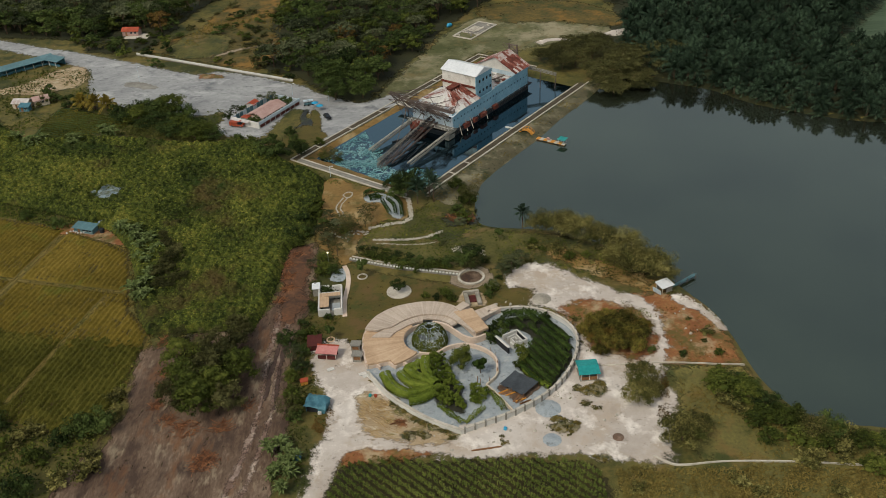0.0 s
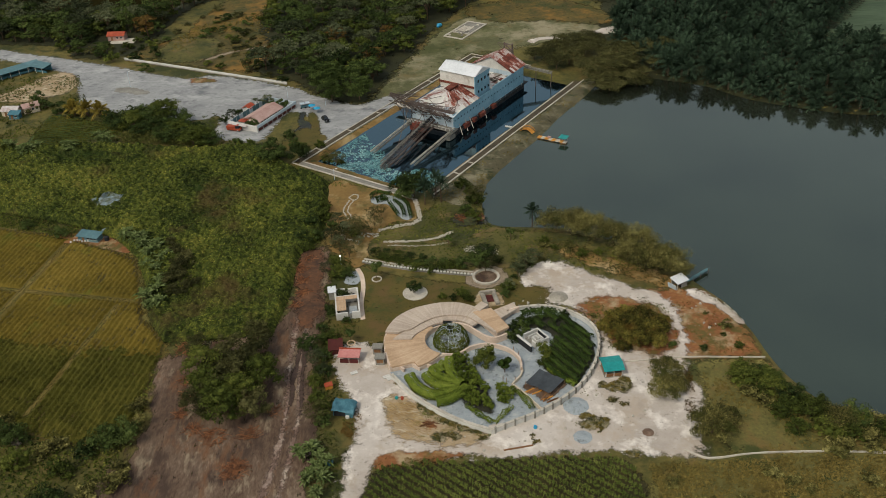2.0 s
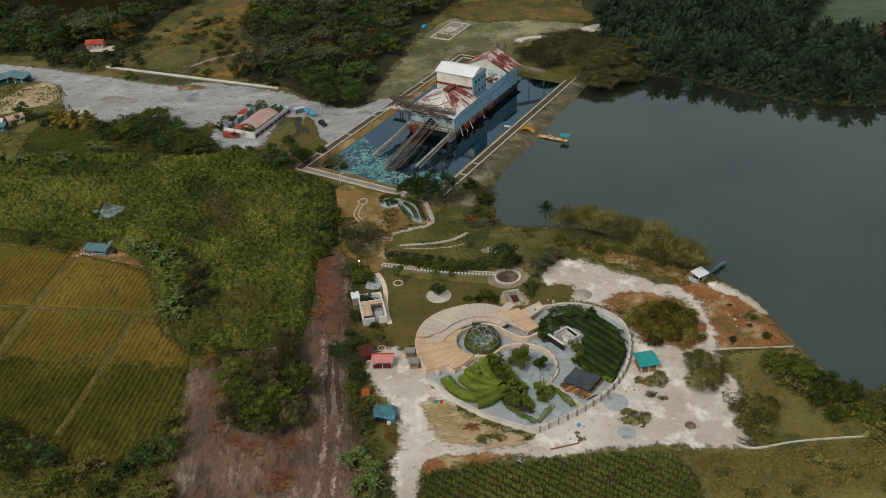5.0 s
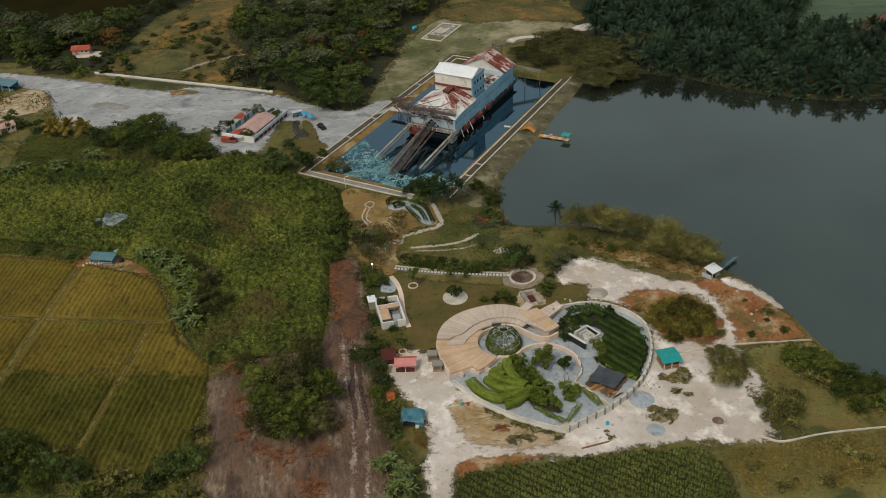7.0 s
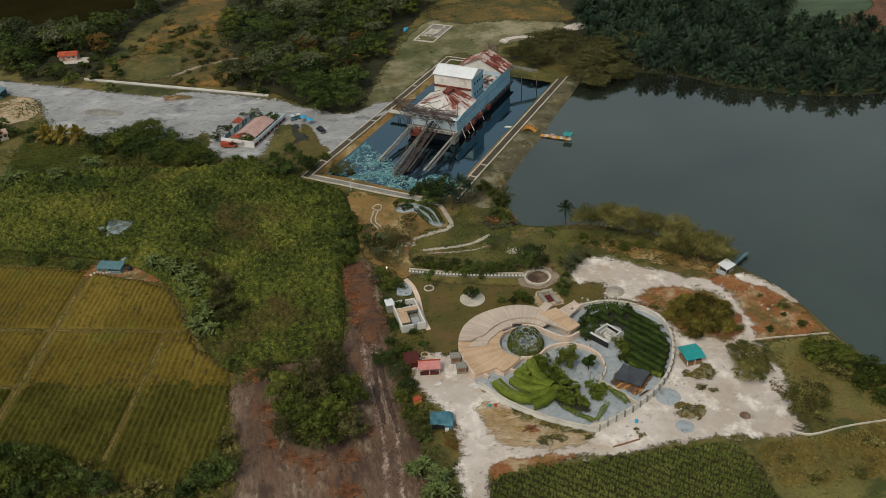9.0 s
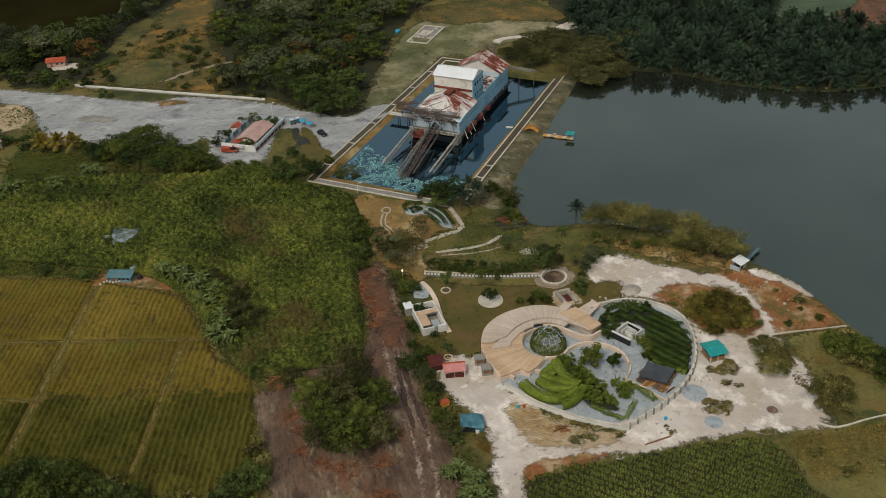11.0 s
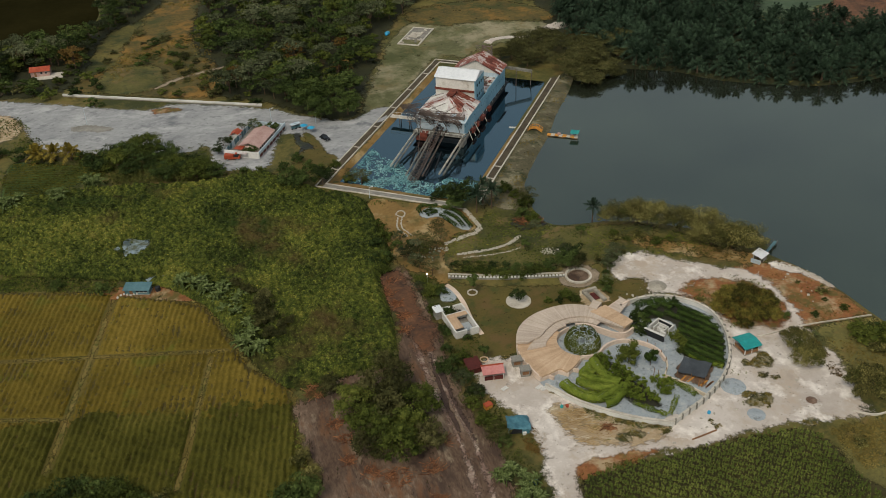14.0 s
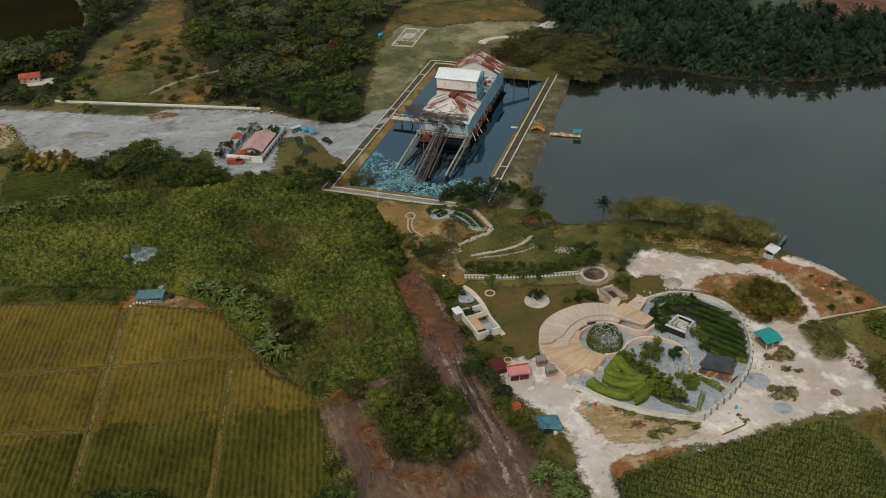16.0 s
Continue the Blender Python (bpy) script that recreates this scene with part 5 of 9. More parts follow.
for x, y, s in ((-130.6, 169.8, 1.3), (-126.6, 174.4, 1.2), (-120.1, 165.9, 1.2), (-113.5, 163, 1.1), (-128, 162.5, 1.3), (-91.3, 160, 1.2), (-87.7, 161, 1.3), (-120.4, 161, 1.1), (-99, 151.4, 1.3), (-91.3, 144.3, 1.2), (-95, 157, 1.2),
                (-105, 158, 1.2), (-110, 155, 1.4), (-98.9, 141.3, 1.3), (-102.4, 160.6, 1.2), (-135, 166, 1.2), (-142, 170, 1.2), (-86, 152, 1.0)):
    plant(VERGE if random.random() < 0.5 else SHRUB, x, y, s * 0.85)
for x, y, s in ((-85.5, 147, 1.5), (-86.5, 172, 1.1), (-85, 166, 1.1), (-117, 169, 1.0)):
    plant(SHRUB[2:], x, y, s * 0.9)
for x, y in ((-122.8, 341.4), (-120.6, 345.9), (-115.3, 346.1), (-108.3, 337.7), (-126.3, 335.4), (-117.1, 331.6), (-107.4, 325.9), (-97.9, 320.7), (-99.7, 316.6), (-114.6, 338.3), (-102.3, 326.5), (-121.9, 329.5), (-126.4, 341.3), (-133.1, 337.1), (-92.8, 317.6), (-110.1, 321.9)):
    plant(VERGE, x, y, random.uniform(1.05, 1.5), 0.85)
for x, y in ((-174.5, 369.1), (-168.5, 360.7), (-161.0, 355.2), (-155.0, 350.6), (-138.5, 345.4), (-135.1, 343.6), (-173.2, 358.3)):
    plant(UNDER, x, y, random.uniform(1.0, 1.6))
for x, y in ((-29.3, 233.8), (-27.3, 231.3), (-25.5, 232.9), (-23.4, 229.3), (-20.9, 228.6), (-18.9, 225.7), (-16.5, 226.1), (-14.0, 223.7), (-11.5, 224.7), (-9.1, 225.0), (-5.4, 224.8), (-25.6, 234.7), (-17.8, 230.1), (-30.1, 235.6), (-12.8, 227.0), (-22.3, 232.1)):
    plant(SHRUB[::2], x, y, random.uniform(0.5, 0.8), 0.7)
for x, y in ((-30.4, 236), (-27, 235), (-23.5, 233.6), (-20, 232), (-16.5, 230.6), (-13.5, 229.4), (-10.5, 228), (-7.5, 227), (-28.5, 232.6), (-25, 231), (-21.5, 230), (-18, 228.4), (-14.8, 227), (-11.6, 226)):
    plant(SHRUB[:2], x, y, random.uniform(0.55, 0.75), 0.6)
for x, y in ((-54.4, 241), (-54.8, 236), (-55.2, 230), (-56, 225), (-56.6, 219), (-57.4, 213), (-58, 207), (-58.6, 201), (-51.5, 238.5), (-50, 243)):
    plant(SHRUB, x + random.uniform(-1, 1), y + random.uniform(-1.5, 1.5), random.uniform(0.35, 0.8), 0.85)
for x, y, s in ((2.3, 226.3, 1.1), (0.4, 228.4, 0.9), (13.1, 221.5, 0.95), (16, 225, 0.85)):
    plant(FEATHER[1:2] if s > 1 else FEATHER[:1], x, y, s)
for x, y, s in ((7.2, 212.6, 0.75), (-5.8, 210.8, 0.7), (10.6, 224.4, 0.6), (5.6, 226.6, 0.55), (18.5, 226, 0.5)):
    plant(SHRUB[::2], x, y, s, 0.9)
for x, y in spread_points([(20, 237), (30, 233), (44, 222), (53, 214), (50, 211), (40, 218), (28, 228), (19, 233)], 2.6):
    plant(TUFT if random.random() < 0.75 else SHRUB[::2], x, y, random.uniform(0.35, 0.8), 0.8)
for x, y in ((11.5, 221.8), (9.4, 217.7), (8.0, 212.6), (14.6, 223.8), (6.1, 209.6), (-8.4, 209.5), (-4.3, 208.3), (-5.5, 210.4), (-11.3, 210.2)):
    plant(SHRUB[:2], x, y, random.uniform(0.4, 0.65), 0.9)
for x, y, s in ((-39, 247, 0.85), (-41.5, 239, 0.8), (-35.5, 240, 0.6), (-44, 243.5, 0.85), (-42.5, 254, 0.7), (-44, 225, 0.75), (-1, 246.5, 0.65), (10.5, 219, 0.75), (-44.6, 184.5, 0.8), (-42.6, 180, 0.7), (13.5, 223, 0.6), (7.5, 213, 0.55)):
    plant(FEATHER[:1], x, y, s)
for x, y, s in ((-18.9, 213.6, 0.62), (-18.2, 268.5, 1.45), (-21, 266.5, 0.9), (-0.2, 224.2, 0.95), (-68, 297.5, 1.4), (-58.5, 299, 1.1), (-47, 190, 0.8), (-5, 225, 0.6)):
    plant(FEATHER[1:2], x, y, s * 1.15)
for x, y, s in ((-39.7, 240.9, 1.0), (-36.2, 246.9, 1.1), (-38.1, 233.3, 0.9), (-30.8, 249.4, 0.9), (-42.9, 243, 1.0), (-41, 236.5, 0.8), (-31, 254, 0.95), (-29, 257.5, 0.7), (2, 262, 1.2), (-45.5, 296, 1.1), (-48, 300, 1.0), (-38, 250, 0.9), (-33.5, 244.5, 0.85), (-36, 246, 0.8), (-42.6, 163, 1.1), (1.5, 221.5, 0.8), (3.4, 224.5, 0.9)):
    plant(FEATHER[2:], x, y, s)
for x, y, k in ((-143, 175, 0), (-136, 176, 0), (-130, 173, 0), (-125, 170, 1), (-133, 169, 1)):
    plant(VERGE[1:] if k == 0 else VERGE[:1], x, y, random.uniform(0.95, 1.25))
plant(COCO, 18.1, 246.5, 1.0)
plant(OIL, -97.3, 319.6, 0.85)
for x, y in ((-14.8, 263), (-9.5, 263.8), (-11, 268)):
    plant(COCO, x, y, 1.15)
for x, y in ((-148.6, 350.5), (-142.7, 348.9), (-154.5, 352.2)):
    plant(FANPALM, x, y, 1.7)
for x, y, s in ((-29.8, 221.4, 1.3), (10.5, 238, 1.0), (-36.0, 192.5, 1.0), (-8.4, 236.4, 0.9)):
    plant(SMALL, x, y, s)


def stuff(name, verts, faces, mat, label, category):
    return tagged(new(name, mesh_of(name, verts, faces, [mat])), label, category, kind="stuff")


def canopy(name, outline, step, rise, mat, label, category, leaves=0.0, leaf=0.3, leaf_mat=None, leaf_label=""):
    """A leafy sheet over an area: the lower leaves of a dense growth, with loose leaves on it. rise: its height at x, y."""
    poly = np.array(outline, float)
    x0, y0 = poly.min(0)
    x1, y1 = poly.max(0)
    ax, ay = np.arange(max(x0, -200), x1, step), np.arange(y0, y1, step)
    X, Y = np.meshgrid(ax, ay)
    d = inside(X, Y, poly)
    h = np.clip(rise(X, Y), 0.02, None) * np.clip(d / 2.0, 0, 1)
    Z = land(X, Y) + h
    f = grid_faces(len(ax), len(ay))
    f = f[(d.ravel()[f] > 0).all(1)]
    used, back = np.unique(f, return_inverse=True)
    me = mesh_of(name, np.c_[X.ravel(), Y.ravel(), Z.ravel()][used], back.reshape(-1, 4), [mat])
    me.polygons.foreach_set("use_smooth", np.ones(len(me.polygons), bool))
    if leaves:
        gy_, gx_ = np.gradient(Z, step)
        pick = used[(rng.uniform(size=len(used)) < leaves) & (h.ravel()[used] > 0.12)]
        pos = np.c_[X.ravel(), Y.ravel(), Z.ravel() + 0.05][pick] + rng.uniform(-0.5, 0.5, (len(pick), 3)) * [step, step, 0.12]
        nrm = np.c_[-gx_.ravel(), -gy_.ravel(), np.ones(Z.size)][pick]
        nrm /= np.linalg.norm(nrm, axis=1)[:, None]
        stuff(name.replace("canopy", "leaves"), *blades(pos, nrm + rng.normal(size=pos.shape) * 0.42, leaf * rng.uniform(0.6, 1.4, len(pos)), 1.7, 0.15), leaf_mat, leaf_label, category)
    return tagged(new(name, me), label, category, kind="stuff")


# tall weeds of the scrub
for x, y in spread_points(SCRUB, 14, 0.5):
    if x > -185 and random.random() < 0.35:
        plant(SHRUB, x, y, random.uniform(0.3, 0.6), 0.8)
def scrub_rise(x, y):
    h = 0.1 + 0.4 * lattice(x, y, 13, 21) + 0.5 * lattice(x, y, 6, 22) + 1.9 * domes(x, y, 2.9, 23) + 1.8 * domes(x, y, 1.5, 24)
    ragged = 0.3 * lattice(x, y, 2.6, 25) + 0.2 * lattice(x, y, 1.1, 26)
    wet = np.minimum(np.hypot((x + 122) / 6.2, (y - 277.5) / 7.5), np.hypot((x + 116) / 5.0, (y - 258.6) / 2.2)) + ragged
    return h * np.clip((wet - 0.75) * 3, 0, 1)


canopy("scrub_canopy", SCRUB, 0.33, scrub_rise, M["scrub_canopy"], "thick low growth of green weeds", "weeds",
       0.55, 0.34, M["leaf_scrub"], "dense tall green weeds and creepers")


def rows_of_plants(outline, angle, row_gap, plant_gap, clear=None):
    """Places along straight planting rows inside an outline; angle: the rows' direction in degrees from x."""
    poly = np.array(outline, float)
    c, s = math.cos(radians(angle)), math.sin(radians(angle))
    along, across = np.array((c, s)), np.array((-s, c))
    a, b = poly @ along, poly @ across
    A, B = np.meshgrid(np.arange(a.min(), a.max(), plant_gap), np.arange(b.min(), b.max(), row_gap))
    A = A + rng.uniform(-0.3, 0.3, A.shape) * plant_gap
    B = B + rng.uniform(-0.08, 0.08, B.shape) * row_gap
    P = A.ravel()[:, None] * along + B.ravel()[:, None] * across
    ok = inside(P[:, 0], P[:, 1], poly) > 0.3
    return P[ok]


def crop(name, P, k, height, width, size, mat, label, category, aspect=2.4):
    x, y = np.repeat(P[:, 0], k), np.repeat(P[:, 1], k)
    h = np.repeat(height * rng.uniform(0.7, 1.15, len(P)), k)
    up = rng.uniform(0.25, 1, len(x))
    a = rng.uniform(0, 2 * math.pi, len(x))
    r = width * (1.1 - 0.6 * up) * rng.uniform(0.4, 1, len(x))
    pos = np.c_[x + r * np.cos(a), y + r * np.sin(a), land(x, y) + h * up]
    nrm = np.c_[np.cos(a) * 0.7, np.sin(a) * 0.7, 0.8 * np.ones(len(x))] + rng.normal(size=(len(x), 3)) * 0.35
    return stuff(name, *blades(pos, nrm, size * rng.uniform(0.7, 1.3, len(x)), aspect, 0.3), mat, label, category)


FIELD_PATHS = (((-127.5, 252), (-142, 187), 1.3), ((-175, 237), (-99, 218), 0.9), ((-180, 217), (-138, 203.3), 0.9), ((-103, 216), (-114, 172), 0.9))


def off_path(x, y):
    """Metres from the nearest field path's edge."""
    best = np.full(np.shape(x), 1e9)
    for (xa, ya), (xb, yb), w in FIELD_PATHS:
        t = np.clip(((x - xa) * (xb - xa) + (y - ya) * (yb - ya)) / ((xb - xa) ** 2 + (yb - ya) ** 2), 0, 1)
        best = np.minimum(best, np.hypot(x - xa - t * (xb - xa), y - ya - t * (yb - ya)) - w)
    return best


def is_lush(x, y, spread=0.0):
    return (y < 203 - 0.22 * (x + 138) + spread) & ((x > -140) | (y < 205))


ROW_WAY = np.array((-math.sin(radians(77.5)), math.cos(radians(77.5))))
ROW_START = (np.array(FIELD, float) @ ROW_WAY).min()


def crop_rise(x, y):
    across = x * ROW_WAY[0] + y * ROW_WAY[1] - ROW_START + 0.75
    along = x * ROW_WAY[1] - y * ROW_WAY[0]
    ridge = 0.5 + 0.5 * np.cos(2 * math.pi * (across - 0.75) / 1.5 + 0.9 * lattice(x, y, 2.3, 38))
    h = -0.05 + 0.42 * ridge + 0.55 * domes(across * 1.12, along * 1.35, 1.68, 32, 0.3) + 0.15 * lattice(x, y, 5, 33) + 0.16 * lattice(x, y, 1.3, 36)
    return h * np.where(is_lush(x, y), 1.6, 1.0) * np.clip(off_path(x, y) / 0.8, 0, 1)


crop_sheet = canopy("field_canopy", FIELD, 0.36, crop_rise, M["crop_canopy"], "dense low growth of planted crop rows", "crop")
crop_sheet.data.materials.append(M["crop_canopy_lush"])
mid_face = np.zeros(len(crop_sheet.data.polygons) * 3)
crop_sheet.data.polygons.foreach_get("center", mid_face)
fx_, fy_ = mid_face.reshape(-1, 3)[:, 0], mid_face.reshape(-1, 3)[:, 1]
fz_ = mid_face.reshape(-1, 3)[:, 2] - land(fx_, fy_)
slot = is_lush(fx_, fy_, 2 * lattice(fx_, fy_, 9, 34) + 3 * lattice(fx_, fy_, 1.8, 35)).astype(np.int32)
# low faces take the dark soil, which also paints the furrows' shade
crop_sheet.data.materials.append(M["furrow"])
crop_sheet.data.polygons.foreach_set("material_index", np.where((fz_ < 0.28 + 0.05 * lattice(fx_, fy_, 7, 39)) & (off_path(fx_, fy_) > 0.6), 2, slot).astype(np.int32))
P = rows_of_plants(FIELD, 77.5, 1.5, 0.5)
P = P[(P[:, 0] > -182) & (off_path(P[:, 0], P[:, 1]) > 0)]
P = P[rng.uniform(size=len(P)) < 0.75 + 0.4 * lattice(P[:, 0], P[:, 1], 14, 31)]
lush = is_lush(P[:, 0], P[:, 1], 2 * lattice(P[:, 0], P[:, 1], 9, 34) + rng.normal(size=len(P)) * 2.0)
crop("field_crop", P[~lush], 8, 0.85, 0.42, 0.19, M["leaf_crop"], "rows of low yellow green crop plants", "crop")
crop("field_crop_lush", P[lush], 8, 1.45, 0.48, 0.22, M["leaf_crop_dark"], "rows of darker lush crop plants", "crop")
MAIZE = [(-32.5, 128), (-31, 142), (-28.5, 147.5), (-20, 148.6), (-9, 147.6), (10, 147.2), (20, 147), (25, 145.8), (28, 142.5), (28.5, 130), (30, 116), (-35, 116)]
MAIZE_ROWS = rows_of_plants(MAIZE, -43, 1.75, 0.6)
crop("maize", MAIZE_ROWS, 18, 1.8, 0.34, 0.18, M["leaf_corn"], "dense rows of green maize", "crop", 4.0)
crop("maize_tassels", MAIZE_ROWS, 3, 2.0, 0.14, 0.12, M["tassel"], "pale tassels on maize rows", "crop", 3.0)
crop("plot_crop", rows_of_plants(PLOT, -22, 1.7, 0.55), 9, 0.6, 0.55, 0.26, M["leaf_crop_dark"], "dark green vegetable rows", "crop")
REEDS = spread_points([(-128, 323), (-121, 320.5), (-108.5, 317.6), (-96, 315), (-95.5, 320), (-107.8, 326.5), (-120.8, 331), (-129, 330)], 0.9, 0.45)
crop("tall_reeds", REEDS, 9, 2.3, 0.5, 0.2, M["leaf_reed"], "tall pale reeds below the bushes", "reeds", 6.0)
for a, b, w in FIELD_PATHS:
    a, b, w = np.array(a), np.array(b), w * 0.4
    t = (b - a) / np.linalg.norm(b - a)
    nrm = np.array((-t[1], t[0])) * w
    region("road_field_path", [a + nrm, b + nrm, b - nrm, a - nrm], M["field_path"], "narrow trodden path between crop plots", "path", 0.07, 0.6, 0.8, 0.4, False)
region("ground_maize", MAIZE, M["maize_soil"], "dark soil between maize rows", "field", 0.10, 1.0, 1.5)
# floor sheets whose dark colour paints the shade under palms and trees
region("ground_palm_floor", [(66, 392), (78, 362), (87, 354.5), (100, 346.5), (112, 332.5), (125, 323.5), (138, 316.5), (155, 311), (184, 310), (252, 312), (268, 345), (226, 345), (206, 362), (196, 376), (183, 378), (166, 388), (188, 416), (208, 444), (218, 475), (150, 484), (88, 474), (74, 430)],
       M["wood_floor"], "palm grove floor with tree shade painted dark", "ground", 0.05, 1.5, 3)
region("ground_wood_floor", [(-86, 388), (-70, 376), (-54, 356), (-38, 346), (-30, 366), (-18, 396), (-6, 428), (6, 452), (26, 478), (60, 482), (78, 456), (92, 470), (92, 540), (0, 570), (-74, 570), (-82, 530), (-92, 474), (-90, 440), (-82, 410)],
       M["wood_floor"], "leaf litter under the woods with tree shade painted dark", "ground", 0.07, 1.5, 5)
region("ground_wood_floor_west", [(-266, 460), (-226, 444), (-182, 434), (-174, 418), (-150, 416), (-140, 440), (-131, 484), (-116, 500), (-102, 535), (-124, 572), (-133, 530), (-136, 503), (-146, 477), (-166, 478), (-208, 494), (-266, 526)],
       M["wood_floor"], "leaf litter under the western woods with tree shade painted dark", "ground", 0.07, 1.5, 5)

# ---- the tin dredge; x runs aft along the hull, y to the west side, z up ----
DREDGE = pose(*pool_xy(46.0, 28.5), 0, 0, 0, 53.8)
dredge = thing("dredge", DREDGE, "old pale blue and white tin dredge with rusty roofs", "dredge")
HW = 9.4   # half width of the hull
part("pontoon", boxes(((0, -HW, -2.2), (54, HW, 1.0))), M["steel_dark"], dredge, "black steel pontoon hull")
# dark deck colour stands in for the shadowed gap under the walls
part("deck", boxes(((-1.5, -HW - 0.9, 1.0), (55.5, HW + 0.9, 1.35))), M["steel_dark"], dredge, "steel deck plate coloured dark for the shadow gap")


def wall_with_windows(name, p0, p1, z0, z1, mat, n, w=0.6, h=0.7, sill=3.4, thick=0.2):
    """A sheet wall between two plan points with a row of recessed windows. Returns the wall."""
    a, b = Vector((*p0, 0)), Vector((*p1, 0))
    L = (b - a).length
    d = (b - a) / L
    nrm = Vector((d.y, -d.x, 0))
    bm = bmesh.new()
    m = Matrix((( d.x, nrm.x, 0, a.x), (d.y, nrm.y, 0, a.y), (0, 0, 1, 0), (0, 0, 0, 1)))
    box(bm, (0, -thick, z0), (L, 0, z0 + sill), m)
    box(bm, (0, -thick, z0 + sill + h), (L, 0, z1), m)
    step, x = L / n, 0.0
    for i in range(n):
        c = step * (i + 0.5)
        box(bm, (x, -thick, z0 + sill), (c - w / 2, 0, z0 + sill + h), m)
        x = c + w / 2
    box(bm, (x, -thick, z0 + sill), (L, 0, z0 + sill + h), m)
    wall = part(name, bm, mat, dredge)
    for i in range(n):
        c = step * (i + 0.5)
        pane = part("window", box(bmesh.new(), (c - w / 2, -thick * 0.8, z0 + sill), (c + w / 2, -thick * 0.5, z0 + sill + h), m), M["glass"], wall)
        part("shutter", box(bmesh.new(), (c - w / 2 - 0.1, 0.02, 0), (c + w / 2 + 0.1, 0.08, h + 0.15), m @ pose(0, 0, z0 + sill + h + 0.1) @ pose(0, 0, 0, random.choice((55, 62, 70)) + 90)), mat if i % 3 else M["white"], pane, "propped open steel shutter")
    return wall


EAVE = 7.8
tagged(wall_with_windows("side_wall", (1.5, -HW), (53.5, -HW), 1.35, EAVE, M["blue"], 24), "pale blue sheeted side wall")
tagged(wall_with_windows("side_wall", (53.5, HW), (1.5, HW), 1.35, EAVE, M["blue_white"], 24), "faded blue white side wall")
tagged(wall_with_windows("front_wall", (1.5, HW), (1.5, -HW), 2.6, EAVE, M["blue_white"], 7, 1.1, 1.2), "pale front wall under the roof")
tagged(wall_with_windows("rear_wall", (53.5, -HW), (53.5, HW), 1.35, EAVE, M["blue"], 6), "pale blue rear wall")


def roof_slope(a, b, c, d, nx, ny, mats, parent, name="roof_sheet", lift=0.0, skip=0.0, weights=None, rusting=None):
    """Overlapping sheets on the slope a-b (eave) to d-c (ridge)."""
    a, b, c, d = (Vector(v) for v in (a, b, c, d))
    nrm = (b - a).cross(d - a).normalized()
    if nrm.z < 0:
        nrm = -nrm
    for j in range(ny):
        for i in range(nx):
            if random.random() < skip:
                continue
            def at(s, t):
                return (a * (1 - s) + b * s) * (1 - t) + (d * (1 - s) + c * s) * t
            s0, s1, t0, t1 = i / nx, (i + 1.03) / nx, max(0, (j - 0.06) / ny), (j + 1) / ny
            q = [at(s0, t0), at(s1, t0), at(s1, t1), at(s0, t1)]
            up = nrm * (lift + 0.05 * random.random())
            bm = bmesh.new()
            lo = [bm.verts.new(v + up) for v in q]
            hi = [bm.verts.new(v + up + nrm * 0.06) for v in q]
            bm.faces.new(lo[::-1])
            bm.faces.new(hi)
            for k in range(4):
                bm.faces.new((lo[k], lo[(k + 1) % 4], hi[(k + 1) % 4], hi[k]))
            sheet = random.choices(mats, weights)[0]
            if rusting:
                near = rusting * ((j + 0.5) / ny) ** 1.5 + 0.45 * float(lattice(q[0].x + 40, q[0].y + 40, 3.2, 17)) + random.uniform(-0.15, 0.15)
                sheet = mats[0] if near > 0.45 else mats[1] if near > 0.12 else mats[2]
            part(name, bm, sheet, parent)


# front house: ridge along the hull, hipped towards the bow
front_roof = part("front_roof", boxes(((2.0, -8.9, EAVE - 0.5), (19.2, 8.9, EAVE - 0.1))), M["steel"], dredge, "patchwork of rusty and whitish roof sheets")
RZ = 11.6
mix = [M["rust"], M["rust_pale"], M["white"]]
roof_slope((6, -9.9, EAVE), (19.2, -9.9, EAVE), (19.2, 0, RZ), (12, 0, RZ), 12, 5, mix, front_roof, rusting=0.85)
roof_slope((19.2, 9.9, EAVE), (6, 9.9, EAVE), (12, 0, RZ), (19.2, 0, RZ), 12, 5, mix, front_roof, rusting=0.4)
roof_slope((6, 9.9, EAVE), (6, -9.9, EAVE), (12, 0, RZ), (12, 0, RZ), 11, 5, mix, front_roof, rusting=0.55)
roof_slope((0.6, 9.9, EAVE - 0.7), (0.6, -9.9, EAVE - 0.7), (6.2, -9.9, EAVE + 0.1), (6.2, 9.9, EAVE + 0.1), 12, 2, [M["white"], M["rust_pale"], M["blue_white"]], front_roof, weights=(4, 3, 3))
part("ridge_vent", box(box(bmesh.new(), (12.4, -1.0, RZ - 0.4), (18, 1.0, RZ + 0.5)), (12.0, -1.4, RZ + 0.5), (18.2, 1.4, RZ + 0.7)), M["rust"], front_roof, "rusty ridge ventilator")

# tall screen tower
tower = part("screen_tower", boxes(((19.4, -7.4, 11.8), (29.4, 8.1, 16.0))), M["tower"], dredge, "tall off-white tower block")
part("tower_base", boxes(((19.6, -7.3, 1.35), (29.2, 8.3, 11.0))), M["tower"], tower)
part("tower_skirt", boxes(((19.1, -7.5, 11.0), (29.7, 8.5, 11.8))), M["rust"], tower, "rusty band round the tower")
part("east_face", boxes(((19.2, -7.9, 6.0), (29.6, -7.5, 16.0))), M["blue"], tower, "pale blue east face")
bm = bmesh.new()
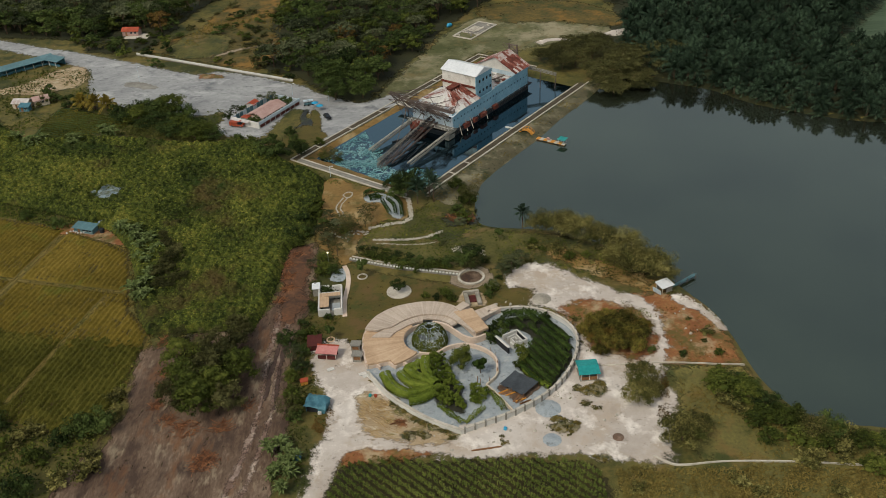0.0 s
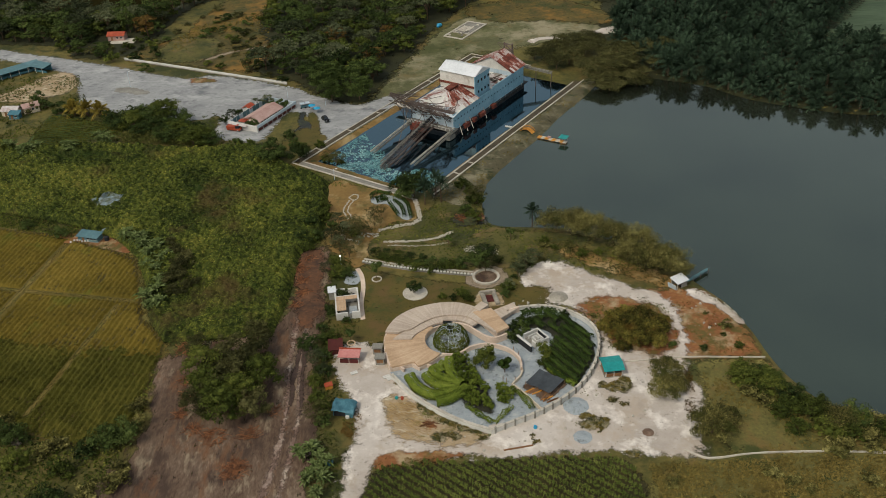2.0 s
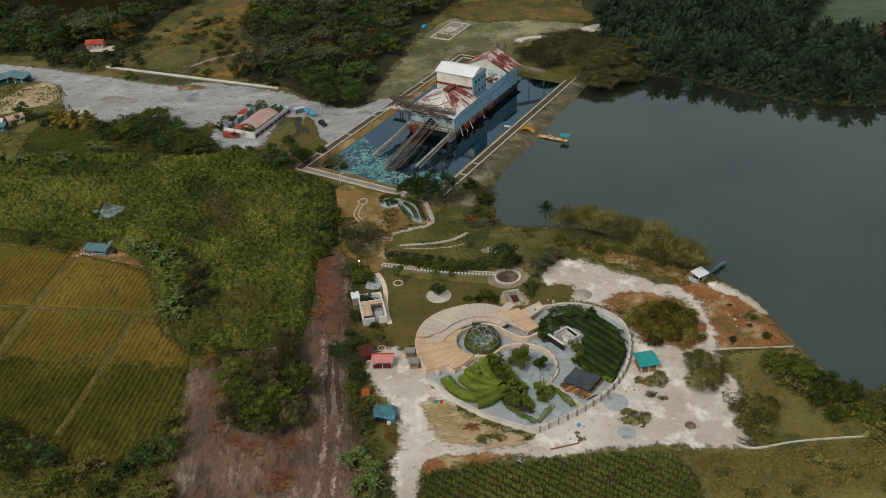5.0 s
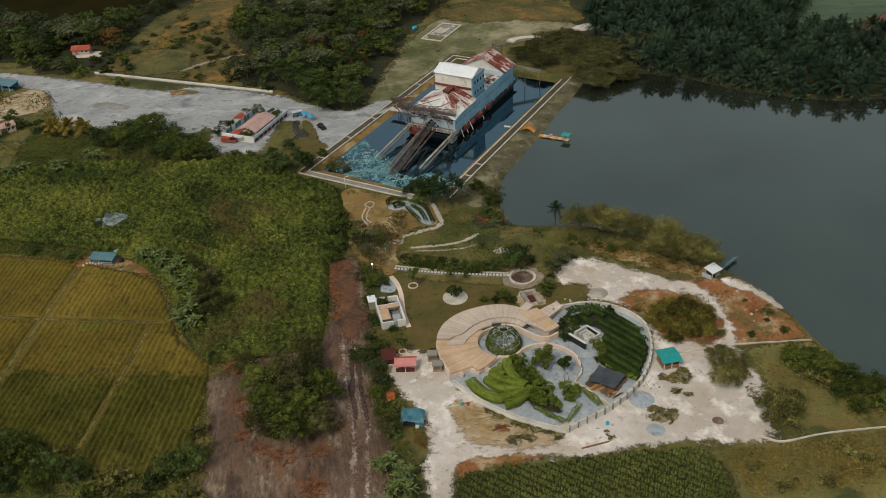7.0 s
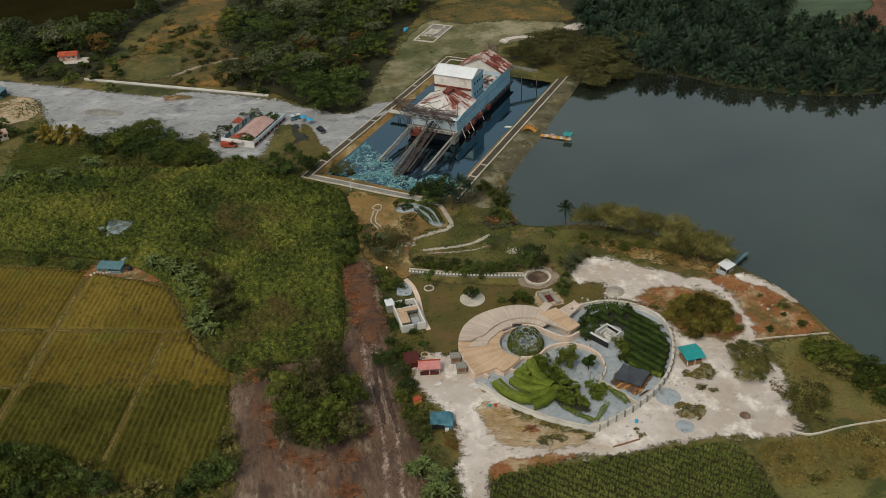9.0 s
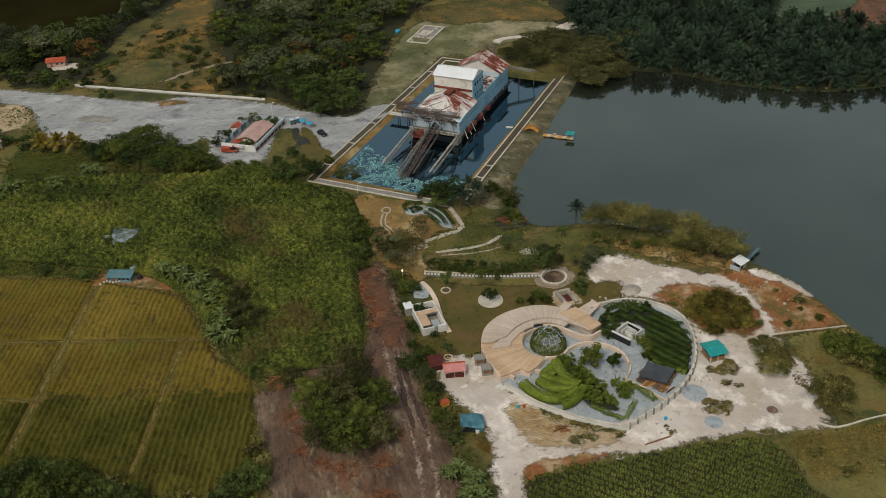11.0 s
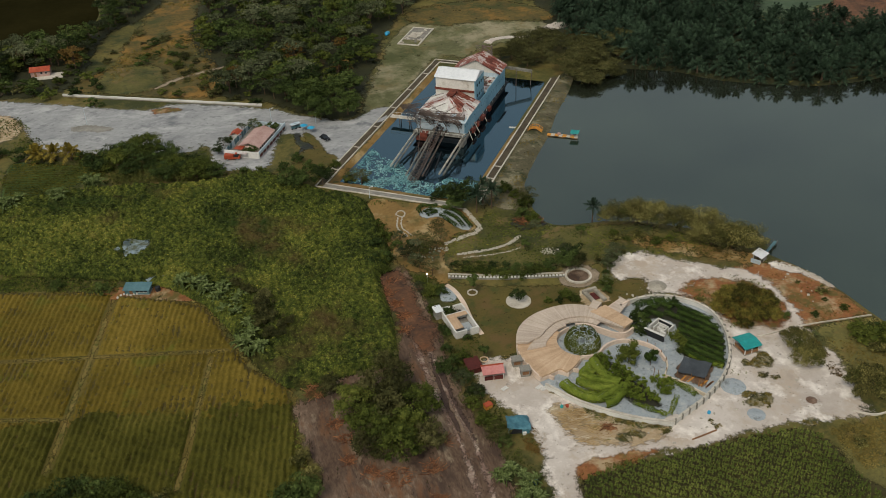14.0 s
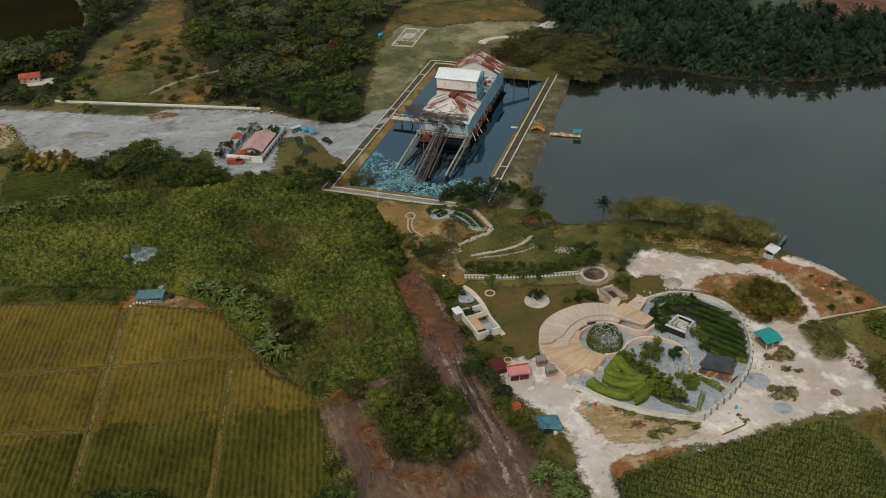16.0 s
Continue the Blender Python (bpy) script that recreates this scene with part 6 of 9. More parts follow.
for x in (24.4,):
    v = [bm.verts.new(c) for c in ((18.8, -8.1, 16.0), (30.0, -8.1, 16.0), (24.4, -8.1, 18.1), (18.8, 8.6, 16.0), (30.0, 8.6, 16.0), (24.4, 8.6, 18.1))]
    for f in ((0, 2, 1), (3, 4, 5), (0, 3, 5, 2), (1, 2, 5, 4), (0, 1, 4, 3)):
        bm.faces.new([v[k] for k in f])
part("tower_roof", bm, M["roof_white"], tower, "clean white gable roof")
part("gable_end", prism(bmesh.new(), [(19.0, -8.0), (29.8, -8.0), (29.8, -7.92), (19.0, -7.92)], 15.0, 15.98), M["blue"], tower)
for x in (21.0, 23.4, 25.8, 28.2):
    for z in (8.6, 12.8):
        part("window", boxes(((x, -7.98, z), (x + 0.9, -7.86, z + 1.1))), M["glass"], tower)

# middle deck with clutter
mid = part("middle_roof", boxes(((29.6, -9.2, EAVE - 0.9), (44.0, 9.2, EAVE - 0.5))), M["white"], dredge, "whitish flat roof littered with debris")
roof_slope((29.8, -9.2, EAVE - 0.45), (44, -9.2, EAVE - 0.45), (44, 9.2, EAVE - 0.1), (29.8, 9.2, EAVE - 0.1), 9, 9, [M["white"], M["rust_pale"], M["concrete"]], mid, skip=0.12, weights=(6, 2, 2))
part("parapet", boxes(((29.6, -9.45, EAVE - 0.3), (53.5, -9.15, EAVE + 0.6))), M["blue"], dredge, "blue parapet")
for k in range(16):
    x, y, s = random.uniform(30.5, 43), random.uniform(-8, 8), random.uniform(0.4, 1.3)
    part("roof_debris", box(bmesh.new(), (-s, -s * 0.4, 0), (s, s * 0.4, 0.25), pose(x, y, EAVE - 0.15, 0, 0, random.uniform(0, 180))), random.choice([M["concrete"], M["rust"], M["blue_white"], M["steel"]]), mid)
for x0, y0, x1, y1 in ((34, 7, 36, 1), (36, 1, 43.5, 1.5), (33, -3, 42, -6)):
    part("pipe", tube(bmesh.new(), [(x0, y0, EAVE + 0.3), (x1, y1, EAVE + 0.5)], [0.22, 0.22]), M["steel"], mid)
part("vent_post", tube(bmesh.new(), [(38.5, -0.5, EAVE - 0.5), (38.5, -0.5, EAVE + 2.6)], [0.2, 0.2]), M["steel"], mid)

# rear house: gable towards the bow
rear = part("rear_house", prism(bmesh.new(), [(44.0, -9.2), (53.4, -9.2), (53.4, 9.2), (44.0, 9.2)], EAVE - 0.6, 9.2), M["blue_white"], dredge, "pale gabled stern house")
bm = bmesh.new()
for x in (44.0, 53.2):
    lo = [bm.verts.new(c) for c in ((x, -9.2, 9.2), (x, 9.2, 9.2), (x, 0, 13.9), (x + 0.2, -9.2, 9.2), (x + 0.2, 9.2, 9.2), (x + 0.2, 0, 13.9))]
    for f in ((0, 1, 2), (3, 5, 4), (0, 2, 5, 3), (1, 4, 5, 2), (0, 3, 4, 1)):
        bm.faces.new([lo[k] for k in f])
part("gable", bm, M["white"], rear, "whitish gable wall")
rear_roof = part("rear_roof", beams([((43.4, 0, 13.85), (54.4, 0, 13.85))], 0.3), M["steel"], rear)
roof_slope((43.4, -10.1, 9.0), (54.4, -10.1, 9.0), (54.4, 0, 14.1), (43.4, 0, 14.1), 8, 4, [M["rust"], M["rust_pale"]], rear_roof, weights=(5, 1))
roof_slope((54.4, 10.1, 9.0), (43.4, 10.1, 9.0), (43.4, 0, 14.1), (54.4, 0, 14.1), 8, 4, [M["rust"], M["rust_pale"]], rear_roof, weights=(5, 2))


def lattice_boom(name, a, b, w, h, n, bar, mat, parent, label=""):
    """A braced girder from a to b."""
    a, b = Vector(a), Vector(b)
    d = (b - a).normalized()
    side = d.cross(Vector((0, 0, 1))).normalized() * w / 2
    up = side.cross(d).normalized() * h / 2
    bm = bmesh.new()
    cs = [side + up, side - up, -side - up, -side + up]
    for c in cs:
        beam(bm, a + c, b + c, bar)
    for i in range(n + 1):
        p, q = a.lerp(b, i / n), a.lerp(b, (i + 1) / n)
        for k in range(4):
            beam(bm, p + cs[k], p + cs[(k + 1) % 4], bar * 0.7)
            if i < n:
                beam(bm, p + cs[k], q + cs[(k + 1) % 4], bar * 0.6)
    return part(name, bm, mat, parent, label)


# digging ladder and mooring booms over the bow
lattice_boom("digging_ladder", (8, 0.6, 5.0), (-32.5, -1.6, -0.5), 1.5, 0.8, 12, 0.14, M["steel"], dredge, "long rusty bucket ladder reaching into the water")
for y0, y1, x1, z0 in ((2.6, 2.0, -29.0, 3.6), (1.5, 0.2, -31.5, 4.6), (-0.9, -3.0, -31.0, 4.4), (-2.2, -3.8, -28.0, 3.4)):
    lattice_boom("ladder_rail", (4, y0, z0), (x1, y1, -0.5), 0.3, 0.45, 8, 0.11, M["concrete"] if y0 > 0 else M["steel"], dredge, "slender grey boom beside the ladder")
for k in range(22):
    t = k / 21
    part("bucket", box(bmesh.new(), (-0.35, -0.4, 0), (0.35, 0.4, 0.5), pose(6 - 36 * t, 0.5 - 1.9 * t, 5.6 - 5.3 * t, 0, 8, -3)), M["steel_dark"], dredge)
for y, tip in ((8.6, -25.0), (-10.0, -26.0)):
    for dy in (-0.65, 0.65):
        lattice_boom("side_boom", (2.0, y + dy, 2.4), (tip, y + dy * 1.2, 0.0), 0.3, 0.5, 8, 0.12, M["kerb"] if dy > 0 else M["concrete"], dredge, "grey lattice boom lying out over the water")
    for i in range(6):
        part("boom_tie", beams([((2 - 4.5 * i, y - 0.65, 2.2 - 0.38 * i), (2 - 4.5 * i, y + 0.65, 2.2 - 0.38 * i))], 0.16), M["steel"], dredge)
for k, (x0, y0, x1, y1) in enumerate(((-6, 6.5, -20, 4), (-8, -3.5, -22, -6), (-5, 3.5, -14, 7.5), (-12, -2.5, -27, -4.5))):
    part("floating_timber", beams([((x0, y0, -1.0), (x1, y1, -1.05))], 0.4), M["steel_dark"], dredge, "dark timber floating by the bow")

# bow gantry: raking lattice legs, cross beams and stays
for y, tipx, tipy, tipz in ((9.0, -10.0, 10.0, 16.6), (3.2, -7.0, 4.0, 13.0), (-3.6, -6.0, -3.0, 12.4), (-8.6, -3.0, -8.0, 9.4)):
    lattice_boom("gantry_leg", (5.5, y * 0.85, 1.4), (tipx, tipy, tipz), 1.3, 1.0, 7, 0.12, M["steel"], dredge, "raking rusty gantry leg")
for a, b in (((-10, 10, 16.6), (-6.8, 0.2, 13.0)), ((-7, 4, 13), (-3, -8.2, 9.4)), ((-1.5, 9, 9.6), (-0.5, -8.6, 7.4)), ((-9.5, 10, 15.8), (4.5, 9.0, 10.8)), ((1.5, 9.2, 9.8), (3.0, -9, 8.6))):
    lattice_boom("gantry_beam", a, b, 1.0, 0.9, 7, 0.11, M["steel"], dredge, "rusty gantry cross beam")
stays = [((-10, 10, 16.6), (8, 4, 9.2)), ((-10, 10, 16.6), (6, 9, 8.2)), ((-7, 4, 13), (9, 0.5, 10.4)), ((-6, -3, 12.4), (9, -3.5, 9.6)), ((-3, -8, 9.4), (8, -7, 8.6)), ((-10, 10, 16.6), (-1.4, 9.4, 2.0)),
         ((-6, -3, 12.4), (-1.4, -5, 2.0)), ((-7, 4, 13), (-20, 1, 1.0)), ((-6, -3, 12.4), (-24, -2, 0.8)), ((-1.5, 9, 9.6), (6, -2, 9.0)), ((3, -9, 8.6), (10, -6, 9.5)), ((-3, -8, 9.4), (-1.4, -9, 2.0)), ((-1.4, 6, 2.0), (-8, 6, 13.8)), ((2, 2, 8.5), (-9, 8, 15.4))]
stays += [((54.6, -3, 9.5), (58.5, 4, 14)), ((54.6, 4, 9.5), (58.5, -3, 14)), ((58, -3, 8), (55.5, 4, 15)), ((57, -2, 15), (57, 4.5, 15)), ((56.6, 0.5, 1.3), (56.6, 0.5, 15.5)), ((-10, 10, 16.6), (14, 3, 12.0)), ((-9, 9.5, 15.5), (2, -2, 8.8)), ((-7, 4, 13), (6, -7, 8.4)), ((-12.5, 9.0, 15.2), (3, 8.6, 3.0)), ((-9.8, 8.0, 14.4), (1.6, 2.0, 8.6)), ((-4, -8, 9.8), (7, 5, 9.2)), ((-6, -3, 12.4), (2, 9, 9.0)),
          ((-12.5, 9.0, 15.2), (-7, 4.2, 13)), ((-8, 6.6, 14.2), (-1.6, 7.4, 2.4)), ((-4.5, 0.6, 11.4), (-1.6, 1.0, 2.4)), ((-5, 2, 8), (0.5, -5, 7.6)), ((-8, 9.4, 9.5), (-1.5, 3.0, 7.0)), ((-7.4, 9.6, 13), (0.4, 9.2, 5.0))]
for a, b in stays:
    part("stay", beams([(a, b)], 0.15), M["steel"], dredge)
part("bow_screen", boxes(((-1.6, 2.0, -0.8), (1.4, 8.6, 1.1)), ((-2.4, 4.0, 1.1), (0.4, 7.0, 2.6))), M["rust"], dredge, "rust red steel at the bow opening")
part("bow_plate", boxes(((-2.6, -10.2, -0.9), (1.2, -8.4, 1.5))), M["concrete"], dredge, "pale bow corner block")
part("bow_walkway", boxes(((-1.9, -9.8, 2.4), (1.5, 9.8, 2.55))), M["concrete"], dredge)
rail = [((-1.8, -9.6 + 1.6 * i, 2.55), (-1.8, -9.6 + 1.6 * i, 3.6)) for i in range(13)] + [((-1.8, -9.6, 3.6), (-1.8, 9.6, 3.6))]
part("bow_railing", beams(rail, 0.1), M["white"], dredge, "white bow railing")
# rubbing strakes, brackets and hanging fenders along the east side
for i in range(26):
    x = 0.5 + i * 2.08
    part("deck_bracket", beams([((x, -HW - 0.85, 1.0), (x, -HW, -0.6))], 0.22), M["steel"], dredge)
    if i % 2 == 0:
        part("deck_post", beams([((x, -HW - 0.8, 1.35), (x, -HW - 0.8, 2.4))], 0.1), M["white"], dredge)
for x, l in ((7, 3.2), (13, 2.0), (18, 3.5), (27, 2.4)):
    part("rusty_machine", boxes(((x, -HW - 1.7, 0.4), (x + l, -HW - 0.3, 1.9))), M["rust"], dredge, "rust red winch gear on the side deck")
for x, dy in ((5, 1.6), (12, 2.0), (9, 1.4), (22, 1.8)):
    part("leaning_spar", beams([((x, -HW - 0.2, 2.8), (x - 1.2, -HW - dy - 0.7, -0.8))], 0.22), M["kerb"], dredge, "pale leaning spar")
# stern gantry
sg = [((55, y, 1.3), (55.5, y, 16.2)) for y in (-3.0, 0.7)] + [((58, y, 1.3), (55.5, y, 15.0)) for y in (-3.0, 0.7)]
sg += [((55.5, -3.4, z), (55.5, 1.1, z)) for z in (15.6, 13.2, 10.8)] + [((55.4, -3, 13.2), (55.4, 0.7, 15.6)), ((55.4, 0.7, 10.8), (55.4, -3, 13.2)), ((55.4, 0.7, 12.2), (55.0, 4.6, 9.0)), ((55.4, -3, 12.2), (55.0, -6.6, 8.6))]
for a, b in sg:
    part("stern_gantry_beam", beams([(a, b)], 0.4), M["steel"], dredge, "rusty stern gantry beam")
lattice_boom("tail_chute", (54.5, -6, 8.0), (60, -19, 5.0), 1.2, 0.7, 10, 0.18, M["concrete"], dredge, "tail chute out to the bank")
for a, b in (((60, -19, 5), (60, -18.4, -2)), ((57.5, -13, 6.2), (57.5, -13, -2))):
    part("chute_leg", beams([(a, b)], 0.25), M["steel"], dredge)

# gangway from the west bank
gang = thing("gangway", DREDGE, "pale plank gangway from the bank to the dredge", "gangway")
part("walkway", boxes(((9.6, 10.2, 1.4), (12.0, 23.8, 1.6))), M["kerb"], gang)
part("railing", beams([((9.7, 10.4 + 1.9 * i, 1.6), (9.7, 10.4 + 1.9 * i, 2.7)) for i in range(8)] + [((9.7, 10.4, 2.7), (9.7, 23.7, 2.7))], 0.1), M["white"], gang)
part("railing", beams([((11.9, 10.4 + 1.9 * i, 1.6), (11.9, 10.4 + 1.9 * i, 2.7)) for i in range(8)] + [((11.9, 10.4, 2.7), (11.9, 23.7, 2.7))], 0.1), M["white"], gang)
for x, y in ((10, 16), (11.6, 16), (10, 20), (11.6, 20)):
    part("pier", beams([((x, y, 1.4), (x, y, -3))], 0.25), M["steel"], gang)

# ---- pool kerbs, drain and banks ----
def pool_strip(name, u0, v0, u1, v1, width, z0, z1, mat, label, category="kerb", shape=None):
    n = max(2, int(math.hypot(u1 - u0, v1 - v0) / 2))
    line = [pool_xy(u0 + (u1 - u0) * i / n, v0 + (v1 - v0) * i / n) for i in range(n + 1)]
    return tagged(part(name, ribbon(bmesh.new(), line, width, z0, z1), mat), label, category, kind="structure")


for name, a, b in (("west_outer", (0, 0), (119.6, 0)), ("west_inner", (2.6, 2.8), (117, 2.8)), ("north_outer", (119.6, 0.3), (119.6, 30)), ("north_inner", (117, 3.1), (117, 30)),
                   ("east_inner", (9, 54.2), (112, 54.2)), ("east_outer", (6, 57), (116, 57)), ("south_outer", (0, 0.3), (0, 53)), ("south_inner", (2.6, 3.1), (2.6, 50))):
    pool_strip("trim_kerb", *a, *b, 0.45, -0.3, 0.32, M["kerb"], "limewashed concrete kerb along the pool walk")
pool_strip("trim_drain", 1.3, 1.4, 118.3, 1.4, 2.3, -0.3, 0.14, M["drain"], "dark drain bed between the kerbs", "drain")
pool_strip("trim_drain", 118.3, 2.6, 118.3, 30, 2.1, -0.3, 0.14, M["drain"], "dark drain bed between the kerbs", "drain")
pool_strip("trim_drain", 8, 55.6, 114, 55.6, 2.3, -0.3, 0.14, M["drain"], "dark drain bed between the kerbs", "drain")
pool_strip("pavement_walk", 1.3, 2.6, 1.3, 52, 2.1, -0.3, 0.2, M["concrete"], "grey concrete walk along the pool", "path")
for u in range(4, 118, 9):
    if u % 2:
        pool_strip("trim_kerb_stone", u, 0.2, u, 2.6, 0.5, -0.2, 0.28, M["kerb"], "cross bar between the kerbs")
    if 8 < u < 40:
        pool_strip("trim_kerb_stone", u, 54.4, u, 56.8, 0.5, -0.2, 0.28, M["kerb"], "cross bar between the kerbs")
region("ground_pool_bank", [pool_xy(*q) for q in ((3.2, 3.2), (112, 3.2), (112, 9), (60, 9), (12, 9), (9, 20), (8, 50), (3.2, 50))], M["court"], "bare orange brown bank inside the pool kerb", "earth", 0.05, 0.8, 1.0, 0.3, False)
region("ground_pool_bank", [pool_xy(*q) for q in ((6, 51), (60, 51.8), (60, 54), (6, 54))], M["court"], "bare orange brown bank inside the pool kerb", "earth", 0.05, 0.8, 1.0, 0.3, False)
region("ground_lake_bank", [pool_xy(*q) for q in ((4, 57.3), (118, 57.3), (118, 70), (4, 70))], M["bank"], "green strip between pool and lake", "grass", 0.05, 1.0, 1.5, 0.6, False)

# teal floating weed on the south west water
pts = spread_points([pool_xy(*q) for q in ((4, 6.5), (34, 6.5), (29, 13), (25, 22), (17, 30), (15, 38), (21, 41), (20, 52), (4, 52))], 0.36, 0.5)
u, v = pool_uv(pts[:, 0], pts[:, 1])
keep = rng.uniform(size=len(pts)) < 0.55 + 0.5 * lattice(pts[:, 0], pts[:, 1], 4, 51) + 0.4 * lattice(pts[:, 0], pts[:, 1], 1.5, 52)
pts = pts[keep]
pos = np.c_[pts, np.full(len(pts), POOL_LEVEL + 0.05) + rng.uniform(0, 0.06, len(pts))]
stuff("floating_weed", *blades(pos, np.tile((0, 0, 1.0), (len(pos), 1)) + rng.normal(size=(len(pos), 3)) * 0.12, 0.46 * rng.uniform(0.5, 1.3, len(pos)), 1.4), M["lily"], "teal floating weed on dark water", "water plants")

# ---- the maze garden ----
MAZE_WALL = smooth([(-25.2, 177.5), (-19.9, 169.4), (-14.2, 163.7), (-8.4, 159.2), (-2.3, 156.0)], False, 3).tolist() + smooth([(-2.3, 156.0), (3.4, 158.6), (9.2, 161.2), (16.6, 166.2), (22.0, 172.0), (25.8, 179.0), (27.7, 185.8), (27.6, 191.6), (25.0, 196.5), (20.4, 200.5), (14.8, 202.3), (8.4, 202.0)], False, 4).tolist()[1:]
MAZE_FLOOR = MAZE_WALL + [(3, 199), (-3, 203), (-10, 204), (-20, 201.5), (-26, 195), (-27, 188), (-26, 181)]
bm = bmesh.new()
prism(bm, [tuple(q) for q in MAZE_FLOOR], 0.0, 0.16)
tagged(part("floor_maze", bm, M["gravel"]), "blue grey gravel floor of the maze garden", "gravel", kind="structure")
wall = tagged(part("wall_maze", ribbon(bmesh.new(), MAZE_WALL, 0.45, -0.2, 1.5), M["white"]), "white plastered garden wall round the maze", "wall", kind="structure")
part("coping", ribbon(bmesh.new(), MAZE_WALL, 0.65, 1.5, 1.65), M["kerb"], wall)
run = np.array(MAZE_WALL)
dist = np.r_[0, np.cumsum(np.linalg.norm(np.diff(run, axis=0), axis=1))]
for k, s in enumerate(np.arange(33, dist[-1], 2.6)):
    x, y = np.interp(s, dist, run[:, 0]), np.interp(s, dist, run[:, 1])
    c = np.array((8.0, 183.0)) - (x, y)
    c /= np.linalg.norm(c)
    part("pillar", box(bmesh.new(), (-0.22, -0.2, -0.2), (0.22, 0.2, 1.95), pose(x - c[0] * 0.25, y - c[1] * 0.25, 0, 0, 0, math.degrees(math.atan2(c[1], c[0])))), M["concrete"], wall)

CENTRE = np.array((-10.5, 190.0))


def polar(r, a):
    return (CENTRE[0] + r * math.cos(radians(a)), CENTRE[1] + r * math.sin(radians(a)))


def board(parent, q, z0, z1, mat):
    bm = bmesh.new()
    prism(bm, q, z0, z1)
    part("board", bm, mat, parent)


deck = thing("terrace", I4, "tan boarded spiral terrace stepping round a pergola dome", "terrace")
arc_r = lambda a, table: float(np.interp(a, [t[0] for t in table], [t[1] for t in table]))
OUT = [(20, 13.6), (58, 14.3), (75, 14.8), (108, 15.1), (128, 15.9), (146, 16.5), (163, 16.7), (174, 16.9), (185, 16.9), (199, 17.1), (214, 18.2)]
R1 = [(5, 11.6), (20, 10.2), (34, 9.5), (56, 9.6), (79, 9.2), (103, 9.1), (126, 9.2), (150, 9.8), (160, 10.6)]
R2 = [(100, 6.6), (126, 7.0), (150, 7.6), (177, 9.6)]
# supporting walls below the boards
part("rim_wall", ribbon(bmesh.new(), [polar(arc_r(a, OUT) - 0.2, a) for a in range(50, 215, 4)], 0.4, -0.1, 1.75), M["pinkwall"], deck, "pinkish plaster rim wall")
part("inner_wall", ribbon(bmesh.new(), [polar(6.3, a) for a in range(96, 249, 6)], 0.4, -0.1, 1.55), M["pinkwall"], deck)
# outer ring: pale radial boards, the highest step
a = 4.0
while a < 168:
    da = 1.9 * random.uniform(0.9, 1.1)
    b = min(a + da * 0.985, 168)
    lo = (lambda t: arc_r(t, R1) if t < 158 else arc_r(158, R1) + (t - 158) * 0.32)
    hi = lambda t: arc_r(t, OUT) if t > 55 else 13.2 + 0.4 * (t < 30)
    board(deck, [polar(lo(a), a), polar(hi(a), a), polar(hi(b), b), polar(lo(b), b)], 1.95, 2.5 + random.uniform(-0.01, 0.01), M["deck_pale"])
    a += da
# second step
a = 34.0
while a < 178:
    b = min(a + 2.6, 178)
    lo = lambda t: arc_r(t, R2) if t > 100 else 7.6
    hi = lambda t: arc_r(t, R1) - 0.1 if t < 150 else 9.8 + (t - 150) * 0.17
    board(deck, [polar(lo(a), a), polar(hi(a), a), polar(hi(b - 0.05), b - 0.05), polar(lo(b - 0.05), b - 0.05)], 1.6, 2.1 + random.uniform(-0.01, 0.01), M["deck_pale"])
    a = b
# broad lowest step in the south west, with a zigzag edge
a = 128.0
while a < 246:
    b = min(a + 2.2, 246)
    def hi(t):
        t = t % 360
        if t <= 214:
            return arc_r(t, OUT) - 0.12
        zig = [(214, 17.9), (219, 14.2), (223, 12.4), (232, 13.1), (240, 9.6), (246, 7.2)]
        return arc_r(t, zig)
    board(deck, [polar(6.2, a), polar(hi(a), a), polar(hi(b - 0.04), b - 0.04), polar(6.2, b - 0.04)], 1.25, 1.75 + random.uniform(-0.01, 0.01), M["deck"])
    a = b
# zigzag front walls
part("front_wall", ribbon(bmesh.new(), [polar(17.7, 214), polar(14.1, 219), polar(12.3, 223), polar(12.9, 232), polar(9.5, 240), polar(7.1, 246)], 0.4, -0.1, 1.25), M["pinkwall"], deck, "pinkish stepped front wall")
for a, r in ((216.5, 16.2), (227, 13.4), (236.5, 11.4)):
    x, y = polar(r - 0.6, a)
    part("buttress", box(bmesh.new(), (-1.5, -0.25, 0), (1.5, 0.25, 1.2), pose(x, y, 0, 0, 0, a + 90)), M["pinkwall"], deck)
# bridge and ramp to the gate
bridge = thing("bridge_deck", I4, "tan boarded platform between terrace and maze", "platform")
for k in range(14):
    t0, t1 = k / 14, (k + 0.97) / 14
    A0, A1, B0, B1 = (np.array(q) for q in ((-3.6, 199.6), (2.2, 190.4), (1.4, 201.0), (5.4, 192.2)))
    board(bridge, [tuple(A0 + (A1 - A0) * t0), tuple(B0 + (B1 - B0) * t0), tuple(B0 + (B1 - B0) * t1), tuple(A0 + (A1 - A0) * t1)], 2.05, 2.62, M["deck"])
for k in range(10):
    t0, t1 = k / 10, (k + 0.97) / 10
    A0, A1, B0, B1 = (np.array(q) for q in ((1.5, 199.5), (7.6, 204.2), (3.6, 196.6), (8.8, 201.6)))
    board(bridge, [tuple(A0 + (A1 - A0) * t0), tuple(B0 + (B1 - B0) * t0), tuple(B0 + (B1 - B0) * t1), tuple(A0 + (A1 - A0) * t1)], 1.7 - 0.05 * k, 2.3 - 0.08 * k, M["deck_pale"])
